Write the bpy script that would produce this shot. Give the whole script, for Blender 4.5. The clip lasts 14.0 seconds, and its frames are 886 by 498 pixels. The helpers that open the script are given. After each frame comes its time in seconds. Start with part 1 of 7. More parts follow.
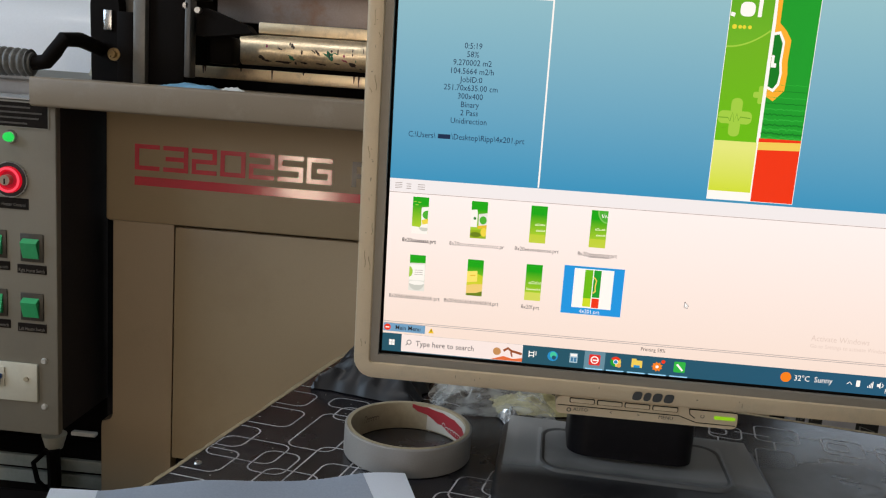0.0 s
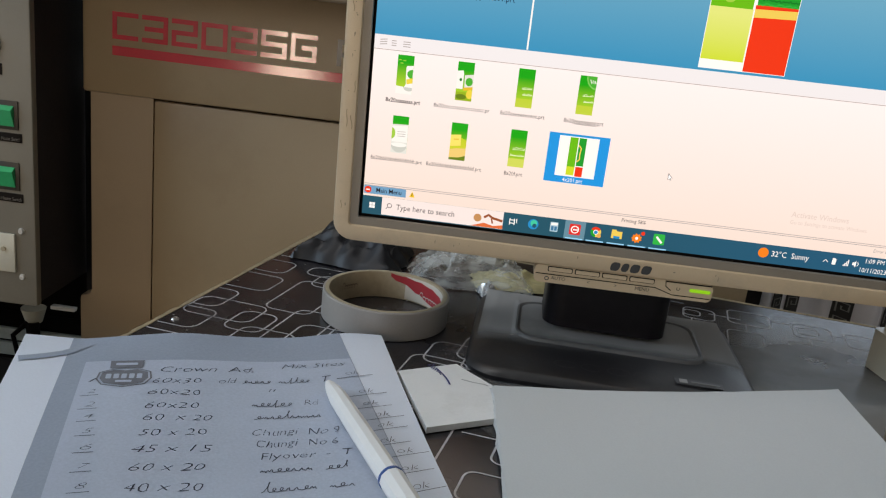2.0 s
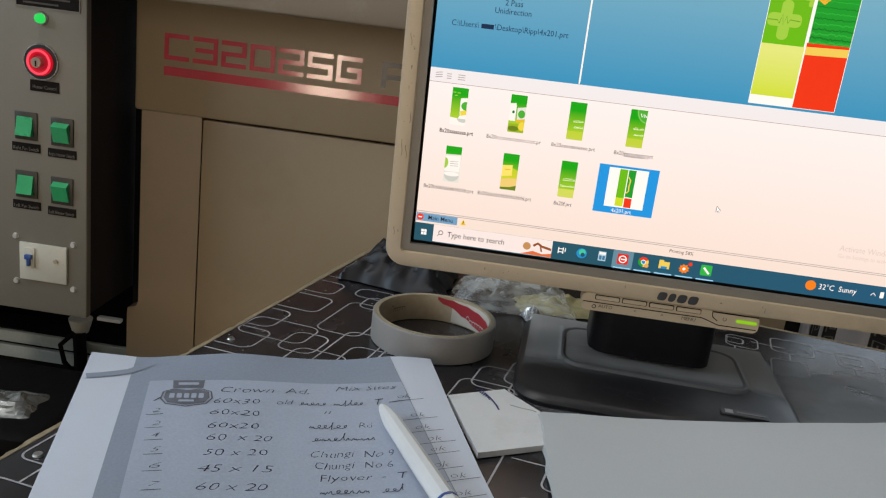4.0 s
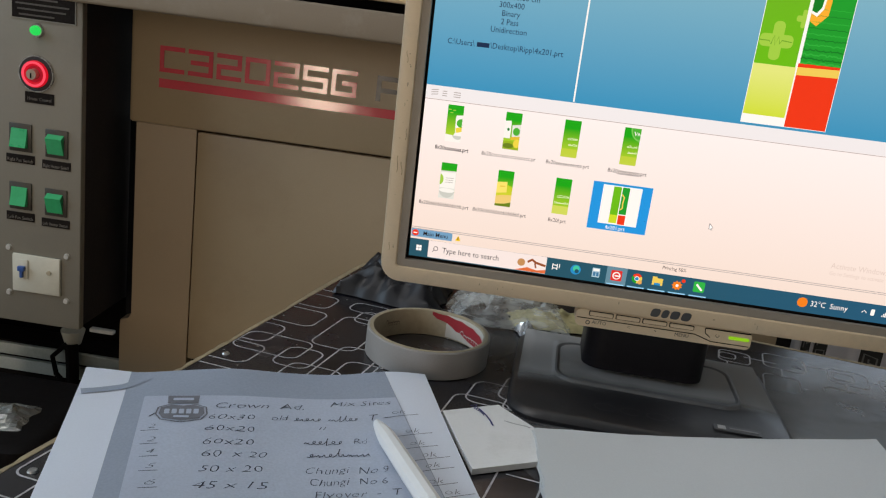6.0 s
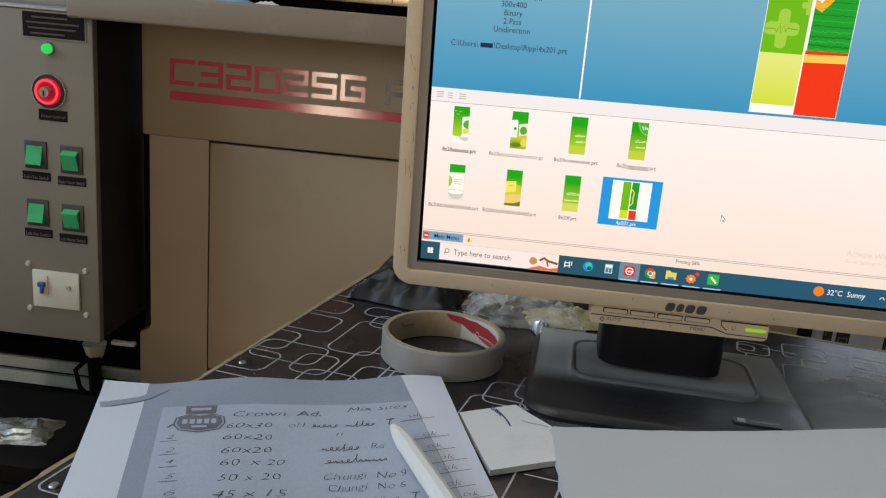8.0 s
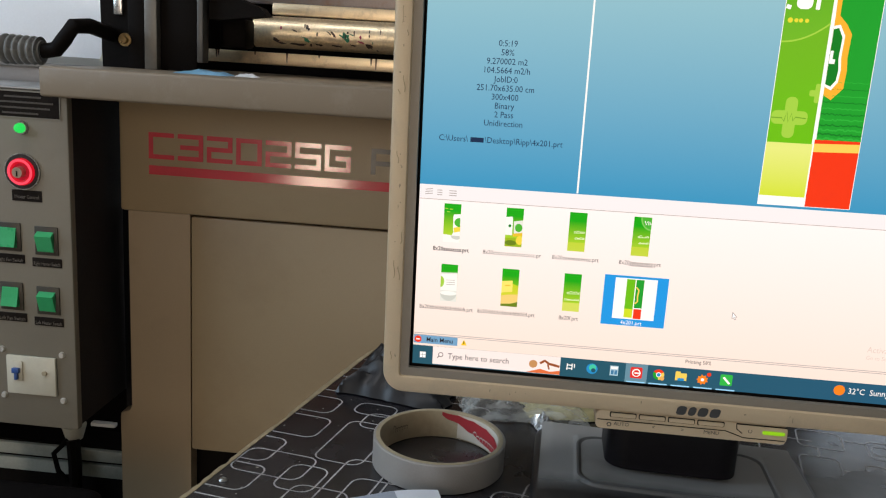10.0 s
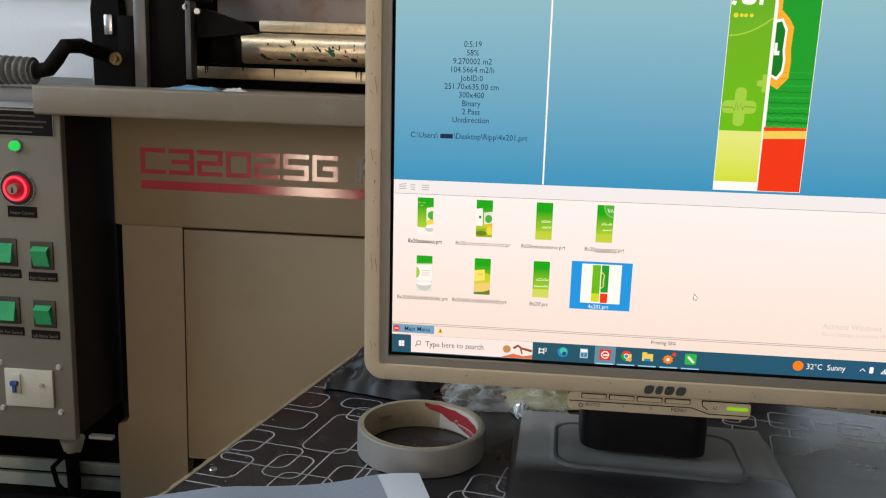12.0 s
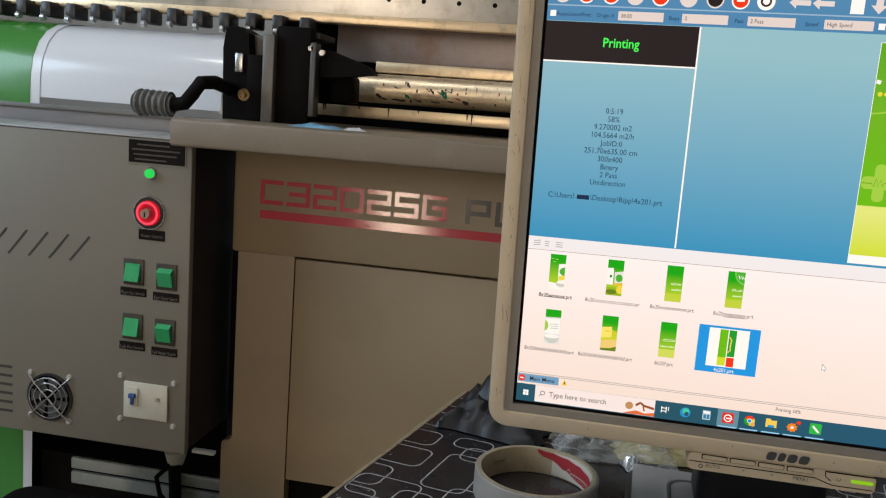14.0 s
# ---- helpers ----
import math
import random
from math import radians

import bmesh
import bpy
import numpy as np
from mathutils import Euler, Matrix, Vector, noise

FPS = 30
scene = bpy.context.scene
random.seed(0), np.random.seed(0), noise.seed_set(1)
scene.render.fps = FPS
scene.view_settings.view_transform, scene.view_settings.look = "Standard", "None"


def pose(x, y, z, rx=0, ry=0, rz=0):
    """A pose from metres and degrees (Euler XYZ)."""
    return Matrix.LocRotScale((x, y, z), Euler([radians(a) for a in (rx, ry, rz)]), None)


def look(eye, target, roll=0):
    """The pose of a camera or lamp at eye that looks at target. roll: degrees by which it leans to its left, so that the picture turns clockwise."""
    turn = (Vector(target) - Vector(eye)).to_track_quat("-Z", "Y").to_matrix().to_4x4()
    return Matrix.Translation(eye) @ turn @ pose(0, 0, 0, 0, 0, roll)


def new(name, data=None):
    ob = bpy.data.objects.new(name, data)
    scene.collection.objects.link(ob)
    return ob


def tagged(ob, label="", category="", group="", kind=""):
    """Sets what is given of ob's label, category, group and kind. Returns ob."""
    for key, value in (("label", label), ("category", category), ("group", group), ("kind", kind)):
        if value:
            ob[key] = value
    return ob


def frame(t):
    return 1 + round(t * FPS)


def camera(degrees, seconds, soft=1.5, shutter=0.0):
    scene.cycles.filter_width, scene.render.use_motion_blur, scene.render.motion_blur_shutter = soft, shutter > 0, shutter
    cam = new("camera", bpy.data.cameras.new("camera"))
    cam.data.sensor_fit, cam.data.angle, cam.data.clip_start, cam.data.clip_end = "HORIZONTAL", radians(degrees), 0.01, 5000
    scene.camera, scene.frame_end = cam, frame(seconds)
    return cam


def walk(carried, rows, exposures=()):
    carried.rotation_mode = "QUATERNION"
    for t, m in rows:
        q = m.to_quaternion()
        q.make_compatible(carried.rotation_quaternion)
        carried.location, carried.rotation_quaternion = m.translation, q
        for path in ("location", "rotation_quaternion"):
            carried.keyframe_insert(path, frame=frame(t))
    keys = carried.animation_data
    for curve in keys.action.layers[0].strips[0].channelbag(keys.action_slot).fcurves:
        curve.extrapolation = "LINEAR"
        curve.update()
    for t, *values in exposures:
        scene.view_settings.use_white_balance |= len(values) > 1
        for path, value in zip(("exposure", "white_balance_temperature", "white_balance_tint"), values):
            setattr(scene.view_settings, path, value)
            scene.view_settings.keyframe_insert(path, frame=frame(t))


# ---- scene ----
cam = camera(56.4, 14.0, soft=1.2)
PATH = [
    (0, (0.0, 0.0, 1.0), (-0.1096, 1.96526, 0.6454), 4.31),
    (0.2, (0.00524, 0.005, 0.99729), (-0.1225, 1.96809, 0.63681), 2.77),
    (0.5, (0.0099, 0.0042, 0.9899), (-0.0873, 1.96336, 0.5997), 3.64),
    (0.7, (0.01356, 0.00581, 0.98356), (-0.0153, 1.9608, 0.56265), 5.72),
    (1, (0.0166, 0.0107, 0.9743), (-0.0056, 1.94355, 0.4609), 5.87),
    (1.2, (0.01637, 0.00929, 0.97111), (-0.03861, 1.93043, 0.41775), 5.65),
    (1.5, (0.0107, 0.0055, 0.9717), (-0.0349, 1.92716, 0.4193), 5.32),
    (1.7, (0.00478, 0.0037, 0.97111), (-0.00601, 1.91681, 0.38808), 7.72),
    (2, (0.0041, -0.0001, 0.9721), (-0.0431, 1.91679, 0.4035), 6.86),
    (2.5, (-0.0067, -0.0072, 0.9771), (-0.1329, 1.91126, 0.4261), 6.90),
    (2.7, (-0.00654, -0.00679, 0.98002), (-0.13085, 1.91182, 0.42914), 7.17),
    (4.8, (-0.01216, -0.01299, 0.98621), (-0.12659, 1.90925, 0.44592), 7.05),
    (5, (-0.0105, -0.0116, 0.9878), (-0.1075, 1.9149, 0.4594), 7.34),
    (5.5, (-0.012, -0.0116, 0.986), (-0.1288, 1.91385, 0.4578), 7.30),
    (6, (-0.0121, -0.0129, 0.9874), (-0.1195, 1.91457, 0.4646), 7.50),
    (6.5, (-0.0101, -0.0147, 0.9875), (-0.1203, 1.91604, 0.4775), 6.96),
    (7, (-0.0101, -0.0149, 0.9862), (-0.1277, 1.91546, 0.4764), 6.58),
    (7.2, (-0.0101, -0.01511, 0.98655), (-0.12998, 1.91486, 0.47582), 6.48),
    (9.3, (-0.00299, -0.00298, 1.01105), (-0.19521, 1.91122, 0.46432), 2.13),
    (9.5, (-0.0068, 0.0009, 1.0215), (-0.1814, 1.92872, 0.5185), 1.56),
    (9.7, (-0.0032, 0.01532, 1.0336), (-0.11478, 1.9521, 0.54733), 0.67),
    (10, (-0.0159, 0.03, 1.0178), (-0.1495, 1.97896, 0.5892), 3.66),
    (10.2, (-0.01579, 0.02887, 1.0177), (-0.1682, 1.98117, 0.61115), 2.72),
    (10.5, (-0.0105, 0.01, 1.0223), (-0.18071, 1.95549, 0.5909), 2.59),
    (10.7, (-0.00719, 0.00412, 1.02241), (-0.15049, 1.95084, 0.5868), 3.84),
    (11, (-0.0044, -0.0056, 1.0269), (-0.1148, 1.96857, 0.7261), 2.67),
    (11.2, (-0.00354, -0.00576, 1.02194), (-0.14179, 1.95911, 0.67527), 3.34),
    (11.5, (-0.0095, -0.0062, 1.0216), (-0.1417, 1.96295, 0.6976), 5.17),
    (11.7, (-0.00507, -0.00068, 1.01483), (-0.17101, 1.96411, 0.68009), 3.13),
    (12, (0.0018, 0.0029, 1.0078), (-0.13019, 1.96081, 0.6216), 2.24),
    (12.2, (-0.00175, 0.00349, 1.00364), (-0.12051, 1.96019, 0.60714), 2.78),
    (12.5, (-0.0019, 0.0076, 0.9982), (-0.16491, 1.95786, 0.586), 1.55),
    (12.7, (-0.00264, 0.00888, 0.99593), (-0.16122, 1.95518, 0.5638), 1.81),
    (13, (-0.0047, 0.0076, 0.9998), (-0.20789, 1.94871, 0.563), 1.75),
    (13.2, (-0.01096, 0.00261, 0.99969), (-0.17874, 1.94991, 0.57558), 3.32),
    (13.5, (-0.0224, -0.001, 1.0137), (-0.2708, 1.94023, 0.6015), 2.89),
    (13.7, (-0.03159, -0.01441, 1.01846), (-0.32075, 1.92531, 0.62619), 3.70),
    (14, (-0.0335, -0.0227, 1.0251), (-0.3529, 1.9243, 0.6977), 4.42),
]
walk(cam, [(t, look(eye, target, roll)) for t, eye, target, roll in PATH],
     exposures=[(t, e, 6850, 12) for t, e in ((0.0, 0.02), (1.0, 0.05), (2.5, 0.07), (5.0, 0.02), (7.0, 0.02), (9.5, 0.13), (10.0, 0.14), (11.0, 0.05), (12.5, 0.04), (14.0, 0.02))])

# ---- light ----
world = bpy.data.worlds.new("world")
scene.world = world
world.use_nodes = True
wn = world.node_tree
sky = wn.nodes.new("ShaderNodeTexSky")
sky.sky_type, sky.sun_disc = "NISHITA", False
sky.sun_elevation, sky.sun_rotation = radians(50), radians(200)
wn.links.new(sky.outputs[0], wn.nodes["Background"].inputs[0])
wn.nodes["Background"].inputs[1].default_value = 0.1


def area_lamp(name, eye, target, w, h, watts, colour):
    data = bpy.data.lights.new(name, "AREA")
    data.shape, data.size, data.size_y, data.energy, data.color = "RECTANGLE", w, h, watts, colour
    ob = new(name, data)
    ob.matrix_world = look(eye, target)
    return ob


# daylight of the window in the left wall, of the door behind, and the ceiling tube
area_lamp("window_light", (-2.38, -0.05, 1.75), (0, 0.1, 1.2), 1.3, 1.2, 34, (0.59, 0.79, 1.0))
# the lamp at the back is added to brighten the desk's right half
area_lamp("back_fill_light", (1.15, 2.46, 1.65), (0.4, 0.6, 0.8), 1.3, 1.0, 5.0, (0.78, 0.89, 1.0))
area_lamp("door_light", (-1.0, -2.22, 1.0), (-0.6, 1.0, 0.9), 0.24, 1.9, 15, (1.0, 0.84, 0.67))
area_lamp("tube_light", (-0.9, 0.35, 2.70), (-0.9, 0.36, 0), 1.2, 0.06, 7, (0.95, 0.95, 0.95))


# ---- materials ----
def lin(r, g, b):
    return tuple((c / 255 / 12.92) if c / 255 <= 0.04045 else ((c / 255 + 0.055) / 1.055) ** 2.4 for c in (r, g, b)) + (1,)


MATS = {}


def mat(name, colour, rough=0.5, metal=0.0, vary=0.15, scale=30.0, bump=0.0, fine=250.0, coat=0.0, spec=0.5, dirt=None, dirt_amount=0.0, dirt_scale=9.0):
    """A surface with colour variation at two scales, a fine relief and optional dirt."""
    if name in MATS:
        return MATS[name]
    m = bpy.data.materials.new(name)
    m.use_nodes = True
    nt = m.node_tree
    p = nt.nodes["Principled BSDF"]
    tc = nt.nodes.new("ShaderNodeTexCoord")
    n1 = nt.nodes.new("ShaderNodeTexNoise")
    n1.inputs["Scale"].default_value, n1.inputs["Detail"].default_value = scale, 5
    n2 = nt.nodes.new("ShaderNodeTexNoise")
    n2.inputs["Scale"].default_value, n2.inputs["Detail"].default_value = fine, 3
    for n in (n1, n2):
        nt.links.new(tc.outputs["Object"], n.inputs["Vector"])
    add = nt.nodes.new("ShaderNodeMath")
    add.operation = "ADD"
    nt.links.new(n1.outputs["Fac"], add.inputs[0])
    nt.links.new(n2.outputs["Fac"], add.inputs[1])
    ramp = nt.nodes.new("ShaderNodeMapRange")
    ramp.inputs["From Min"].default_value, ramp.inputs["From Max"].default_value = 0.6, 1.4
    ramp.inputs["To Min"].default_value, ramp.inputs["To Max"].default_value = 1 - vary, 1 + vary
    nt.links.new(add.outputs[0], ramp.inputs["Value"])
    mul = nt.nodes.new("ShaderNodeVectorMath")
    mul.operation = "SCALE"
    mul.inputs[0].default_value = colour[:3]
    nt.links.new(ramp.outputs[0], mul.inputs["Scale"])
    out = mul.outputs[0]
    if dirt:
        n3 = nt.nodes.new("ShaderNodeTexNoise")
        n3.inputs["Scale"].default_value, n3.inputs["Detail"].default_value, n3.inputs["Roughness"].default_value = dirt_scale, 8, 0.7
        nt.links.new(tc.outputs["Object"], n3.inputs["Vector"])
        r3 = nt.nodes.new("ShaderNodeMapRange")
        r3.inputs["From Min"].default_value, r3.inputs["From Max"].default_value = 0.52, 0.72
        r3.inputs["To Min"].default_value, r3.inputs["To Max"].default_value = 0, dirt_amount
        nt.links.new(n3.outputs["Fac"], r3.inputs["Value"])
        mix = nt.nodes.new("ShaderNodeMix")
        mix.data_type = "RGBA"
        nt.links.new(r3.outputs[0], mix.inputs["Factor"])
        nt.links.new(out, mix.inputs["A"])
        mix.inputs["B"].default_value = dirt
        out = mix.outputs["Result"]
    nt.links.new(out, p.inputs["Base Color"])
    rr = nt.nodes.new("ShaderNodeMapRange")
    rr.inputs["From Min"].default_value, rr.inputs["From Max"].default_value = 0.3, 0.7
    rr.inputs["To Min"].default_value, rr.inputs["To Max"].default_value = max(0.02, rough * 0.85), min(1, rough * 1.15)
    nt.links.new(n1.outputs["Fac"], rr.inputs["Value"])
    nt.links.new(rr.outputs[0], p.inputs["Roughness"])
    p.inputs["Metallic"].default_value = metal
    p.inputs["Specular IOR Level"].default_value = spec
    p.inputs["Coat Weight"].default_value = coat
    p.inputs["Coat Roughness"].default_value = 0.08
    if bump:
        b = nt.nodes.new("ShaderNodeBump")
        b.inputs["Strength"].default_value, b.inputs["Distance"].default_value = bump, 0.001
        nt.links.new(n2.outputs["Fac"], b.inputs["Height"])
        nt.links.new(b.outputs[0], p.inputs["Normal"])
    MATS[name] = m
    return m


def lit(name, colour, strength=1.0, top=None, low=0.95, high=1.09, axis="Z"):
    """A lit part of the display; with top, its colour runs to that of its upper end."""
    if name in MATS:
        return MATS[name]
    m = bpy.data.materials.new(name)
    m.use_nodes = True
    nt = m.node_tree
    p = nt.nodes["Principled BSDF"]
    p.inputs["Base Color"].default_value = (0.01, 0.01, 0.012, 1)
    p.inputs["Roughness"].default_value = 0.4
    p.inputs["Specular IOR Level"].default_value = 0.12
    p.inputs["Emission Color"].default_value = colour
    p.inputs["Emission Strength"].default_value = strength
    if top:
        geo = nt.nodes.new("ShaderNodeNewGeometry")
        sep = nt.nodes.new("ShaderNodeSeparateXYZ")
        rng = nt.nodes.new("ShaderNodeMapRange")
        rng.inputs["From Min"].default_value, rng.inputs["From Max"].default_value = low, high
        mix = nt.nodes.new("ShaderNodeMix")
        mix.data_type = "RGBA"
        mix.inputs["A"].default_value, mix.inputs["B"].default_value = colour, top
        nt.links.new(geo.outputs["Position"], sep.inputs[0])
        nt.links.new(sep.outputs[axis], rng.inputs["Value"])
        nt.links.new(rng.outputs[0], mix.inputs["Factor"])
        nt.links.new(mix.outputs["Result"], p.inputs["Emission Color"])
    MATS[name] = m
    return m


def clear(name, colour, rough=0.1, ior=1.35):
    if name in MATS:
        return MATS[name]
    m = bpy.data.materials.new(name)
    m.use_nodes = True
    nt = m.node_tree
    g = nt.nodes.new("ShaderNodeBsdfGlossy")
    g.inputs["Roughness"].default_value = rough
    t = nt.nodes.new("ShaderNodeBsdfTransparent")
    t.inputs["Color"].default_value = colour
    f = nt.nodes.new("ShaderNodeFresnel")
    f.inputs["IOR"].default_value = ior
    mx = nt.nodes.new("ShaderNodeMixShader")
    nt.links.new(f.outputs[0], mx.inputs[0])
    nt.links.new(t.outputs[0], mx.inputs[1])
    nt.links.new(g.outputs[0], mx.inputs[2])
    nt.links.new(mx.outputs[0], nt.nodes["Material Output"].inputs["Surface"])
    MATS[name] = m
    return m


def film(name):
    """Thin clear wrapping: mostly see-through, a little milky, with sharp glints."""
    m = bpy.data.materials.new(name)
    m.use_nodes = True
    nt = m.node_tree
    p = nt.nodes["Principled BSDF"]
    p.inputs["Base Color"].default_value, p.inputs["Roughness"].default_value = (0.85, 0.86, 0.82, 1), 0.10
    t = nt.nodes.new("ShaderNodeBsdfTransparent")
    n = nt.nodes.new("ShaderNodeTexNoise")
    n.inputs["Scale"].default_value = 7
    r = nt.nodes.new("ShaderNodeMapRange")
    r.inputs["From Min"].default_value, r.inputs["From Max"].default_value = 0.35, 0.7
    r.inputs["To Min"].default_value, r.inputs["To Max"].default_value = 0.16, 0.50
    mx = nt.nodes.new("ShaderNodeMixShader")
    nt.links.new(n.outputs["Fac"], r.inputs["Value"])
    nt.links.new(r.outputs[0], mx.inputs[0])
    nt.links.new(t.outputs[0], mx.inputs[1])
    nt.links.new(p.outputs[0], mx.inputs[2])
    nt.links.new(mx.outputs[0], nt.nodes["Material Output"].inputs["Surface"])
    return m


BODY = mat("printer_paint", (0.358, 0.268, 0.163, 1), 0.42, 0, 0.05, 6, 0.15, 900, dirt=(0.26, 0.175, 0.10, 1), dirt_amount=0.35, dirt_scale=5)
# the ledge's tone is darker and greyer than the printer's
LEDGEP = mat("ledge_grey", (0.24, 0.186, 0.130, 1), 0.45, 0, 0.08, 9, 0.15, 900, dirt=(0.36, 0.31, 0.25, 1), dirt_amount=0.35, dirt_scale=30)
DUSTY = mat("dusty_black", (0.085, 0.085, 0.086, 1), 0.5, 0, 0.25, 7, 0.05, 300, spec=0.6, dirt=(0.15, 0.15, 0.155, 1), dirt_amount=0.6, dirt_scale=12)
SCREWM = mat("bright_screw", (0.75, 0.73, 0.68, 1), 0.35, 0.6, 0.1, 60)
BOXPAINT = mat("box_paint", (0.222, 0.200, 0.160, 1), 0.5, 0, 0.05, 8, 0.15, 900, dirt=(0.17, 0.16, 0.14, 1), dirt_amount=0.35, dirt_scale=6)
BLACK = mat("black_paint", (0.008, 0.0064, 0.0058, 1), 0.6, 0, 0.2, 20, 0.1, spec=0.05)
DARK = mat("dark_plastic", (0.02, 0.02, 0.022, 1), 0.4, 0, 0.2, 30, 0.1, dirt=(0.07, 0.065, 0.06, 1), dirt_amount=0.5, dirt_scale=25)
FOIL = mat("red_foil", (0.62, 0.028, 0.045, 1), 0.11, 0, 0.08, 40, 0.03, 500, coat=0.35, spec=0.8)
GREYFOIL = mat("grey_foil", (0.075, 0.07, 0.065, 1), 0.25, 0.2, 0.1, 40, 0.05, 500, coat=0.4)
ALU = mat("aluminium", (0.62, 0.60, 0.56, 1), 0.32, 1.0, 0.08, 40, 0.15, 600, dirt=(0.2, 0.17, 0.13, 1), dirt_amount=0.5, dirt_scale=18)
BRIGHTALU = mat("polished_strip", (0.98, 0.75, 0.48, 1), 0.33, 0.6, 0.08, 40, 0.1, 600, dirt=(0.25, 0.17, 0.11, 1), dirt_amount=0.5, dirt_scale=30)
STEEL = mat("steel", (0.6, 0.6, 0.6, 1), 0.28, 1.0, 0.1, 60, 0.1, 500)
PLATE = mat("stained_plate", (0.34, 0.275, 0.25, 1), 0.4, 0.3, 0.12, 15, 0.1, 500, dirt=(0.27, 0.12, 0.06, 1), dirt_amount=0.8, dirt_scale=14)
INKY = mat("stained_roller", (0.96, 0.80, 0.57, 1), 0.42, 0.75, 0.2, 20, 0.2, 300, dirt=(0.10, 0.07, 0.045, 1), dirt_amount=0.75, dirt_scale=26)
VINYL = mat("white_vinyl", (0.78, 0.80, 0.84, 1), 0.22, 0, 0.03, 5, 0.05, 300, coat=0.4)
GREENVINYL = mat("green_print", (0.055, 0.26, 0.045, 1), 0.25, 0, 0.15, 6, 0.05, 300, coat=0.4)
SILVER = mat("silver_plastic", (0.63, 0.49, 0.325, 1), 0.42, 0.15, 0.04, 12, 0.2, 1500, dirt=(0.33, 0.29, 0.23, 1), dirt_amount=0.5, dirt_scale=14)
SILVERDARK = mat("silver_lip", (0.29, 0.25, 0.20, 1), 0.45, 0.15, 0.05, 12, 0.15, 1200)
GLOSSBLACK = mat("gloss_black", (0.014, 0.014, 0.016, 1), 0.36, 0, 0.25, 9, 0.05, 300, spec=0.5, dirt=(0.06, 0.06, 0.063, 1), dirt_amount=0.5, dirt_scale=9)
NECK = mat("neck_black", (0.008, 0.007, 0.009, 1), 0.4, 0, 0.2, 20, 0.05, spec=0.2)
LAMINATE = mat("black_laminate", (0.010, 0.009, 0.013, 1), 0.25, 0, 0.3, 12, 0.05, 700, spec=0.8, dirt=(0.06, 0.058, 0.062, 1), dirt_amount=0.6, dirt_scale=5)
LINE = mat("laminate_line", (0.45, 0.44, 0.45, 1), 0.3, 0, 0.45, 25, 0.05, 300)
EDGE = mat("raw_edge", (0.36, 0.28, 0.17, 1), 0.7, 0, 0.25, 60, 0.3)
PAPER = mat("white_paper", (0.70, 0.745, 0.835, 1), 0.75, 0, 0.03, 12, 0.12, 800)
PADPAPER = mat("pad_paper", (0.55, 0.575, 0.585, 1), 0.8, 0, 0.04, 14, 0.12, 800)
COPY = mat("copy_grey", (0.45, 0.50, 0.60, 1), 0.75, 0, 0.09, 14, 0.1, 700)
COPYDARK = mat("copy_grey_dark", (0.315, 0.36, 0.44, 1), 0.75, 0, 0.1, 16, 0.1, 700)
LOGOGREY = mat("copy_print", (0.17, 0.175, 0.2, 1), 0.75, 0, 0.2, 60)
INK = mat("pen_ink", (0.055, 0.06, 0.085, 1), 0.6, 0, 0.3, 200)
BLUEINK = mat("blue_ink", (0.03, 0.035, 0.16, 1), 0.6, 0, 0.3, 200)
FOAM = mat("foam_board", (0.74, 0.745, 0.74, 1), 0.6, 0, 0.03, 20, 0.1, 500, dirt=(0.5, 0.5, 0.47, 1), dirt_amount=0.4, dirt_scale=30)
WHITEPL = mat("white_plastic", (0.78, 0.78, 0.77, 1), 0.35, 0, 0.03, 30, 0.03)
CREAM = mat("cream_plastic", (0.60, 0.57, 0.47, 1), 0.35, 0, 0.04, 30, 0.05)
TAPE = mat("grey_tape", (0.34, 0.32, 0.30, 1), 0.42, 0.1, 0.06, 40, 0.2, 900)
CARD = mat("cardboard_core", (0.42, 0.35, 0.235, 1), 0.75, 0, 0.12, 25, 0.2)
CARDWHITE = mat("core_paper", (0.66, 0.62, 0.54, 1), 0.6, 0, 0.06, 25, 0.1)
REDPRINT = mat("red_print", (0.42, 0.03, 0.04, 1), 0.5, 0, 0.1, 40)
GREENSW = mat("green_switch", (0.032, 0.42, 0.155, 1), 0.3, 0, 0.08, 60, 0.03, coat=0.3)
LABEL = mat("black_label", (0.014, 0.0105, 0.0085, 1), 0.6, 0, 0.3, 60, 0.05, spec=0.06)
LABELTXT = mat("label_print", (0.060, 0.047, 0.038, 1), 0.5, 0, 0.2, 60)
BLUEPL = mat("blue_plastic", (0.03, 0.09, 0.30, 1), 0.3, 0, 0.1, 50)
LIGHTBLUE = mat("blue_film", (0.20, 0.42, 0.60, 1), 0.35, 0, 0.15, 40, 0.1)
BAGBLACK = mat("black_film", (0.007, 0.007, 0.010, 1), 0.46, 0, 0.3, 20, 0.3, 60)
SALMON = mat("yellow_powder", (0.50, 0.45, 0.24, 1), 0.7, 0, 0.25, 60, 0.3)
WALL = mat("wall_paint", (0.55, 0.53, 0.49, 1), 0.85, 0, 0.05, 3, 0.2, 200, dirt=(0.45, 0.42, 0.37, 1), dirt_amount=0.4, dirt_scale=2)
FLOORM = mat("floor_tile", (0.22, 0.20, 0.18, 1), 0.45, 0, 0.12, 4, 0.1, 120)
CEIL = mat("ceiling_paint", (0.7, 0.69, 0.67, 1), 0.9, 0, 0.04, 3, 0.1)
CLOTH = mat("curtain_cloth", (0.70, 0.70, 0.76, 1), 0.9, 0, 0.06, 30, 0.4, 900)
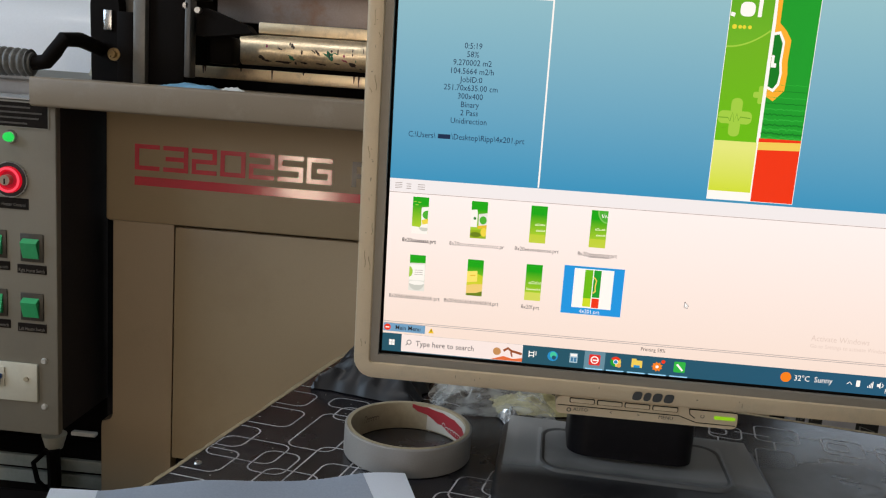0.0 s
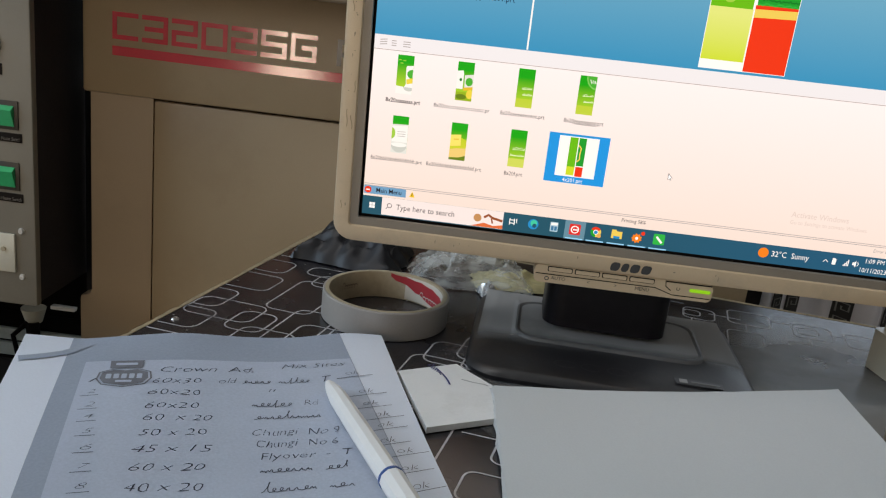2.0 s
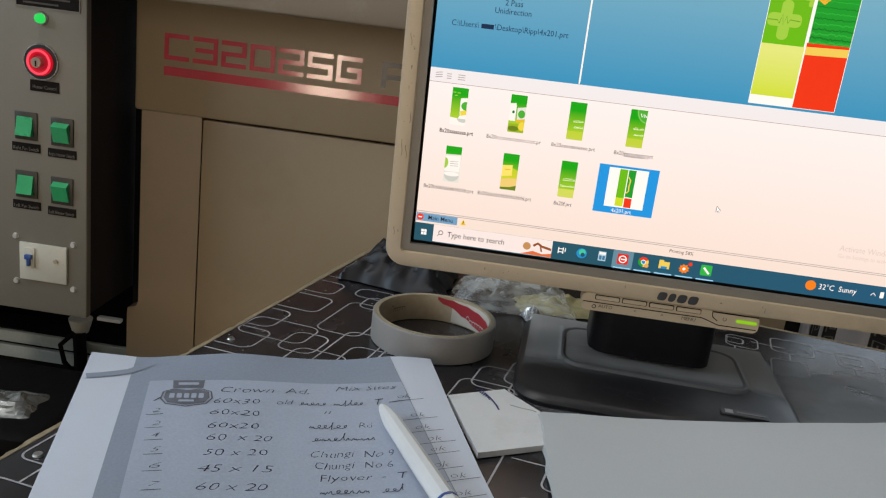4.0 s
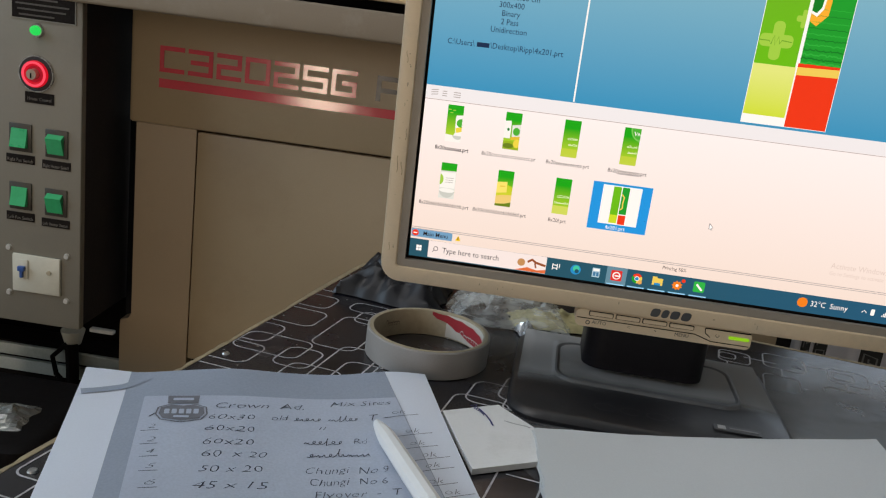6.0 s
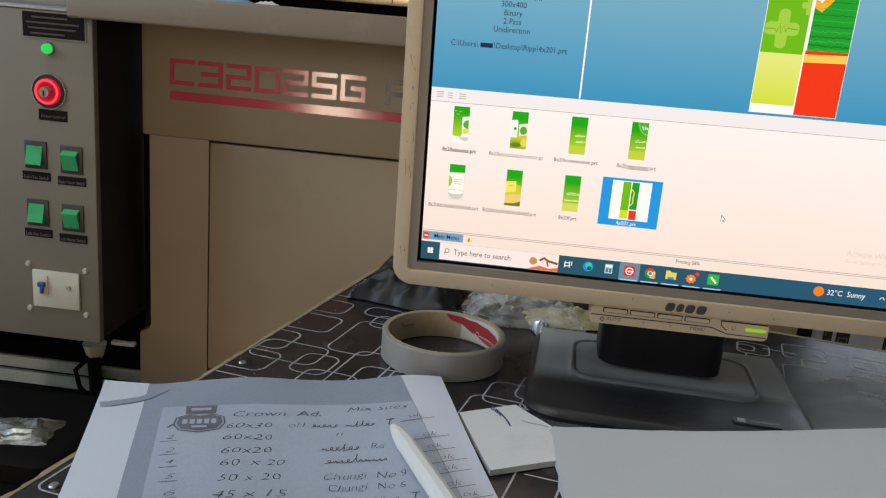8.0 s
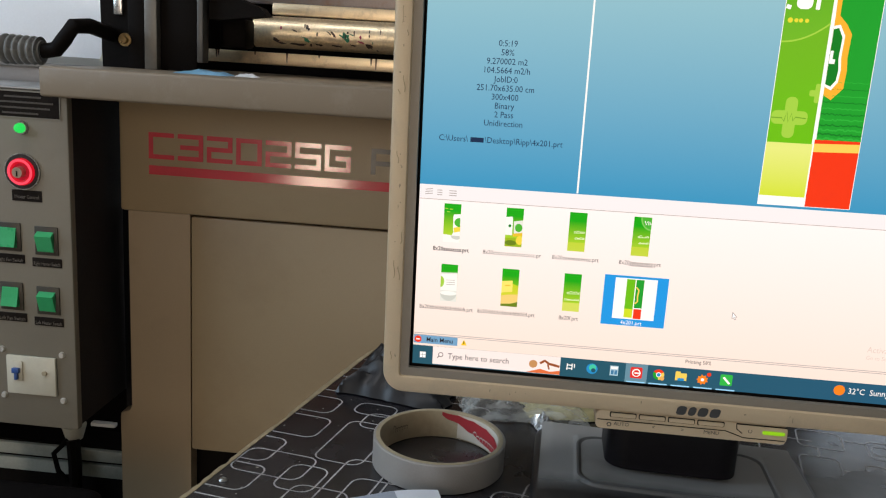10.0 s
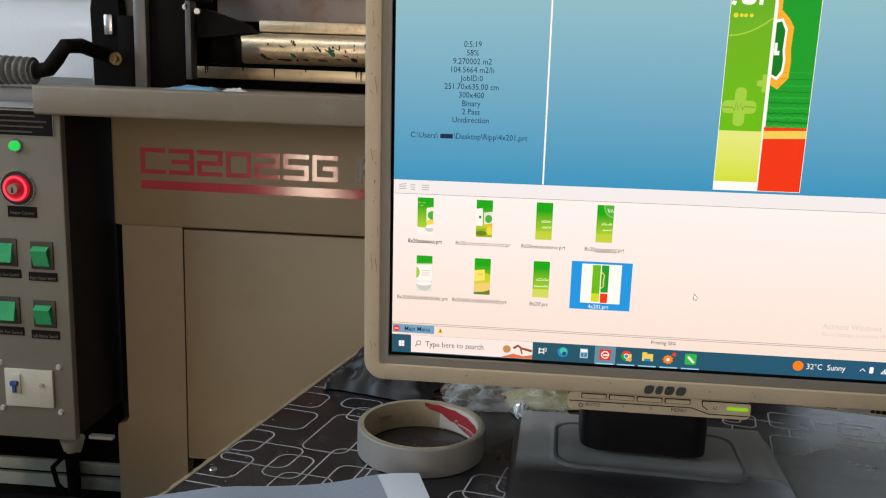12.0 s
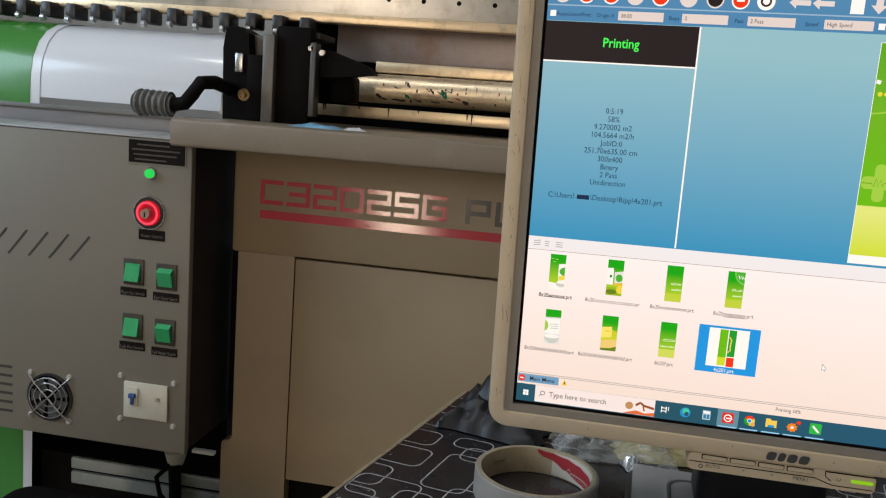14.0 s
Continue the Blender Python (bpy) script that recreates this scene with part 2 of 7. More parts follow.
BAND = mat("curtain_band", (0.035, 0.035, 0.035, 1), 0.9, 0, 0.2, 60, 0.4, 900)
BANDKEY = mat("curtain_key", (0.22, 0.225, 0.22, 1), 0.9, 0, 0.2, 60, 0.4, 900)

# ---- building helpers ----
OFF = {}


def thing(name, at, label, category, group="", kind=""):
    ob = new(name)
    ob.empty_display_size = 0.02
    ob.location = at
    OFF[ob.name] = Vector(at)
    return tagged(ob, label, category, group, kind)


def mesh_of(name, bm, material, smooth=False):
    me = bpy.data.meshes.new(name)
    bmesh.ops.recalc_face_normals(bm, faces=bm.faces)
    bm.to_mesh(me)
    bm.free()
    me.materials.append(material)
    if smooth:
        for p in me.polygons:
            p.use_smooth = True
        me.set_sharp_from_angle(angle=radians(35))
    return me


def part(name, bm, material, parent, label="", smooth=True):
    """One mesh, built in world places, as a part under a thing or a part."""
    off = OFF[parent.name]
    bmesh.ops.translate(bm, vec=-off, verts=bm.verts)
    ob = new(name, mesh_of(name, bm, material, smooth))
    ob.parent = parent
    OFF[ob.name] = off
    return tagged(ob, label)


def again(src, parent, move):
    """The same mesh again, moved."""
    ob = new(src.name.split(".")[0], src.data)
    ob.parent = parent
    ob.location = Vector(src.location) + Vector(move)
    OFF[ob.name] = OFF[parent.name]
    return ob


def single(name, bm, material, label, category, kind="", smooth=True, group=""):
    c = sum((v.co for v in bm.verts), Vector()) / len(bm.verts)
    c.z = min(v.co.z for v in bm.verts)
    bmesh.ops.translate(bm, vec=-c, verts=bm.verts)
    ob = new(name, mesh_of(name, bm, material, smooth))
    ob.location = c
    OFF[ob.name] = c
    return tagged(ob, label, category, group, kind)


def bmn():
    return bmesh.new()


def box(bm, x0, x1, y0, y1, z0, z1, bev=0.0, seg=2, m=None):
    vs = bmesh.ops.create_cube(bm, size=1)["verts"]
    for v in vs:
        v.co = Vector(((x0 + x1) / 2 + v.co.x * (x1 - x0), (y0 + y1) / 2 + v.co.y * (y1 - y0), (z0 + z1) / 2 + v.co.z * (z1 - z0)))
    if bev:
        es = list({e for v in vs for e in v.link_edges})
        r = bmesh.ops.bevel(bm, geom=es, offset=bev, segments=seg, profile=0.5, affect="EDGES")
        vs = list({v for f in r["faces"] for v in f.verts} | {v for v in vs if v.is_valid})
    if m is not None:
        bmesh.ops.transform(bm, matrix=m, verts=vs)
    return bm


def cyl(bm, p0, p1, r, seg=24, r2=None, caps=True):
    p0, p1 = Vector(p0), Vector(p1)
    d = p1 - p0
    m = Matrix.Translation((p0 + p1) / 2) @ d.to_track_quat("Z", "Y").to_matrix().to_4x4()
    bmesh.ops.create_cone(bm, cap_ends=caps, segments=seg, radius1=r, radius2=r if r2 is None else r2, depth=d.length, matrix=m)
    return bm


def tube(bm, pts, r, seg=8):
    pts = [Vector(p) for p in pts]
    rings = []
    side = None
    for i, p in enumerate(pts):
        d = (pts[min(i + 1, len(pts) - 1)] - pts[max(i - 1, 0)]).normalized()
        if side is None:
            side = d.orthogonal().normalized()
        side = (side - d * side.dot(d)).normalized()
        up = d.cross(side)
        rings.append([bm.verts.new(p + (side * math.cos(2 * math.pi * k / seg) + up * math.sin(2 * math.pi * k / seg)) * r) for k in range(seg)])
    for a, b in zip(rings, rings[1:]):
        for k in range(seg):
            bm.faces.new((a[k], a[(k + 1) % seg], b[(k + 1) % seg], b[k]))
    bm.faces.new(rings[0])
    bm.faces.new(rings[-1])
    return bm


def rounded(x0, x1, y0, y1, r, seg=5):
    out = []
    for cx, cy, a in ((x1 - r, y1 - r, 0), (x0 + r, y1 - r, 90), (x0 + r, y0 + r, 180), (x1 - r, y0 + r, 270)):
        for k in range(seg + 1):
            w = radians(a + 90 * k / seg)
            out.append((cx + r * math.cos(w), cy + r * math.sin(w)))
    return out


def slab(bm, outline, place, thick):
    """A plate: outline in two axes, place(a, b, depth) gives the point."""
    lo = [bm.verts.new(place(a, b, 0)) for a, b in outline]
    hi = [bm.verts.new(place(a, b, thick)) for a, b in outline]
    n = len(lo)
    bm.faces.new(lo)
    bm.faces.new(hi)
    for k in range(n):
        bm.faces.new((lo[k], lo[(k + 1) % n], hi[(k + 1) % n], hi[k]))
    return bm


def ring_slab(bm, outer, inner, place, d0, d1):
    """A frame between two outlines with the same count of corners."""
    n = len(outer)
    a, b = [bm.verts.new(place(*p, d0)) for p in outer], [bm.verts.new(place(*p, d0)) for p in inner]
    c, d = [bm.verts.new(place(*p, d1)) for p in outer], [bm.verts.new(place(*p, d1)) for p in inner]
    for k in range(n):
        j = (k + 1) % n
        for q in ((a[k], a[j], b[j], b[k]), (c[k], c[j], d[j], d[k]), (a[k], a[j], c[j], c[k]), (b[k], b[j], d[j], d[k])):
            bm.faces.new(q)
    return bm


def lettering(s, size, place, d, align="CENTER", shear=0.0, thick=0.0):
    """The built-in font as a flat mesh, laid on place(a, b, depth)."""
    cu = bpy.data.curves.new("lettering", "FONT")
    cu.body, cu.size, cu.align_x, cu.align_y, cu.shear, cu.resolution_u = s, size, align, "CENTER", shear, 2
    if thick:
        cu.offset = thick
    ob = bpy.data.objects.new("lettering", cu)
    scene.collection.objects.link(ob)
    me = bpy.data.meshes.new_from_object(ob.evaluated_get(bpy.context.evaluated_depsgraph_get()))
    bpy.data.objects.remove(ob)
    bm = bmn()
    bm.from_mesh(me)
    bpy.data.meshes.remove(me)
    bpy.data.curves.remove(cu)
    for v in bm.verts:
        v.co = Vector(place(v.co.x, v.co.y, d))
    return bm


def stroke(bm, pts, w, place, d):
    """A flat pen line through the points."""
    pts = [Vector((p[0], p[1])) for p in pts]
    L, R = [], []
    for i, p in enumerate(pts):
        t = (pts[min(i + 1, len(pts) - 1)] - pts[max(i - 1, 0)])
        t = t.normalized() if t.length else Vector((1, 0))
        n = Vector((-t.y, t.x)) * w / 2
        L.append(bm.verts.new(place(*(p + n), d)))
        R.append(bm.verts.new(place(*(p - n), d)))
    for k in range(len(pts) - 1):
        bm.faces.new((L[k], L[k + 1], R[k + 1], R[k]))
    return bm


def front(y):
    """A wall plane that faces the viewer."""
    return lambda a, b, d: (a, y - d, b)


def flat(z):
    return lambda a, b, d: (a, b, z + d)


# ---- the room ----
X0, X1, Y0, Y1, TOP = -2.4, 2.3, -2.2, 2.5, 2.8
single("floor", box(bmn(), X0 - 0.2, X1 + 0.2, Y0 - 0.2, Y1 + 0.2, -0.1, 0), FLOORM, "plain dull brown workshop floor", "floor", "structure")
single("ceiling", box(bmn(), X0 - 0.2, X1 + 0.2, Y0 - 0.2, Y1 + 0.2, TOP, TOP + 0.1), CEIL, "plain white painted ceiling", "ceiling", "structure")
w = bmn()
for x0, x1, z0, z1 in ((X0 - 0.15, 0.5, 0, TOP), (1.8, X1 + 0.15, 0, TOP), (0.5, 1.8, 0, 1.15), (0.5, 1.8, 2.15, TOP)):
    box(w, x0, x1, Y1, Y1 + 0.15, z0, z1)
single("wall_north", w, WALL, "off-white painted wall with a window opening", "wall", "structure")
single("wall_east", box(bmn(), X1, X1 + 0.15, Y0, Y1, 0, TOP), WALL, "off-white painted wall", "wall", "structure")
w = bmn()
for y0, y1, z0, z1 in ((Y0, -0.7, 0, TOP), (0.6, Y1, 0, TOP), (-0.7, 0.6, 0, 1.15), (-0.7, 0.6, 2.35, TOP)):
    box(w, X0 - 0.15, X0, y0, y1, z0, z1)
single("wall_west", w, WALL, "off-white painted wall with a window opening", "wall", "structure")
w = bmn()
for x0, x1, z0, z1 in ((X0 - 0.15, -1.13, 0, TOP), (-0.87, X1 + 0.15, 0, TOP), (-1.13, -0.87, 2.05, TOP)):
    box(w, x0, x1, Y0 - 0.15, Y0, z0, z1)
single("wall_south", w, WALL, "off-white painted wall with a narrow doorway", "wall", "structure")

# ---- the desk ----
DC, DB, DL = Vector((-0.127, 0.772)), Vector((0.982, -0.186)).normalized(), Vector((-0.23, -0.973)).normalized()


def desk_at(a, b, d):
    """a along the back edge, b towards the sitter."""
    p = DC + DB * a + DL * b
    return (p.x, p.y, 0.75 + d)


DESKW, DESKD = 1.25, 0.80
desk = thing("desk", (*(DC + DB * 0.6 + DL * 0.4), 0), "desk with black laminate top printed with pale rounded squares", "desk")
bm = slab(bmn(), [(0.0008, 0.002), (DESKW, 0.002), (DESKW, DESKD), (0.0008, DESKD)], desk_at, -0.022)
part("tabletop", bm, LAMINATE, desk, smooth=False)


def left_edge(b):
    """The worn left edge bows out a little towards the back and is nicked."""
    chip = max(0, noise.noise((b * 95, 1.7, 0)) - 0.18) * 0.0042
    return -0.0026 - 0.0014 * math.exp(-((b - 0.07) / 0.07) ** 2) + 0.0005 * noise.noise((b * 40, 0.2, 0)) + chip


edge = [(left_edge(DESKD * k / 260), DESKD * k / 260) for k in range(261)]
inner_edge = [(0.0006 + 0.0006 * noise.noise((DESKD * k / 260 * 140, 8.2, 0)), DESKD * k / 260) for k in range(260, -1, -1)]
bm = slab(bmn(), edge + inner_edge, lambda a, b, d: desk_at(a, b, d + 0.0003), -0.022)
part("edge_band", bm, EDGE, desk, "worn bare wood edge", smooth=False)
bm = slab(bmn(), [(0.0022, -0.0015), (DESKW, -0.0015), (DESKW, 0.0018), (0.0022, 0.0018)], lambda a, b, d: desk_at(a, b, d + 0.0004), -0.022)
part("edge_band", bm, EDGE, desk, smooth=False)
for a0, a1, b0, b1 in ((0.05, 0.068, 0.06, 0.74), (1.18, 1.198, 0.06, 0.74)):
    part("side_panel", slab(bmn(), [(a0, b0), (a1, b0), (a1, b1), (a0, b1)], lambda a, b, d: (*desk_at(a, b, 0)[:2], d), 0.727), EDGE, desk, smooth=False)
rng = random.Random(7)


def ring_line(bm, x0, x1, y0, y1, r, w):
    o, i = rounded(x0, x1, y0, y1, r, 4), rounded(x0 + w, x1 - w, y0 + w, y1 - w, max(r - w, 0.001), 4)
    n = len(o)
    A, B = [bm.verts.new(desk_at(*p, 0.00025)) for p in o], [bm.verts.new(desk_at(*p, 0.00025)) for p in i]
    for k in range(n):
        bm.faces.new((A[k], A[(k + 1) % n], B[(k + 1) % n], B[k]))


bm = bmn()
LW = 0.0012


def frame_line(a, b, w, h, r):
    """A rounded outline, kept inside the top."""
    if a - w / 2 < 0.20 and b - h / 2 < 0.300:
        return
    x0, x1, y0, y1 = max(a - w / 2, 0.004), min(a + w / 2, DESKW - 0.004), max(b - h / 2, 0.005), min(b + h / 2, DESKD - 0.004)
    if x1 - x0 > 2.3 * r and y1 - y0 > 2.3 * r:
        ring_line(bm, x0, x1, y0, y1, r, LW)


# outlines beside the worn edge, some running out over it
for a0, a1, b0, b1 in ((-0.02, 0.0175, 0.0713, 0.1066), (-0.02, 0.0262, 0.1198, 0.1513), (-0.02, 0.034, 0.1587, 0.1952), (-0.02, 0.0208, 0.203, 0.2409),
                       (0.0012, 0.0532, 0.222, 0.2568), (-0.02, 0.0278, 0.2454, 0.2813), (0.0455, 0.0815, 0.1536, 0.2226), (0.0392, 0.067, 0.2334, 0.2688),
                       (0.0705, 0.108, 0.2122, 0.287), (-0.02, 0.033, 0.2914, 0.33), (0.0532, 0.092, 0.258, 0.305), (0.0845, 0.126, 0.236, 0.296),
                       (0.101, 0.136, 0.192, 0.264), (0.0386, 0.072, 0.118, 0.1404), (0.053, 0.088, 0.135, 0.1632), (0.1670, 0.206, 0.2454, 0.292),
                       (0.1740, 0.212, 0.218, 0.2554), (0.1925, 0.226, 0.198, 0.2401), (-0.02, 0.012, 0.025, 0.052), (0.022, 0.055, 0.02, 0.058), (0.13, 0.165, 0.15, 0.21), (0.10, 0.14, 0.09, 0.15)):
    ring_line(bm, a0, a1, b0, b1, 0.0085, LW)
bmesh.ops.bisect_plane(bm, geom=bm.verts[:] + bm.edges[:] + bm.faces[:], plane_co=desk_at(0.0015, 0, 0), plane_no=(DL.y, -DL.x, 0), clear_outer=True)
ca = 0.022
while ca < DESKW:
    cb_ = 0.012 + rng.uniform(0, 0.03)
    while cb_ < DESKD:
        w, h = rng.uniform(0.026, 0.036), rng.choice((0.028, 0.034, 0.046, 0.060))
        frame_line(ca + rng.uniform(-0.006, 0.006), cb_ + h / 2, w, h, 0.0065)
        k = rng.random()
        if k < 0.25:
            frame_line(ca, cb_ + h / 2, w * 0.55, h * 0.5, 0.0045)
        elif k < 0.6:
            frame_line(ca + rng.choice((-1, 1)) * w * 0.5, cb_ + h, w * 0.62, 0.022, 0.005)
        if rng.random() < 0.7 and (ca > 0.2 or cb_ > 0.3):
            b0 = cb_ + h * rng.uniform(0.3, 0.7)
            stroke(bm, [(ca + w * 0.5, b0), (min(ca + 0.040, DESKW - 0.004), b0)], LW, desk_at, 0.00025)
        gap = rng.uniform(0.006, 0.018)
        if ca > 0.2 or cb_ > 0.3:
            stroke(bm, [(ca, min(cb_ + h, DESKD - 0.004)), (ca, min(cb_ + h + gap, DESKD - 0.003))], LW, desk_at, 0.00025)
        cb_ += h + gap
    ca += rng.uniform(0.042, 0.050)
bmesh.ops.delete(bm, geom=[f for f in bm.faces if (f.calc_center_median().xy - Vector((-0.0462, 0.558))).length < 0.040], context="FACES")
pat = part("printed_pattern", bm, LINE, desk, "thin pale grey rounded square outlines", smooth=False)
tagged(pat, kind="stuff")
bm = bmn()
for k in range(260):
    a, b, s = rng.random() ** 1.6 * 0.7 + 0.004, rng.uniform(0.01, 0.55), rng.uniform(0.0003, 0.0012)
    t = rng.uniform(0, 6)
    bm.faces.new([bm.verts.new(desk_at(a + s * rng.uniform(0.5, 1.2) * math.cos(t + w), b + s * rng.uniform(0.5, 1.2) * math.sin(t + w), 0.0004)) for w in (0, 1.3, 2.4, 3.6, 4.9)])
tagged(part("speck", bm, mat("pale_speck", (0.30, 0.28, 0.25, 1), 0.8), desk, "pale specks and chips", smooth=False), kind="stuff")


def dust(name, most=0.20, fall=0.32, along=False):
    """A thin uneven film of grey dust that thins out towards its rim, or towards its front alone, which also paints in
    the monitor's shade.
    """
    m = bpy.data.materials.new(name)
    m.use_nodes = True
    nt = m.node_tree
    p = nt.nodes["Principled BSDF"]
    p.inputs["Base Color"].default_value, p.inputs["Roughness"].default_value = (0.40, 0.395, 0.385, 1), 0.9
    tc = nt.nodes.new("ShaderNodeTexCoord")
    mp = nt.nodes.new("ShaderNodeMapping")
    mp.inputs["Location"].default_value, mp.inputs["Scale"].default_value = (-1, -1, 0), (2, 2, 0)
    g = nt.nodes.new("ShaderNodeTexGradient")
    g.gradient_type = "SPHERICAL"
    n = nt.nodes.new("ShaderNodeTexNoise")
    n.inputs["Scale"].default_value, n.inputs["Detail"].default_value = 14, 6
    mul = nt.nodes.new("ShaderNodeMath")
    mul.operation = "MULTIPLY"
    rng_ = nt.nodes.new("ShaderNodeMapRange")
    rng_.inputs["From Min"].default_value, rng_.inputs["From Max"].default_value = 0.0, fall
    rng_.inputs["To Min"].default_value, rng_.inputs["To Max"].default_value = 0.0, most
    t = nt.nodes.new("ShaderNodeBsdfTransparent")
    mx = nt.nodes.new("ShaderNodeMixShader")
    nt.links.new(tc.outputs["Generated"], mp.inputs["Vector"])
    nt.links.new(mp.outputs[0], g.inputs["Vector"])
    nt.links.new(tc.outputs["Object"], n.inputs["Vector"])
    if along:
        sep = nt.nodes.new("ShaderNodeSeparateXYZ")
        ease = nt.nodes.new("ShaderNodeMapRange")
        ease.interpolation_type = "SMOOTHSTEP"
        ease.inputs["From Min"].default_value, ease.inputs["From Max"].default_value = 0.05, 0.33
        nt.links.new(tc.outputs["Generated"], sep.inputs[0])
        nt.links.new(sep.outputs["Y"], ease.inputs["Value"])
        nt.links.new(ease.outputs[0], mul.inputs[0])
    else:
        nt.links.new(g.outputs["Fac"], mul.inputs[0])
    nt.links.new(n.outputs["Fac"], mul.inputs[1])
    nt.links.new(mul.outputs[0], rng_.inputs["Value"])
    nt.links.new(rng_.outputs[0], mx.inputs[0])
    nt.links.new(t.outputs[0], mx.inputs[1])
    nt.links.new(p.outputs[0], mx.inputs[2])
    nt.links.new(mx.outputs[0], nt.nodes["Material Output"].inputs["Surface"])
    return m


bm = bmn()
bm.faces.new([bm.verts.new(desk_at(0.52 + 0.35 * math.cos(2 * math.pi * k / 48), 0.21 + 0.205 * math.sin(2 * math.pi * k / 48), 0.0006)) for k in range(48)])
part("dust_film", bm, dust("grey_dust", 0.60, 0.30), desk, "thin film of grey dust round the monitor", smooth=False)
for x, y in ((-0.1806, 0.5055), (-0.2182, 0.3345)):
    bm = bmn()
    cyl(bm, (x, y, 0.7502), (x, y, 0.7512), 0.0028, 12, 0.0022)
    part("screw", bm, STEEL, desk, "small steel screw head")

# ---- the wide printer ----
printer = thing("wide_format_printer", (-0.05, 1.3, 0), "beige-grey painted wide banner printer with red foil lettering", "printer")
PF = 1.065
bm = box(bmn(), -0.515, 0.41, PF, PF + 0.02, 0.8085, 0.957, 0.004)
part("front_panel", bm, BODY, printer)
bm = slab(bmn(), [(-0.4235, 0.12), (-0.4235, 0.8080), (-0.5075, 0.8080), (-0.5075, 0.530), (-0.5110, 0.523), (-0.5230, 0.519), (-0.5240, 0.512), (-0.5240, 0.12)], front(PF + 0.03), 0.022)
part("stile", bm, mat("stile_paint", (0.35, 0.258, 0.163, 1), 0.45, 0, 0.06, 6, 0.15, 900, dirt=(0.25, 0.19, 0.125, 1), dirt_amount=0.4, dirt_scale=6), printer, "greyish beige stile", smooth=False)
bm = box(bmn(), -0.5262, -0.5078, PF + 0.0305, PF + 0.036, 0.50, 0.8080)
part("gap_filler", bm, mat("strip_black", (0.016, 0.014, 0.016, 1), 0.6, 0, 0.2, 20, 0.1, spec=0.2), printer, "black strip beside the control box")
bm = box(bmn(), -0.4217, 0.40, PF + 0.0055, PF + 0.024, 0.474, 0.8058, 0.003)
part("access_door", bm, BODY, printer)
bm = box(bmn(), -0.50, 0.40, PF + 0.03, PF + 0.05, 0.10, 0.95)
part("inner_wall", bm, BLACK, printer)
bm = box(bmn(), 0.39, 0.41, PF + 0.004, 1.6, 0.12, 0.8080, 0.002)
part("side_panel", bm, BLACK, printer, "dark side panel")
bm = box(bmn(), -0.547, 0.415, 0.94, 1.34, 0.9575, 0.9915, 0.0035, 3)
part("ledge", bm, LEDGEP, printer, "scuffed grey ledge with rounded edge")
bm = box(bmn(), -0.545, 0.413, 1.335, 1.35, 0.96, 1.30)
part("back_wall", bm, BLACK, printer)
bm = box(bmn(), -0.5, -0.42, 1.2, 1.5, 0.0, 0.12, 0.004)
foot = part("foot", bm, BLACK, printer)
again(foot, printer, (0.80, 0, 0))

# model lettering, square strokes in foil
S = 0.0058
GLYPH = {
    "C": [(0, 0, 1, 0), (0, 0, 0, 1), (0, 1, 1, 1)],
    "3": [(0, 0, 1, 0), (0.12, 0.5, 1, 0.5), (0, 1, 1, 1), (1, 0, 1, 1)],
    "2": [(0, 1, 1, 1), (1, 0.5, 1, 1), (0, 0.5, 1, 0.5), (0, 0, 0, 0.5), (0, 0, 1, 0)],
    "0": [(0, 0, 1, 0), (0, 1, 1, 1), (0, 0, 0, 1), (1, 0, 1, 1)],
    "S": [(0, 1, 1, 1), (0, 0.5, 0, 1), (0, 0.5, 1, 0.5), (1, 0, 1, 0.5), (0, 0, 1, 0)],
    "G": [(0, 1, 1, 1), (0, 0, 0, 1), (0, 0, 1, 0), (1, 0, 1, 0.5), (0.5, 0.5, 1, 0.5)],
    "P": [(0, 0, 0, 1), (0, 1, 1, 1), (1, 0.42, 1, 1), (0, 0.42, 1, 0.42)],
    "L": [(0, 0, 0, 1), (0, 0, 1, 0)],
}


def glyph(ch, x, z, w, h, s):
    """One letter as a thin raised foil: overlapping bars merged cell by cell."""
    xs = sorted({round(v, 5) for a in GLYPH[ch] for v in (a[0] * (w - s), a[0] * (w - s) + s, a[2] * (w - s), a[2] * (w - s) + s)})
    zs = sorted({round(v, 5) for a in GLYPH[ch] for v in (a[1] * (h - s), a[1] * (h - s) + s, a[3] * (h - s), a[3] * (h - s) + s)})
    bm = bmn()
    for x0, x1 in zip(xs, xs[1:]):
        for z0, z1 in zip(zs, zs[1:]):
            cx, cz = (x0 + x1) / 2, (z0 + z1) / 2
            if any(a[0] * (w - s) <= cx <= a[2] * (w - s) + s and a[1] * (h - s) <= cz <= a[3] * (h - s) + s for a in GLYPH[ch]):
                q = [bm.verts.new((x + a, PF - 0.0008, z + b)) for a, b in ((x0, z0), (x1, z0), (x1, z1), (x0, z1))]
                bm.faces.new(q)
    bmesh.ops.remove_doubles(bm, verts=bm.verts, dist=1e-5)
    r = bmesh.ops.extrude_face_region(bm, geom=bm.faces[:])
    bmesh.ops.translate(bm, vec=(0, 0.0007, 0), verts=[v for v in r["geom"] if isinstance(v, bmesh.types.BMVert)])
    return bm


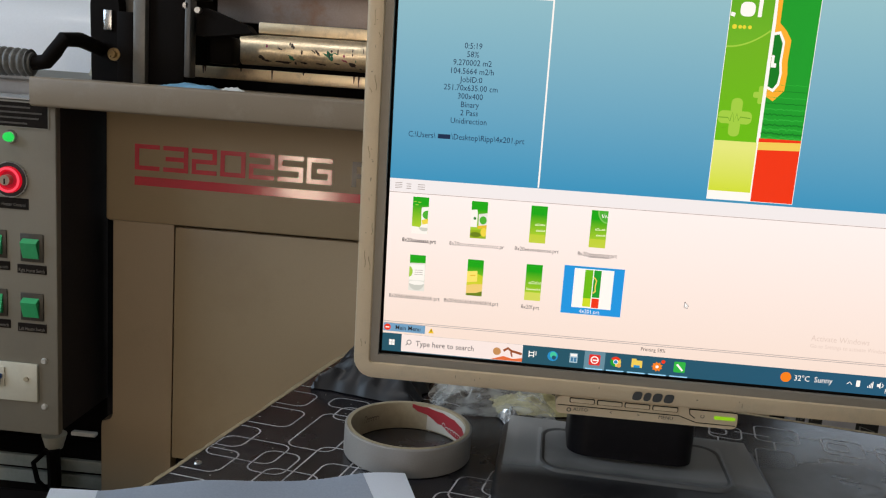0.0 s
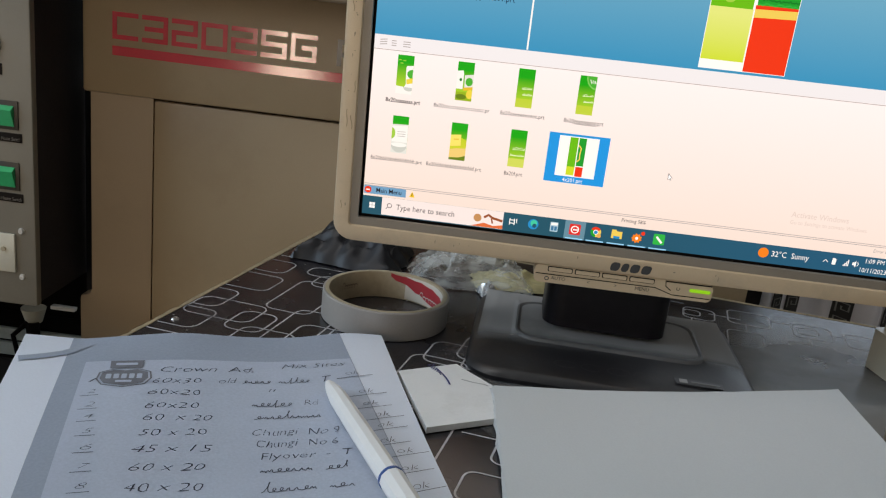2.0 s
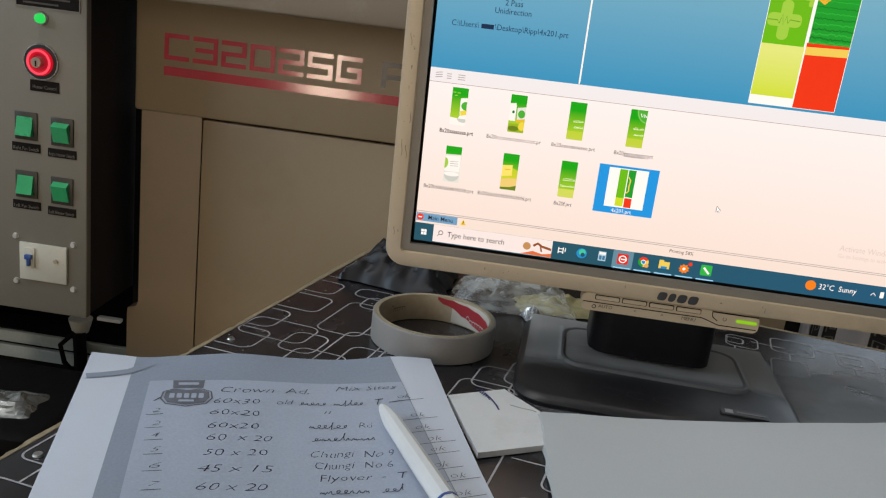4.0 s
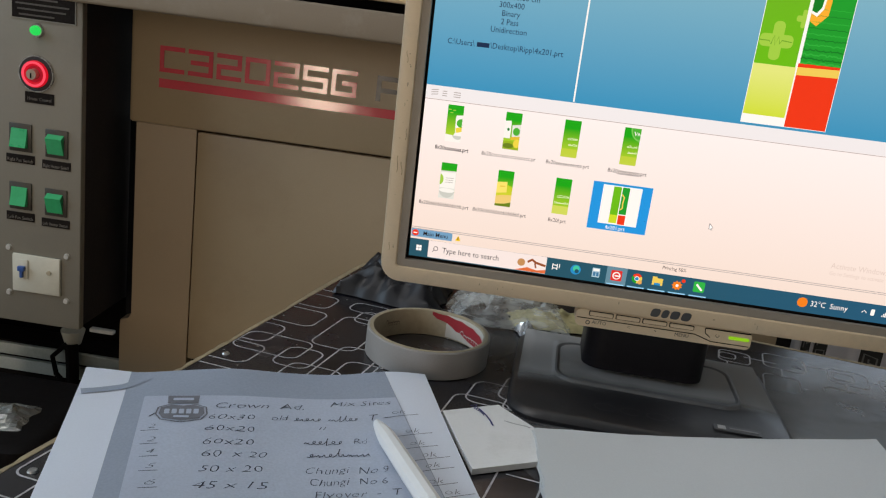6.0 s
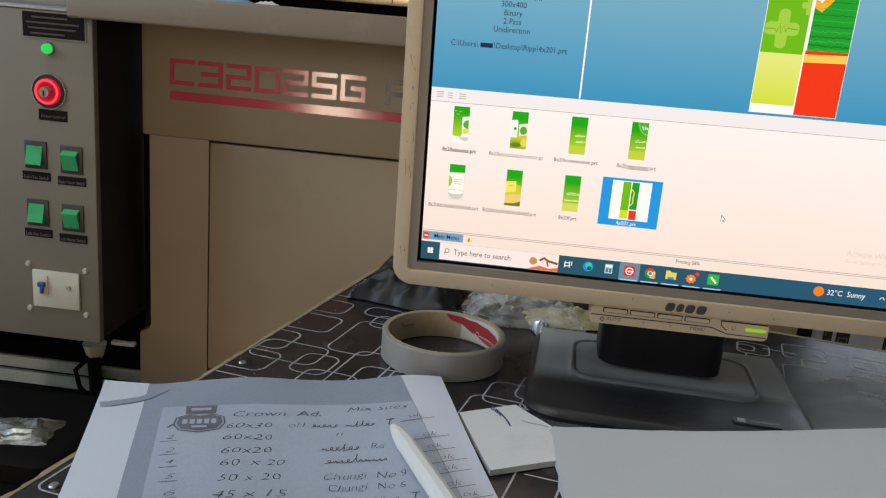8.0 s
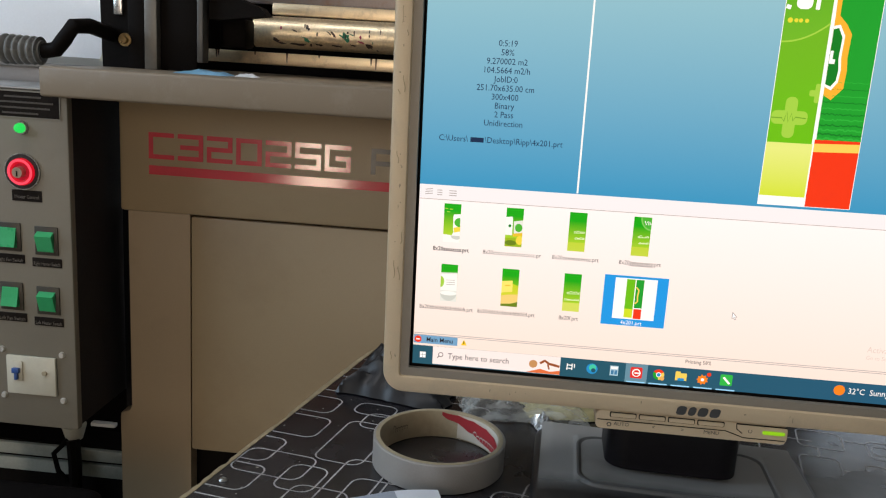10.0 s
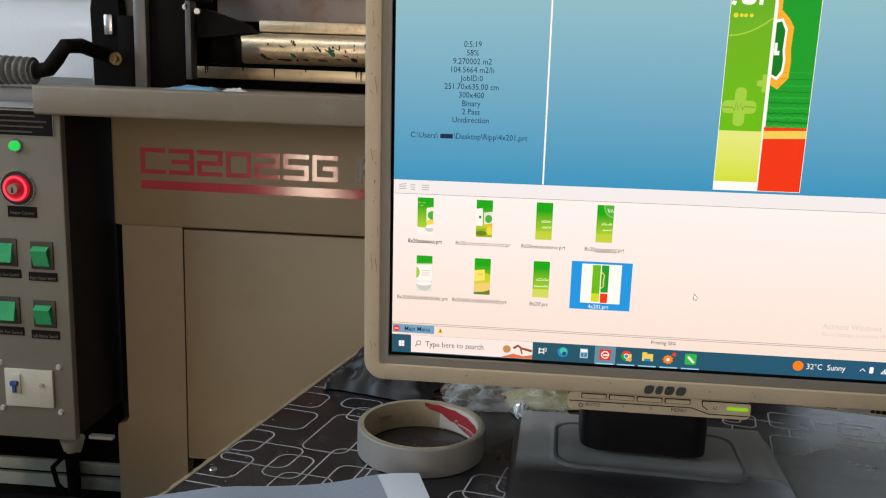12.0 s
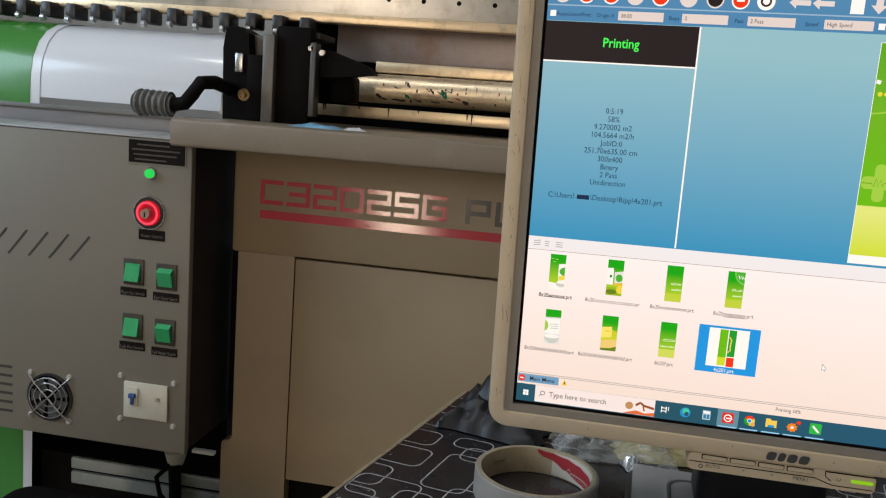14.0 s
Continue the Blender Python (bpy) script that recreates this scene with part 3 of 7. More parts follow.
for k, ch in enumerate("C3202SG"):
    part("letter", glyph(ch, -0.4747 + k * 0.0384, 0.8795, 0.0335, 0.034, S), FOIL, printer, "red foil letter", smooth=False)
for k, ch in enumerate("PL"):
    part("letter", glyph(ch, -0.1850 + k * 0.040, 0.8795, 0.0335, 0.033, 0.0062), GREYFOIL, printer, "dark grey foil letter", smooth=False)
bm = slab(bmn(), [(-0.4747, 0.8590), (0.02, 0.8585), (0.02, 0.8705), (-0.4747, 0.8708)], front(PF - 0.0001), 0.0007)
part("stripe", bm, FOIL, printer, "red foil stripe under the lettering", smooth=False)

# print bay over the ledge
bm = cyl(bmn(), (-0.392, 1.25, 1.0525), (0.40, 1.25, 1.0555), 0.0225, 40)
roller = part("feed_roller", bm, INKY, printer, "steel roller stained with dried ink")
SPOT = [mat("spot_green", (0.02, 0.22, 0.12, 1), 0.5), mat("spot_pink", (0.45, 0.05, 0.12, 1), 0.5), mat("spot_dark", (0.06, 0.04, 0.03, 1), 0.5)]
rs = random.Random(3)
for k in range(26):
    x, w = rs.uniform(-0.37, -0.12) if k > 4 else rs.uniform(-0.27, -0.2), radians(rs.uniform(150, 235))
    L, t = rs.uniform(0.0015, 0.0055), rs.uniform(0.0006, 0.0022)
    bm = bmn()
    pts = []
    for j in range(9):
        u = 2 * math.pi * j / 9
        a, b = x + math.cos(u) * t * rs.uniform(0.6, 1.2), w + math.sin(u) * L / 0.0225 * rs.uniform(0.6, 1.1)
        pts.append(bm.verts.new((a, 1.25 + 0.0229 * math.cos(b), 1.0525 + (a + 0.392) * 0.0038 + 0.0229 * math.sin(b))))
    for p in pts:
        p.co.y = 1.25 - abs(p.co.y - 1.25)
    bm.faces.new(pts)
    part("ink_spot", bm, SPOT[0 if k in (0, 1, 7) else 1 if k in (2, 8, 12) else 2], roller, smooth=False)
for x, w0, w1, t, c in ((-0.255, 168, 205, 0.0055, 0), (-0.262, 175, 190, 0.003, 0), (-0.247, 172, 182, 0.0025, 0), (-0.312, 195, 215, 0.0045, 0), (-0.316, 190, 200, 0.002, 0), (-0.233, 196, 206, 0.0035, 1),
                       (-0.357, 200, 222, 0.004, 2), (-0.350, 215, 226, 0.007, 2), (-0.325, 218, 230, 0.012, 2), (-0.295, 214, 226, 0.006, 2), (-0.268, 216, 226, 0.008, 2), (-0.222, 206, 226, 0.005, 2), (-0.245, 210, 218, 0.004, 2), (-0.28, 166, 182, 0.002, 2), (-0.274, 168, 188, 0.0022, 2), (-0.33, 168, 178, 0.0025, 2)):
    bm = bmn()
    pts = []
    for j in range(14):
        u = 2 * math.pi * j / 14
        f = rs.uniform(0.55, 1.25)
        a, b = x + math.cos(u) * t * f + 0.003 * math.sin(u), radians((w0 + w1) / 2 + math.sin(u) * (w1 - w0) / 2 * f)
        pts.append(bm.verts.new((a, 1.25 + 0.0231 * math.cos(b), 1.0525 + (a + 0.392) * 0.0038 - 0.0231 * math.sin(b) * (1 if w0 < 190 else 1))))
    for p in pts:
        p.co.y = 1.25 - abs(p.co.y - 1.25)
        p.co.z = 2 * (1.0525 + (p.co.x + 0.392) * 0.0038) - p.co.z
    bmesh.ops.triangulate(bm, faces=[bm.faces.new(pts)])
    part("ink_smear", bm, SPOT[c], roller, smooth=False)
bm = box(bmn(), -0.453, 0.40, 1.205, 1.215, 1.0062, 1.0232, 0.0025)
low_strip = part("guide_strip", bm, BRIGHTALU, printer, "bright metal guide strip")
for x, L in ((-0.436, 0.011), (-0.433, 0.008), (-0.334, 0.014), (-0.214, 0.010), (-0.207, 0.015), (-0.288, 0.004), (-0.38, 0.005)):
    bm = slab(bmn(), [(x - 0.0014, 1.0232), (x - 0.0009, 1.0232 - L * 0.6), (x - 0.0003, 1.0232 - L), (x + 0.0006, 1.0232 - L * 0.9), (x + 0.0009, 1.0232 - L * 0.5), (x + 0.0016, 1.0232)], front(1.2049), 0.0002)
    part("drip", bm, mat("dried_ink", (0.10, 0.045, 0.022, 1), 0.5, 0, 0.3, 80), low_strip, smooth=False)
bm = box(bmn(), -0.375, 0.40, 1.268, 1.285, 1.078, 1.0950, 0.002)
part("guide_strip", bm, BRIGHTALU, printer)
bm = box(bmn(), -0.445, 0.40, 1.285, 1.30, 1.094, 1.157, 0.001)
part("stained_plate", bm, PLATE, printer, "brown-stained metal plate")
bm = box(bmn(), -1.9, 0.41, 1.25, 1.34, 1.158, 1.235, 0.002)
beam = part("beam", bm, ALU, printer, "drilled aluminium beam")
bm = box(bmn(), -1.9, 0.41, 1.236, 1.26, 1.146, 1.160, 0.002)
part("rail", bm, BRIGHTALU, printer, "bright lower rail of the beam")
hole = None
for k in range(34):
    x = -1.5 + k * 0.0545
    if hole is None:
        hole = part("hole", cyl(bmn(), (x, 1.2495, 1.187), (x, 1.252, 1.187), 0.0036, 14), BLACK, beam)
    else:
        again(hole, beam, (0.0545 * k, 0, 0))

# black bracket, post and arm at the bay's end
bm = slab(bmn(), [(-0.551, 0.991), (-0.511, 0.991), (-0.511, 1.06), (-0.516, 1.112), (-0.532, 1.121), (-0.549, 1.118), (-0.553, 1.09)], front(1.15), 0.05)
bracket = part("gear_housing", bm, BLACK, printer, "black gear housing")
bm = box(bmn(), -0.533, -0.5215, 1.096, 1.10, 1.058, 1.084, 0.001)
part("steel_pin", bm, STEEL, bracket)
bm = cyl(bmn(), (-0.516, 1.099, 1.027), (-0.516, 1.09, 1.027), 0.0085, 18)
cyl(bm, (-0.516, 1.09, 1.027), (-0.516, 1.083, 1.027), 0.005, 14)
part("brass_nut", bm, mat("brass", (0.42, 0.30, 0.15, 1), 0.28, 0.95, 0.1), bracket)
bm = box(bmn(), -0.5125, -0.4905, 1.091, 1.12, 0.9905, 1.083, 0.002)
part("side_plate", bm, BLACK, printer)
bm = box(bmn(), -0.4900, -0.4735, 1.09, 1.1205, 0.9915, 1.112, 0.001)
box(bm, -0.5180, -0.4735, 1.1215, 1.126, 1.06, 1.112, 0.001)
part("post", bm, mat("grey_post", (0.16, 0.145, 0.125, 1), 0.45, 0.3, 0.1, 30, 0.1), printer, "grey metal post")
bm = box(bmn(), -0.4733, -0.4245, 1.10, 1.118, 0.9905, 1.125, 0.002)
part("column", bm, BLACK, printer, "black metal column")
bm = box(bmn(), -0.4238, -0.4160, 1.098, 1.12, 1.004, 1.105, 0.001)
part("post", bm, mat("dark_post", (0.10, 0.095, 0.09, 1), 0.45, 0.3, 0.1, 30, 0.1), printer)
bm = box(bmn(), -0.474, -0.418, 1.12, 1.19, 1.112, 1.120, 0.001)
part("cap_plate", bm, DARK, printer, "dark bent cap plate")
bm = slab(bmn(), [(-0.4120, 1.095), (-0.398, 1.096), (-0.345, 1.078), (-0.336, 1.068), (-0.395, 1.060), (-0.4120, 1.060)], front(1.14), 0.03)
part("arm", bm, BLACK, printer, "black tapered arm")
bm = box(bmn(), -0.4120, -0.376, 1.150, 1.19, 1.026, 1.064, 0.004)
part("end_block", bm, BLACK, printer)
for x, z in ((-0.4235, 1.097), (-0.4075, 1.092)):
    part("bolt", cyl(bmn(), (x, 1.108, z), (x, 1.098, z), 0.004, 8), STEEL, printer)
bm = bmn()
tube(bm, [(-0.600, 1.0, 1.007), (-0.575, 1.0, 1.007), (-0.558, 1.0, 1.010), (-0.547, 1.0, 1.023), (-0.537, 1.002, 1.038), (-0.531, 1.03, 1.040), (-0.536, 1.07, 1.036), (-0.540, 1.112, 1.032)], 0.0092, 14)
lever = part("lever", bm, BLACK, printer, "black bent lever")
bm = bmn()
prof = []
for k in range(65):
    x = -0.628 + k * 0.00085
    groove = 0.5 + 0.5 * math.cos(2 * math.pi * (x + 0.628) / 0.0086)
    prof.append((x, (0.0146 + 0.0036 * groove ** 0.6) * (1.02 - 0.10 * k / 64) if 3 < k < 61 else 0.0125))
rings = [[bm.verts.new((x, 1.0 + r * math.cos(2 * math.pi * j / 20), 1.007 + r * math.sin(2 * math.pi * j / 20))) for j in range(20)] for x, r in prof]
for a, b in zip(rings, rings[1:]):
    for j in range(20):
        bm.faces.new((a[j], a[(j + 1) % 20], b[(j + 1) % 20], b[j]))
bm.faces.new(rings[0])
bm.faces.new(rings[-1])
part("grip", bm, mat("grip_rubber", (0.15, 0.15, 0.145, 1), 0.28, 0, 0.2, 60, 0.1, dirt=(0.25, 0.25, 0.24, 1), dirt_amount=0.4, dirt_scale=40), lever, "ribbed dark grip")

# platen, pinch rollers and the hanging print
CURVE = [(1.30, 1.118), (1.25, 1.119), (1.215, 1.114), (1.188, 1.102), (1.168, 1.084), (1.155, 1.060), (1.149, 1.035), (1.147, 1.0)]


def strip(x0, x1, curve, lift):
    bm = bmn()
    prev = None
    for i, (y, z) in enumerate(curve):
        a, b = curve[max(i - 1, 0)], curve[min(i + 1, len(curve) - 1)]
        n = Vector((b[1] - a[1], -(b[0] - a[0]))).normalized()
        cur = [bm.verts.new((x, y + n.x * lift, z + n.y * lift)) for x in (x0, x1)]
        if prev:
            bm.faces.new((prev[0], prev[1], cur[1], cur[0]))
        prev = cur
    r = bmesh.ops.extrude_face_region(bm, geom=bm.faces[:])
    bmesh.ops.translate(bm, vec=(0, 0.0003, -0.0003), verts=[v for v in r["geom"] if isinstance(v, bmesh.types.BMVert)])
    return bm


part("platen", strip(-1.95, -0.576, CURVE, 0), VINYL, printer, "glossy white curved platen")
bm = box(bmn(), -1.95, -0.552, 1.118, 1.16, 0.953, 0.9865, 0.002)
part("front_rail", bm, mat("grey_rail", (0.30, 0.29, 0.29, 1), 0.4, 0.2, 0.06, 20, 0.1, dirt=(0.3, 0.16, 0.08, 1), dirt_amount=0.5, dirt_scale=5), printer, "grey front rail")
bm = box(bmn(), -1.95, -0.552, 1.112, 1.118, 0.984, 0.9905, 0.001)
part("trim_strip", bm, mat("dull_trim", (0.20, 0.195, 0.19, 1), 0.45, 0.3, 0.1, 20, 0.1), printer)
bm = slab(bmn(), [(-0.575, 0.997), (-0.548, 0.995), (-0.549, 1.012), (-0.560, 1.022), (-0.569, 1.012)], front(1.14), 0.002)
part("tab", bm, CREAM, printer, "small cream metal tab")
tip = arm = None
for k in range(30):
    x = -0.475 - k * 0.0435
    if arm is None:
        bm = box(bmn(), x - 0.009, x + 0.009, 1.212, 1.25, 1.126, 1.15, 0.003)
        arm = part("pinch_arm", bm, DARK, printer, "dark pinch roller arm")
        tip = part("pinch_wheel", cyl(bmn(), (x - 0.003, 1.207, 1.124), (x + 0.0035, 1.207, 1.124), 0.0055, 14), STEEL, arm, "small pale wheel")
    else:
        o = again(arm, printer, (-0.0435 * k, 0, 0.001 * (k % 3)))
        q = again(tip, o, (0, 0, 0))
print_curve = CURVE[:-1] + [(1.147, 1.0), (1.147, 0.9), (1.135, 0.7), (1.125, 0.45), (1.12, 0.2), (1.12, 0.06)]
banner = thing("printed_banner", (-1.4, 1.13, 0.06), "glossy green vinyl print with white border hanging from the printer", "banner")
part("vinyl", strip(-1.93, -0.873, print_curve, 0.0012), VINYL, banner)
part("green_field", strip(-1.91, -0.889, print_curve, 0.0018), GREENVINYL, banner, "green printed field")

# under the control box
# added black sheet stands in for the dark void at the back
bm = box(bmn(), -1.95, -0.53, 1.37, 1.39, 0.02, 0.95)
part("void_backing", bm, BLACK, printer)
# rails cut short on the left: the cut stands for shade
for z, h in ((0.4015, 0.0195), (0.3755, 0.0215)):
    bm = box(bmn(), -0.815, -0.530, 1.14, 1.165, z, z + h, 0.003)
    part("lower_rail", bm, mat("dull_rail", (0.46, 0.49, 0.45, 1), 0.5, 0.3, 0.1, 12, 0.1, 300, dirt=(0.1, 0.1, 0.09, 1), dirt_amount=0.5, dirt_scale=9), printer, "dull aluminium lower rail")
# black block put behind the rails to keep that space dark
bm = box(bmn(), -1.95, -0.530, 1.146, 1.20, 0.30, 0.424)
part("rail_backing", bm, BLACK, printer)
bm = cyl(bmn(), (-0.630, 1.14, 0.460), (-0.630, 1.14, 0.438), 0.018, 20, 0.012)
part("cap", bm, CREAM, printer, "pale plastic cap")
bm = box(bmn(), -0.594, -0.557, 1.12, 1.13, 0.4695, 0.4755, 0.0015)
part("clip", bm, WHITEPL, printer, "small white clip")
bm = bmn()
tube(bm, [(-0.627, 1.13, 0.440), (-0.622, 1.125, 0.40), (-0.620, 1.12, 0.36), (-0.622, 1.12, 0.30), (-0.63, 1.12, 0.2), (-0.64, 1.12, 0.02)], 0.010, 8)
part("cable", bm, BLACK, printer, "black cable")
bm = bmn()
tube(bm, [(-0.634, 1.13, 0.440), (-0.652, 1.12, 0.420), (-0.643, 1.115, 0.395), (-0.626, 1.118, 0.375)], 0.004, 8)
part("cable", bm, BLACK, printer)
# ---- the control box ----
BY = 0.965


def cb(x, z):
    return -0.034 + (x + 0.034) * 1.0207, 1.025 + (z - 1.025) * 1.0207


cbox = thing("control_box", (-0.72, 1.05, 0.54), "grey sheet-metal control box with green switches beside the printer", "control box")
R, B = cb(-0.5177, 0.55)
T = 0.9625
bm = box(bmn(), -1.02, R, BY, BY + 0.012, B, T, 0.0025)
face = part("front_plate", bm, BOXPAINT, cbox)
bm = box(bmn(), -1.02, R - 0.0015, BY + 0.012, 1.105, B + 0.002, T - 0.001, 0.002)
part("case", bm, mat("case_black", (0.029, 0.025, 0.028, 1), 0.6, 0, 0.2, 8, 0.1, spec=0.15), cbox, "black case sides")


# top plate, paler than the front plate
bm = box(bmn(), -1.02, R, BY - 0.0008, 1.104, T + 0.0003, T + 0.0024, 0.0008)
part("top_plate", bm, mat("top_pale", (0.42, 0.42, 0.42, 1), 0.4, 0.2, 0.08, 12, 0.1), cbox, "pale plate along the top edge")


def plate(name, x0, x1, z0, z1, material, parent, depth=0.0008, bev=0.0, label=""):
    (xa, za), (xb, zb) = cb(x0, z0), cb(x1, z1)
    return part(name, box(bmn(), xa, xb, BY - depth, BY - 0.0001, za, zb, bev), material, parent, label)


lab = plate("name_plate", -0.6034, -0.5267, 0.9325, 0.9610, LABEL, cbox, label="black plate with worn print")
(xa, za), (xb, zb) = cb(-0.6034, 0.9325), cb(-0.5267, 0.9610)
bm = ring_slab(bmn(), [(xa - 0.0012, za - 0.0012), (xb + 0.0012, za - 0.0012), (xb + 0.0012, zb + 0.0012), (xa - 0.0012, zb + 0.0012)], [(xa, za), (xb, za), (xb, zb), (xa, zb)], front(BY), 0.0001, 0.0011)
part("plate_edge", bm, BOXPAINT, lab, "thin grey edge", smooth=False)
for k, (x0, x1) in enumerate(((-0.592, -0.548), (-0.599, -0.534), (-0.597, -0.538), (-0.595, -0.552))):
    z = 0.9555 - k * 0.0062
    (xa, za), (xb, zb) = cb(x0, z - 0.0012), cb(x1, z + 0.0008)
    part("print_bar", box(bmn(), xa, xb, BY - 0.0011, BY - 0.0008, za, zb), LABELTXT, lab, smooth=False)
x, z = cb(-0.5725, 0.9201)
bm = cyl(bmn(), (x, BY, z), (x, BY - 0.004, z), 0.0085, 20, 0.0072)
led = part("indicator", bm, STEEL, cbox, "steel bezel of the green lamp")
bm = bmn()
for (d0, r0), (d1, r1) in zip(((0.004, 0.0060), (0.008, 0.0055), (0.011, 0.0040)), ((0.008, 0.0055), (0.011, 0.0040), (0.0125, 0.0015))):
    cyl(bm, (x, BY - d0, z), (x, BY - d1, z), r0, 16, r1)
part("lens", bm, lit("green_lamp", lin(20, 215, 90), 1.0), led, "lit green lens")
x, z = cb(-0.5738, 0.8695)
bm = cyl(bmn(), (x, BY, z), (x, BY - 0.003, z), 0.0215, 32, 0.0205)
stop = part("push_button", bm, DARK, cbox, "round lit red push button")


def disc_ring(r0, r1, d0, d1):
    c = [(math.cos(2 * math.pi * k / 36), math.sin(2 * math.pi * k / 36)) for k in range(36)]
    return ring_slab(bmn(), [(x + r0 * a, z + r0 * b) for a, b in c], [(x + r1 * a, z + r1 * b) for a, b in c], front(BY), d0, d1)


part("rim", disc_ring(0.0219, 0.0208, 0.0, 0.0025), STEEL, stop, "thin chrome rim")
bm = bmn()
rp = [(0.0164, 0.002), (0.0161, 0.0060), (0.0152, 0.0070), (0.0108, 0.0060), (0.0098, 0.0040)]
rings = [[bm.verts.new((x + r * math.cos(2 * math.pi * j / 36), BY - d, z + r * math.sin(2 * math.pi * j / 36))) for j in range(36)] for r, d in rp]
for a, b in zip(rings, rings[1:]):
    for j in range(36):
        bm.faces.new((a[j], a[(j + 1) % 36], b[(j + 1) % 36], b[j]))
bm.faces.new(rings[-1])
part("cap", bm, lit("red_lamp", lin(232, 14, 40), 0.7), stop, "glowing red cap")
part("glow_ring", disc_ring(0.0153, 0.0124, 0.0067, 0.0074), lit("red_ring", lin(255, 76, 98), 1.0), stop, "bright red ring")
part("centre", cyl(bmn(), (x, BY - 0.0038, z), (x, BY - 0.0046, z), 0.0100, 28), lit("red_heart", lin(190, 18, 40), 0.6), stop, "dull red centre")
bm = cyl(bmn(), (x, BY - 0.0044, z), (x, BY - 0.0130, z), 0.0066, 24, 0.0062)
lock = part("key_barrel", bm, mat("barrel_metal", (0.46, 0.36, 0.28, 1), 0.35, 0.5, 0.1, 60), stop, "pale metal key barrel")
part("key_slot", box(bmn(), x - 0.0010, x + 0.0008, BY - 0.0133, BY - 0.0129, z - 0.0045, z + 0.0020), LABEL, lock, "dark key slot", smooth=False)
p = plate("print_plate", -0.5882, -0.552, 0.8344, 0.8476, LABEL, cbox, label="small black plate")
PLATETXT = mat("plate_lettering", (0.17, 0.145, 0.12, 1), 0.6, 0, 0.3, 90)
FRAMEGREY = mat("switch_frame", (0.045, 0.038, 0.028, 1), 0.45, 0.2, 0.15, 60, 0.05)


def plate_words(s, x, z, width, size, d, parent):
    """One printed line, centred on a plate and closed up to its width."""
    bm = lettering(s, size, lambda a, b, e: Vector((a, b, e)), 0.0)
    span = max(v.co.x for v in bm.verts) - min(v.co.x for v in bm.verts)
    mid = (max(v.co.x for v in bm.verts) + min(v.co.x for v in bm.verts)) / 2
    for v in bm.verts:
        v.co = Vector((x + (v.co.x - mid) * width / span, BY - d, z + v.co.y))
    part("lettering", bm, PLATETXT, parent, "worn pale lettering", smooth=False)


x, z = cb(-0.5701, 0.8396)
plate_words("Heater Control", x, z, 0.030, 0.0058, 0.0010, p)
for x0, z0, up, says in ((-0.5944, 0.7915, 0, "Right Fan Switch"), (-0.5487, 0.7895, 1, "Right Heater Switch"), (-0.5949, 0.7185, 0, "Left Fan Switch"), (-0.5494, 0.7160, 1, "Left Heater Switch")):
    x, z = cb(x0, z0)
    bm = box(bmn(), x - 0.0140, x + 0.0150, BY - 0.002, BY, z - 0.0185, z + 0.0165, 0.0008)
    sw = part("rocker_switch", bm, FRAMEGREY, cbox, "green rocker switch in a dark frame")
    bm = bmn()
    if up:
        pr = [(z - 0.0145, 0.002), (z - 0.0140, 0.0028), (z + 0.0058, 0.0095), (z + 0.0100, 0.0030), (z + 0.0105, 0.002)]
    else:
        pr = [(z - 0.0140, 0.002), (z - 0.0125, 0.0085), (z - 0.0020, 0.0055), (z + 0.0100, 0.0030), (z + 0.0105, 0.002)]
    A = [bm.verts.new((x - 0.0105, BY - d, zz)) for zz, d in pr]
    C = [bm.verts.new((x + 0.0100, BY - d, zz)) for zz, d in pr]
    for k in range(len(pr) - 1):
        bm.faces.new((A[k], A[k + 1], C[k + 1], C[k]))
    bm.faces.new(A)
    bm.faces.new(C)
    part("rocker", bm, GREENSW, sw, "translucent green rocker", smooth=False)
    bm = box(bmn(), x - 0.0185, x + 0.0185, BY - 0.0012, BY, z - 0.0335, z - 0.0225, 0.0004)
    tp = part("print_plate", bm, LABEL, cbox)
    plate_words(says, x, z - 0.0298, 0.033, 0.0062, 0.0014, tp)
(xa, za), (xb, zb) = cb(-0.6045, 0.5935), cb(-0.5420, 0.6430)
bm = box(bmn(), xa, xb, BY - 0.0045, BY, za, zb, 0.0015)
brk = part("breaker", bm, CREAM, cbox, "cream circuit breaker")
bm = box(bmn(), xa + 0.008, xa + 0.022, BY - 0.0065, BY - 0.0045, za + 0.018, zb - 0.006, 0.001)
part("lever_recess", bm, CREAM, brk)
bm = box(bmn(), xa + 0.0105, xa + 0.0195, BY - 0.0115, BY - 0.0065, zb - 0.021, zb - 0.0145, 0.001)
box(bm, xa + 0.0130, xa + 0.0170, BY - 0.0105, BY - 0.0065, zb - 0.030, zb - 0.0205, 0.0008)
part("lever", bm, BLUEPL, brk, "dark blue breaker lever")
bm = cyl(bmn(), (xb - 0.014, BY - 0.0045, zb - 0.020), (xb - 0.014, BY - 0.0065, zb - 0.020), 0.003, 12)
part("rivet", bm, CARD, brk)
for x0, z0 in ((-0.6108, 0.6488), (-0.535, 0.6472), (-0.6109, 0.5889), (-0.5352, 0.5878), (-0.743, 0.6361), (-0.6858, 0.6357), (-0.7434, 0.5757), (-0.6865, 0.5733)):
    x, z = cb(x0, z0)
    part("screw", cyl(bmn(), (x, BY, z), (x, BY - 0.003, z), 0.0042, 12, 0.003), SCREWM, cbox)
x, z = cb(-0.7140, 0.6045)
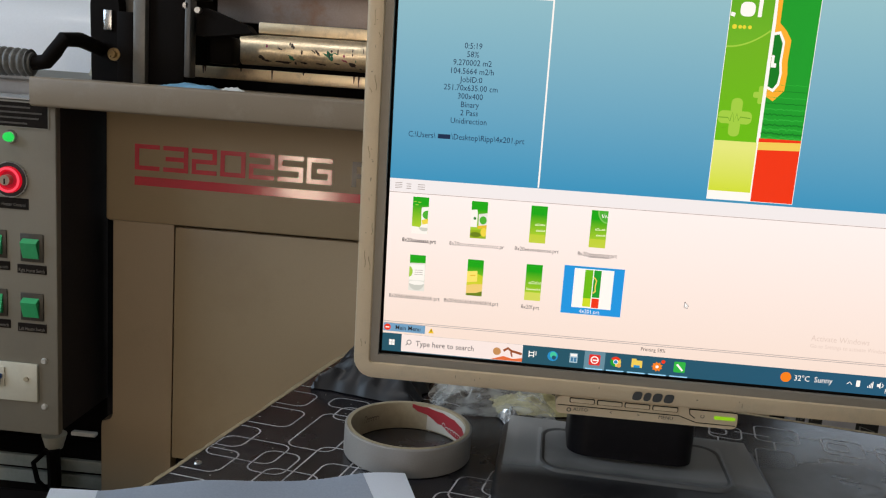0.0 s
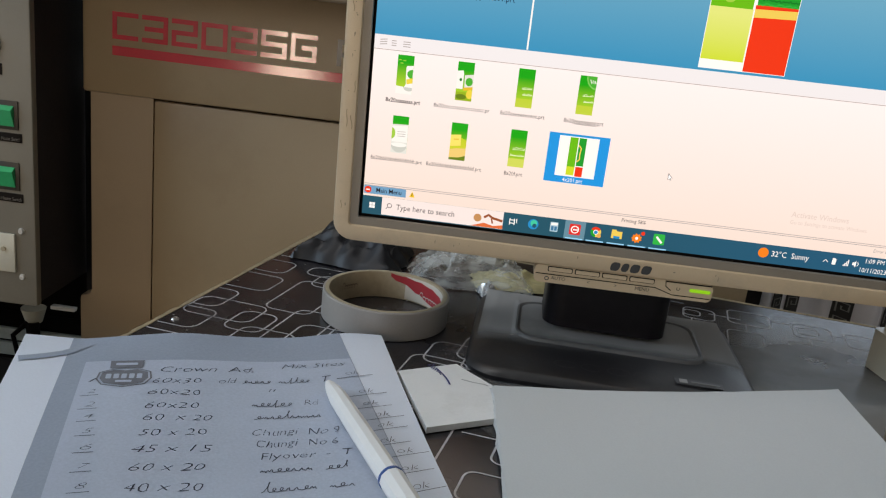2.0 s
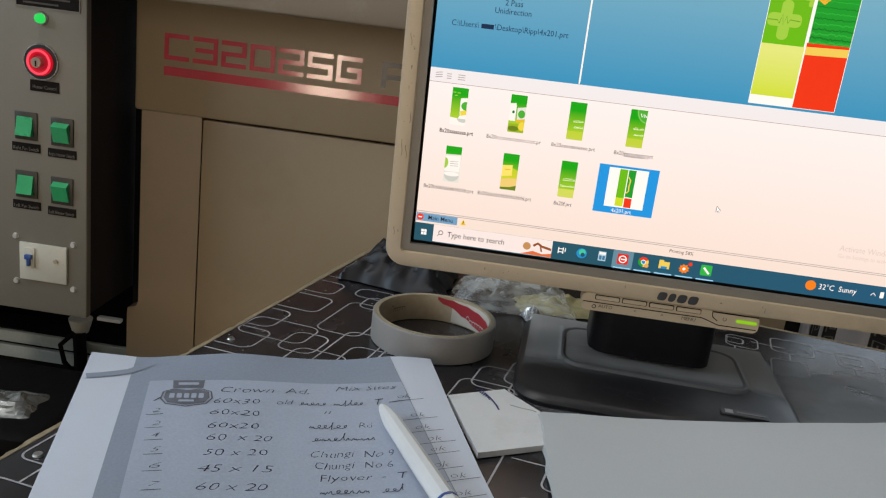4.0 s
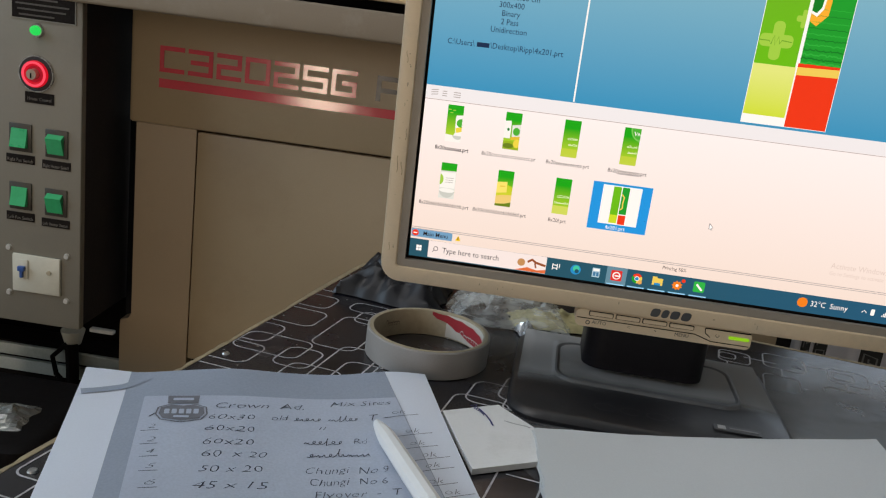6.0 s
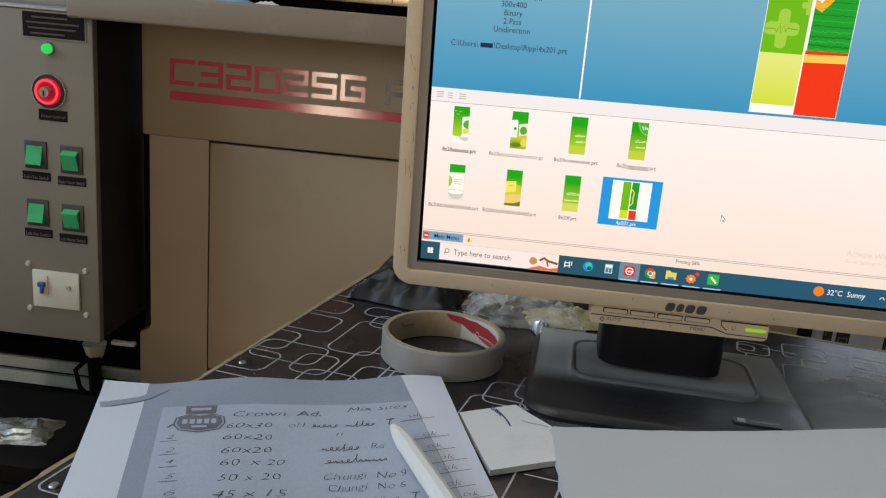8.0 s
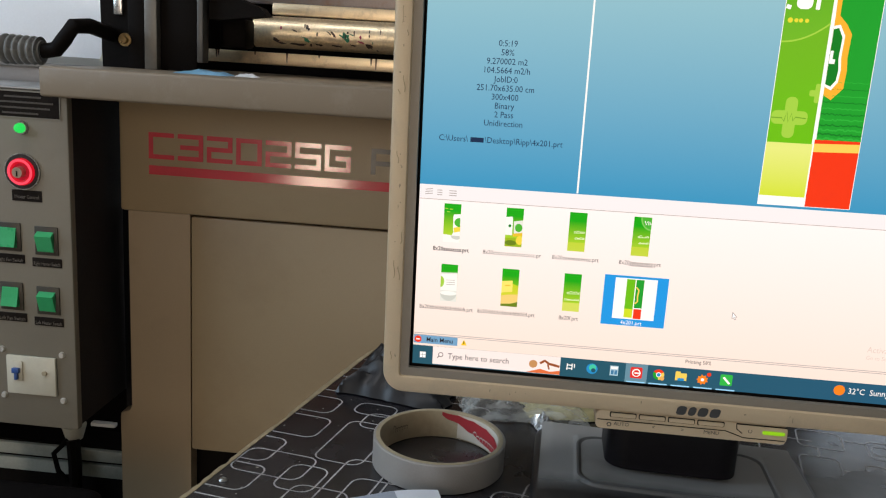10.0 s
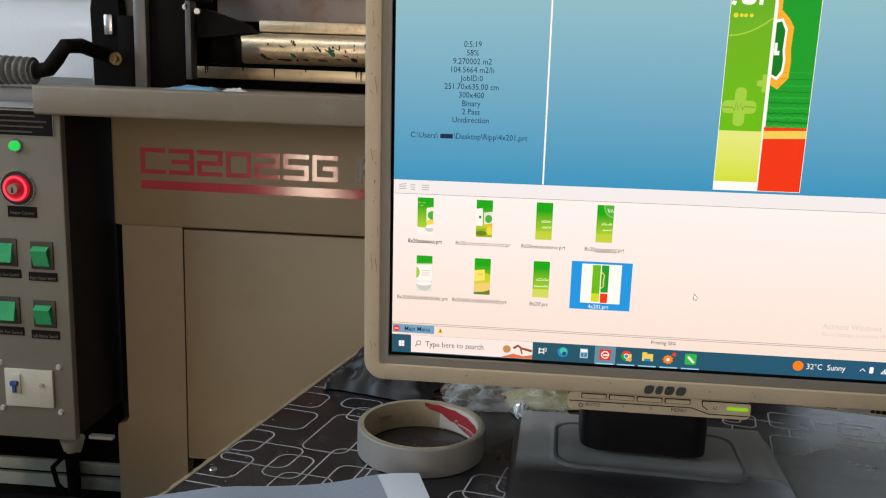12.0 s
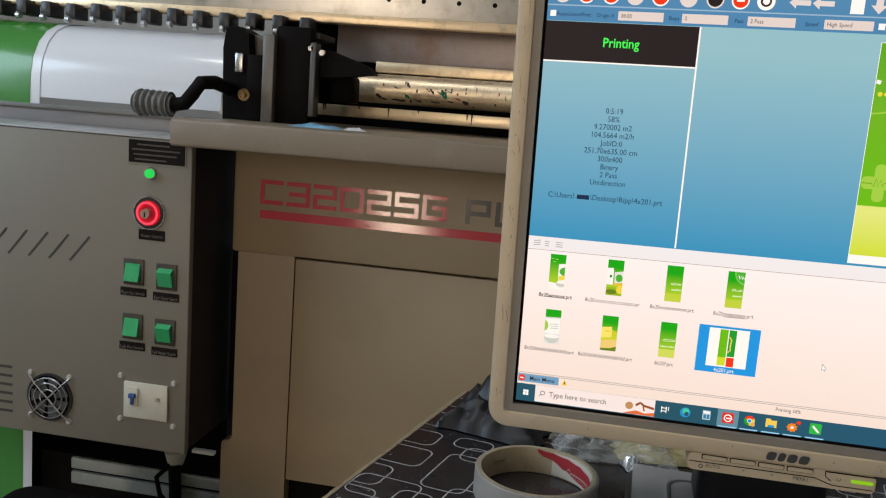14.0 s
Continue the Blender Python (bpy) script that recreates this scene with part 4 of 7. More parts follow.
bm = ring_slab(bmn(), [(x + 0.034 * math.cos(a), z + 0.034 * math.sin(a)) for a in [2 * math.pi * k / 40 for k in range(40)]],
               [(x + 0.031 * math.cos(a), z + 0.031 * math.sin(a)) for a in [2 * math.pi * k / 40 for k in range(40)]], front(BY), 0.0, 0.003)
fan = part("fan", bm, DARK, cbox, "small round cooling fan with wire guard")
part("fan_well", cyl(bmn(), (x, BY - 0.0005, z), (x, BY - 0.0012, z), 0.031, 40), BLACK, fan)
for k in range(7):
    a0 = 2 * math.pi * k / 7
    pts = [(x + 0.010 * math.cos(a0), z + 0.010 * math.sin(a0)), (x + 0.029 * math.cos(a0 + 0.15), z + 0.029 * math.sin(a0 + 0.15)), (x + 0.029 * math.cos(a0 + 0.75), z + 0.029 * math.sin(a0 + 0.75)), (x + 0.010 * math.cos(a0 + 0.6), z + 0.010 * math.sin(a0 + 0.6))]
    part("blade", slab(bmn(), pts, front(BY - 0.0014), 0.0012), mat("fan_grey", (0.09, 0.09, 0.092, 1), 0.35, 0, 0.1), fan)
for r in (0.012, 0.021, 0.0285):
    bm = bmn()
    tube(bm, [(x + r * math.cos(2 * math.pi * k / 32), BY - 0.006, z + r * math.sin(2 * math.pi * k / 32)) for k in range(33)], 0.0009, 6)
    part("guard_ring", bm, STEEL, fan)
bm = bmn()
for a in (45, 135):
    c, s = math.cos(radians(a)), math.sin(radians(a))
    tube(bm, [(x - 0.043 * c, BY - 0.0035, z - 0.043 * s), (x - 0.03 * c, BY - 0.007, z - 0.03 * s), (x + 0.03 * c, BY - 0.007, z + 0.03 * s), (x + 0.043 * c, BY - 0.0035, z + 0.043 * s)], 0.0012, 6)
part("guard_wire", bm, STEEL, fan)
SLOT = mat("slot_shadow", (0.045, 0.042, 0.037, 1), 0.7, 0, 0.2, 60)
for k in range(9):
    x1, z1 = cb(-0.6563 - k * 0.0300, 0.8297)
    x0, z0 = cb(-0.6869 - k * 0.0300, 0.7965)
    bm = slab(bmn(), [(x0, z0), (x0 + 0.0026, z0 - 0.001), (x1, z1), (x1 - 0.0026, z1 + 0.001)], front(BY), 0.0006)
    part("vent_slot", bm, SLOT, face, smooth=False)
for k in range(6):
    z1 = 0.631 - k * 0.0128
    bm = box(bmn(), -0.880, -0.7865, BY - 0.0006, BY, z1 - 0.0018, z1 + 0.0018)
    part("vent_slot", bm, SLOT, face, smooth=False)

# ---- the monitor ----
SO, SU, SV = Vector((-0.0644, 0.5223, 0.8348)), Vector((0.99949, -0.03028, 0.01)), Vector((-0.01089, -0.02966, 0.9995))
SN = SU.cross(SV)


def scr_at(u, v, d):
    """A place on the display: along it, up it, and out of it."""
    return SO + SU * u + SV * v + SN * d


SW, SH = 0.349, 0.279
monitor = thing("monitor", (0.115, 0.57, 0.75), "silver flat monitor on a glossy black stand, display on", "monitor")
ou = (-0.0182, SW + 0.0182, -0.0188, SH + 0.0182)
bm = bmn()
loops = [
    [scr_at(a, b, -0.022) for a, b in rounded(ou[0] + 0.001, ou[1] - 0.001, ou[2] + 0.001, ou[3] - 0.001, 0.012, 6)],
    [scr_at(a, b, 0.002) for a, b in rounded(*ou, 0.013, 6)],
    [scr_at(a, b, 0.0055) for a, b in rounded(ou[0] + 0.0012, ou[1] - 0.0012, ou[2] + 0.0012, ou[3] - 0.0012, 0.012, 6)],
    [scr_at(a, b, 0.0065) for a, b in rounded(ou[0] + 0.0035, ou[1] - 0.0035, ou[2] + 0.0035, ou[3] - 0.0035, 0.010, 6)],
    [scr_at(a, b, 0.0058) for a, b in rounded(-0.0078, SW + 0.0078, -0.0078, SH + 0.0078, 0.003, 6)],
    [scr_at(a, b, 0.0045) for a, b in rounded(-0.0070, SW + 0.0070, -0.0070, SH + 0.0070, 0.002, 6)],
]
rings = [[bm.verts.new(p) for p in L] for L in loops]
for a, b in zip(rings, rings[1:]):
    for k in range(len(a)):
        bm.faces.new((a[k], a[(k + 1) % len(a)], b[(k + 1) % len(a)], b[k]))
part("bezel", bm, SILVER, monitor, "scuffed silver plastic bezel")
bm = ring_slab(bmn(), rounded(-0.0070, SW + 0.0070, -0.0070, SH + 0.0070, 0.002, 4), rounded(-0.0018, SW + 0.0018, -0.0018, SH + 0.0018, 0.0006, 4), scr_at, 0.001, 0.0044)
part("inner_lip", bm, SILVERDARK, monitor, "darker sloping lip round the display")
bm = ring_slab(bmn(), rounded(-0.0019, SW + 0.0019, -0.0019, SH + 0.0019, 0.0006, 4), rounded(0, SW, 0, SH, 0.0001, 4), scr_at, 0.0, 0.0006)
part("black_border", bm, BLACK, monitor, smooth=False)
bm = bmn()
loops = [(-0.021, 0.006, 0.010), (-0.034, 0.012, 0.014), (-0.052, 0.06, 0.03)]
rings = [[bm.verts.new(scr_at(a, b, d)) for a, b in rounded(ou[0] + i, ou[1] - i, ou[2] + i, ou[3] - i, r, 6)] for d, i, r in loops]
for a, b in zip(rings, rings[1:]):
    for k in range(len(a)):
        bm.faces.new((a[k], a[(k + 1) % len(a)], b[(k + 1) % len(a)], b[k]))
bm.faces.new(rings[0])
bm.faces.new(rings[-1])
part("back_shell", bm, DARK, monitor, "dark rear shell")

# key strip below the bezel
bm = slab(bmn(), rounded(0.1165, 0.2315, -0.0302, -0.0182, 0.0035, 4), lambda a, b, d: scr_at(a, b, d - 0.012), 0.0165)
keys = part("key_strip", bm, SILVER, monitor, "silver key strip")
for k in range(4):
    u0 = 0.1255 + k * 0.0176
    bm = slab(bmn(), rounded(u0 - 0.0006, u0 + 0.0156, -0.0222, -0.0187, 0.0008, 3), lambda a, b, d: scr_at(a, b, d + 0.0045), 0.0003)
    part("key_gap", bm, BLACK, keys, smooth=False)
    bm = slab(bmn(), rounded(u0, u0 + 0.0150, -0.0216, -0.0192, 0.0006, 3), lambda a, b, d: scr_at(a, b, d + 0.0045), 0.0012)
    part("key", bm, SILVER, keys)
bm = bmn()
stroke(bm, [(0.1175, -0.0243), (0.1950, -0.0243), (0.2010, -0.0262), (0.2060, -0.0278), (0.2305, -0.0278)], 0.0006, scr_at, 0.0047)
part("groove", bm, BLACK, keys, smooth=False)
bm = bmn()
stroke(bm, [(0.2010, -0.0190), (0.2015, -0.0225), (0.2050, -0.0250)], 0.0006, scr_at, 0.0047)
stroke(bm, [(0.2010, -0.0190), (0.2305, -0.0190)], 0.0009, scr_at, 0.0047)
part("groove", bm, BLACK, keys, smooth=False)
GREYINK = mat("grey_print", (0.05, 0.05, 0.05, 1), 0.5)
for s, u in (("AUTO", 0.1325), ("<", 0.1520), (">", 0.1695), ("MENU", 0.1868)):
    part("lettering", lettering(s, 0.0034, lambda a, b, d, u=u: scr_at(u + a, -0.0266 + b, d), 0.0047, thick=0.0), GREYINK, keys, smooth=False)
bm = bmn()
stroke(bm, [(0.1250 + 0.0012 * math.cos(a), -0.0272 + 0.0012 * math.sin(a)) for a in [2 * math.pi * k / 14 for k in range(15)]], 0.0006, scr_at, 0.0047)
part("symbol", bm, GREYINK, keys, smooth=False)
bm = bmn()
stroke(bm, [(0.2095 + 0.0011 * math.cos(a), -0.0232 + 0.0011 * math.sin(a)) for a in [2.2 + 5.0 * k / 12 for k in range(13)]], 0.00035, scr_at, 0.0047)
part("symbol", bm, GREYINK, keys, smooth=False)
bm = slab(bmn(), rounded(0.2168, 0.2300, -0.0243, -0.0222, 0.0008, 3), lambda a, b, d: scr_at(a, b, d + 0.0044), 0.0008)
part("power_light", bm, lit("power_green", lin(150, 215, 30), 0.75), keys, "lit yellow-green power light")
# maker's mark as plain dark forms
bm = bmn()
for u0, u1 in ((0.1642, 0.1700), (0.1712, 0.1757), (0.1769, 0.1827), (0.1840, 0.1900)):
    bm.faces.new([bm.verts.new(scr_at(a + (b + 0.0130) * 0.22, b, 0.0066)) for a, b in rounded(u0, u1, -0.0158, -0.0100, 0.0019, 4)])
part("maker_mark", bm, GREYINK, monitor, "dark grey maker's mark", smooth=False)

# stand: neck, raised plate and skirt
bm = bmn()
NK = Matrix.Translation((0.111, 0.577, 0)) @ pose(0, 0, 0, 0, 0, -3)
o = rounded(-0.0430, 0.0430, -0.034, 0.026, 0.014, 6)
slab(bm, o, lambda a, b, d: NK @ Vector((a, b, 0.765 + d)), 0.155)
part("neck", bm, NECK, monitor, "matt black neck")
BS = Matrix.Translation((0.112, 0.535, 0)) @ pose(0, 0, 0, 0, 0, -4)
bm = bmn()
levels = [(0, 0.0, 0.0, 0.024), (0.003, -0.0006, -0.0006, 0.024), (0.0058, 0.0010, 0.0015, 0.0235), (0.0072, 0.0040, 0.006, 0.021), (0.0086, 0.012, 0.024, 0.018), (0.0094, 0.026, 0.050, 0.016), (0.0090, 0.030, 0.0545, 0.015)]
rings = [[bm.verts.new(BS @ Vector((a, b, 0.7505 + h))) for a, b in rounded(-0.094 + i, 0.094 - i, -0.066 + f, 0.090 - i, r, 7)] for h, i, f, r in levels]
for a, b in zip(rings, rings[1:]):
    for k in range(len(a)):
        bm.faces.new((a[k], a[(k + 1) % len(a)], b[(k + 1) % len(a)], b[k]))
bm.faces.new(rings[0])
bm.faces.new(rings[-1])
part("base", bm, GLOSSBLACK, monitor, "glossy black base")
bm = bmn()
levels = [(0.0090, 0.0285, 0.0525, 0.016), (0.0112, 0.0293, 0.0538, 0.015), (0.0117, 0.0305, 0.0550, 0.0145), (0.0112, 0.0318, 0.0563, 0.014), (0.0104, 0.0330, 0.0575, 0.0135), (0.0104, 0.0345, 0.0590, 0.013)]
rings = [[bm.verts.new(BS @ Vector((a, b, 0.7505 + h))) for a, b in rounded(-0.094 + i, 0.094 - i, -0.066 + f, 0.090 - i, r, 7)] for h, i, f, r in levels]
for a, b in zip(rings, rings[1:]):
    for k in range(len(a)):
        bm.faces.new((a[k], a[(k + 1) % len(a)], b[(k + 1) % len(a)], b[k]))
bm.faces.new(rings[-1])
part("top_plate", bm, DUSTY, monitor, "dusty raised plate of the base")
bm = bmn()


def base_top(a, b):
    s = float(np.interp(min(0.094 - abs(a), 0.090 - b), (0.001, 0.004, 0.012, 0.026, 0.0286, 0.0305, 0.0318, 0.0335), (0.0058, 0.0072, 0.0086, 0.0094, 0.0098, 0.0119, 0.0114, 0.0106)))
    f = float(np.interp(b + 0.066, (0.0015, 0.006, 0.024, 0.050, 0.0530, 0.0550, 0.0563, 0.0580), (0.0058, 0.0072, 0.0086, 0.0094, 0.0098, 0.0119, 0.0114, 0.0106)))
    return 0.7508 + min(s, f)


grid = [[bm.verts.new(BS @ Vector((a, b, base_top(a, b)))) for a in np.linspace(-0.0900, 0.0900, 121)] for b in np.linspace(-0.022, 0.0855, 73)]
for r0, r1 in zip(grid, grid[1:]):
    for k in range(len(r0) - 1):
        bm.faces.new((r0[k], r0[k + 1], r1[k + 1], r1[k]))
# besides dust, the pale rear paints light that reaches behind the monitor
part("dust_film", bm, dust("base_dust_haze", 0.80, 0.42, True), monitor, "film of grey dust and painted pale haze on the base")


def skirt(a, b, d):
    return BS @ Vector((a, b, 0.7505 + 0.0087 + (b + 0.046) * 0.07 + d))


# embossing laid on as flat strokes, a little paler than the base
bm = bmn()
for k, (a, n0, n1) in enumerate(((-0.030, 20, 330), (-0.013, 50, 310), (0.004, 0, 320), (0.021, 90, 200))):
    stroke(bm, [(a + 0.0072 * math.cos(radians(n0 + (n1 - n0) * j / 14)), -0.0445 + 0.0044 * math.sin(radians(n0 + (n1 - n0) * j / 14))) for j in range(15)], 0.0005, skirt, 0.0006)
part("embossed_mark", bm, mat("emboss_line", (0.055, 0.055, 0.058, 1), 0.4), monitor, "faint embossed maker's mark", smooth=False)
bm = slab(bmn(), rounded(0.040, 0.070, -0.0465, -0.0395, 0.001, 2), skirt, 0.0009)
stick = part("sticker", bm, mat("sticker_grey", (0.06, 0.06, 0.063, 1), 0.35, 0.3, 0.2, 80), monitor, "silver-grey sticker")
bm = slab(bmn(), [(0.0425, -0.0452), (0.0475, -0.0452), (0.0475, -0.0410), (0.0425, -0.0410)], lambda a, b, d: skirt(a, b, d + 0.0009), 0.0003)
part("mark", bm, mat("pale_print", (0.3, 0.3, 0.3, 1), 0.4), stick, smooth=False)
bm = slab(bmn(), [(0.050, -0.0440), (0.068, -0.0440), (0.068, -0.0422), (0.050, -0.0422)], lambda a, b, d: skirt(a, b, d + 0.0009), 0.0003)
part("print_bar", bm, mat("mid_print", (0.13, 0.13, 0.13, 1), 0.4), stick, smooth=False)

# scuffs on the bezel
rb = random.Random(5)
SCRATCH = mat("bezel_scratch", (0.36, 0.27, 0.16, 1), 0.6, 0, 0.3, 200)
for k in range(11):
    v, u = rb.uniform(0.0, 0.27), rb.uniform(-0.0138, -0.0092)
    L = rb.uniform(0.003, 0.011)
    bm = bmn()
    stroke(bm, [(u + 0.0004 * math.sin(j * 0.8) + 0.0001 * j * (k % 3 - 1), v + L * j / 7) for j in range(8)], rb.uniform(0.00025, 0.0005), scr_at, 0.00655)
    part("scratch", bm, SCRATCH, monitor, smooth=False)
SCUFF = mat("scuff", (0.30, 0.24, 0.17, 1), 0.7, 0, 0.3, 200)
rb = random.Random(21)
for k in range(22):
    if k < 14:
        u, v = rb.uniform(-0.0140, -0.0100), rb.uniform(0.0, 0.26)
    else:
        u, v = rb.uniform(0.0, 0.33), rb.uniform(-0.0135, -0.0095)
    s, t = rb.uniform(0.0004, 0.0012) * (1.3 if k % 5 == 0 else 0.8), rb.uniform(0, 3.14)
    lng = rb.choice((0.4, 0.6, 1.0, 2.6, 4.0))
    bm = bmn()
    bm.faces.new([bm.verts.new(scr_at(u + s * 0.6 * rb.uniform(0.5, 1.2) * math.cos(t + a), v + s * 0.6 * lng * rb.uniform(0.4, 1.4) * math.sin(t + a), 0.00645)) for a in (0, 1.1, 2.0, 3.2, 4.1, 5.2)])
    part("scuff", bm, SCUFF, monitor, smooth=False)

# ---- what the display shows ----
bm = slab(bmn(), [(0, 0), (SW, 0), (SW, SH), (0, SH)], lambda a, b, d: scr_at(a, b, d - 0.001), 0.0011)
screen = part("screen", bm, lit("screen_white", lin(245, 224, 211), 1.0, lin(254, 244, 243), 0.84, 0.95), monitor, "lit display with a print program", smooth=False)
D1, D2, D3, D4, D5 = 0.0003, 0.0005, 0.0007, 0.0009, 0.0011


def pane(name, u0, u1, v0, v1, material, d=D1):
    bm = bmn()
    bm.faces.new([bm.verts.new(scr_at(a, b, d)) for a, b in ((u0, v0), (u1, v0), (u1, v1), (u0, v1))])
    return part(name, bm, material, screen, smooth=False)


def shape(name, pts, material, d=D1):
    bm = bmn()
    bm.faces.new([bm.verts.new(scr_at(a, b, d)) for a, b in pts])
    return part(name, bm, material, screen, smooth=False)


def disc(u, v, r, n=20, a0=0, a1=360):
    return [(u + r * math.cos(radians(a0 + (a1 - a0) * k / (n if a1 - a0 >= 360 else n - 1))), v + r * math.sin(radians(a0 + (a1 - a0) * k / (n if a1 - a0 >= 360 else n - 1)))) for k in range(n)]


def words(s, u, v, size, material, d=D2, align="CENTER", thick=0.0, name="caption", wide=0.90):
    return tagged(part(name, lettering(s, size, lambda a, b, e: scr_at(u + a * wide, v + b, e), d, align, thick=thick), material, screen, smooth=False), kind="stuff")


def line(name, pts, w, material, d=D2):
    bm = bmn()
    stroke(bm, pts, w, scr_at, d)
    return part(name, bm, material, screen, smooth=False)


SKY = lit("program_blue", lin(44, 144, 190), 1.0, lin(146, 191, 202), 0.945, 1.075)
BARBLUE = lit("bar_blue", lin(70, 130, 175), 1.0, lin(85, 140, 180), 1.08, 1.12)
WHITE = lit("lit_white", lin(255, 250, 246))
PALE = lit("lit_pale", lin(228, 216, 212))
GREYL = lit("lit_grey", lin(176, 166, 164))
DARKT = lit("text_dark", lin(70, 58, 60))
BLACKT = lit("text_black", lin(30, 22, 24))
NAVYT = lit("text_navy", lin(20, 42, 74))
BLK = lit("lit_black", lin(38, 30, 30))
LGREEN = lit("lit_green", lin(60, 250, 90))
TASK = lit("taskbar", lin(34, 84, 102), 1.0, lin(34, 88, 118), 0.06, 0.24, "X")
SELB = lit("selection", lin(20, 150, 226))
ORANGE = lit("lit_orange", lin(245, 130, 30))
REDL = lit("lit_red", lin(240, 56, 20))
YEL = lit("lit_yellow", lin(240, 205, 90))
GRN = lit("lit_leaf", lin(104, 188, 20), 1.0, lin(110, 178, 34), 0.99, 1.05)
GRN2 = lit("lit_deep", lin(20, 156, 44), 1.0)
GRN3 = lit("lit_shade", lin(10, 122, 34), 1.0)
LIME = lit("lit_lime", lin(205, 222, 40), 1.0, lin(226, 232, 128), 0.955, 0.985)
PALEG = lit("lit_cross", lin(160, 206, 70))
BROWN = lit("lit_brown", lin(150, 78, 40))

# upper half: blue work area, tool rows, state box, job text
pane("work_area", 0, SW, 0.1145, 0.2520, SKY)
pane("option_bar", 0, SW, 0.2520, 0.2612, BARBLUE)
pane("tool_bar", 0, SW, 0.2617, 0.2755, BARBLUE)
pane("title_row", 0, SW, 0.2757, SH, lit("title_pale", lin(210, 222, 232)))
pane("row_line", 0, SW, 0.2610, 0.2618, lit("line_pale", lin(150, 180, 205)), D2)
pane("state_box", 0, 0.0928, 0.2278, 0.2517, BLK, D2)
words("Printing", 0.0470, 0.2395, 0.0080, LGREEN, D3, thick=0.00012)
line("divider", [(0, 0.2274), (0.0937, 0.2274)], 0.0009, WHITE, D2)
line("divider", [(0.0933, 0.1150), (0.0933, 0.2517)], 0.0010, WHITE, D2)
job = ["0:5:19", "58%", "9.270002 m2", "104.5664 m2/h", "JobID:0", "251.70x635.00 cm", "300x400", "Binary", "2 Pass", "Unidirection"]
for k, s in enumerate(job):
    words(s, 0.0472, 0.1980 - k * 0.00503, 0.0050, NAVYT)
words("C:\\Users\\", 0.0100, 0.1427, 0.0050, NAVYT, align="LEFT")
pane("name_bar", 0.0287, 0.0365, 0.1412, 0.1440, NAVYT, D2)
words("\\Desktop\\Ripp\\4x201.prt", 0.0370, 0.1427, 0.0050, NAVYT, align="LEFT")
for u, s in ((0.0165, "AutoCenterPrint"), (0.0360, "Origin X"), (0.0770, "Steps"), (0.1150, "Pass"), (0.1560, "Speed"), (0.2035, "Bidirection"), (0.2270, "Use file setting"), (0.2470, "Media Mode")):
    words(s, u, 0.2560, 0.0034, WHITE if s in ("Bidirection", "Use file setting") else NAVYT, D2)
for u0, u1, s in ((0.0437, 0.0709, "38.00"), (0.0818, 0.1086, "0"), (0.1198, 0.1469, "2 Pass"), (0.1629, 0.1900, "High Speed"), (0.2547, 0.2900, "Default")):
    pane("field", u0, u1, 0.2535, 0.2590, lit("field_pale", lin(226, 212, 206)), D2)
    words(s, u0 + 0.0015, 0.2562, 0.0034, DARKT, D3, "LEFT")
for u in (0.0020, 0.1926, 0.2129):
    pane("tick_box", u, u + 0.0036, 0.2545, 0.2581, WHITE, D2)
for k, u in enumerate((0.0090, 0.0235, 0.0385, 0.0530, 0.0680, 0.0845, 0.1000, 0.1145, 0.1290)):
    c = (PALE, REDL, REDL, PALE, REDL, PALE, BLK, REDL, WHITE)[k]
    shape("tool_icon", disc(u, 0.2680, 0.0052), WHITE if c in (REDL, WHITE) else PALE, D2)
    shape("tool_icon", disc(u, 0.2680, 0.0043), c, D3)
    if c == REDL:
        pane("tool_icon", u - 0.0022, u + 0.0022, 0.2672, 0.2692, WHITE, D4)
    if c == WHITE:
        shape("tool_icon", disc(u, 0.2680, 0.0032), BLK, D4)
        shape("tool_icon", disc(u, 0.2680, 0.0020), WHITE, D5)
for u in (0.1480, 0.1610):
    shape("tool_icon", [(u - 0.006, 0.268), (u - 0.002, 0.2645), (u - 0.002, 0.2665), (u + 0.006, 0.2665), (u + 0.006, 0.2695), (u - 0.002, 0.2695), (u - 0.002, 0.2715)], PALE, D2)
pane("tool_icon", 0.1760, 0.1835, 0.2628, 0.2740, WHITE, D2)
shape("tool_icon", [(0.1915, 0.2632), (0.1960, 0.2680), (0.1935, 0.2680), (0.1935, 0.2735), (0.1895, 0.2735), (0.1895, 0.2680), (0.1870, 0.2680)], PALE, D2)
pane("tool_icon", 0.2035, 0.2085, 0.2632, 0.2735, PALE, D2)
shape("tool_icon", [(0.2185, 0.2628), (0.2280, 0.2628), (0.2280, 0.2690), (0.2232, 0.2740), (0.2185, 0.2690)], WHITE, D2)
words("X", 0.2232, 0.2665, 0.0050, BLACKT, D3)
pane("tool_icon", 0.2330, 0.2420, 0.2645, 0.2740, WHITE, D2)
shape("tool_icon", [(0.2365, 0.2640), (0.2410, 0.2625), (0.2430, 0.2650), (0.2385, 0.2665)], GRN2, D3)
pane("tool_icon", 0.2495, 0.2565, 0.2632, 0.2720, lit("lit_steel", lin(150, 185, 210)), D2)

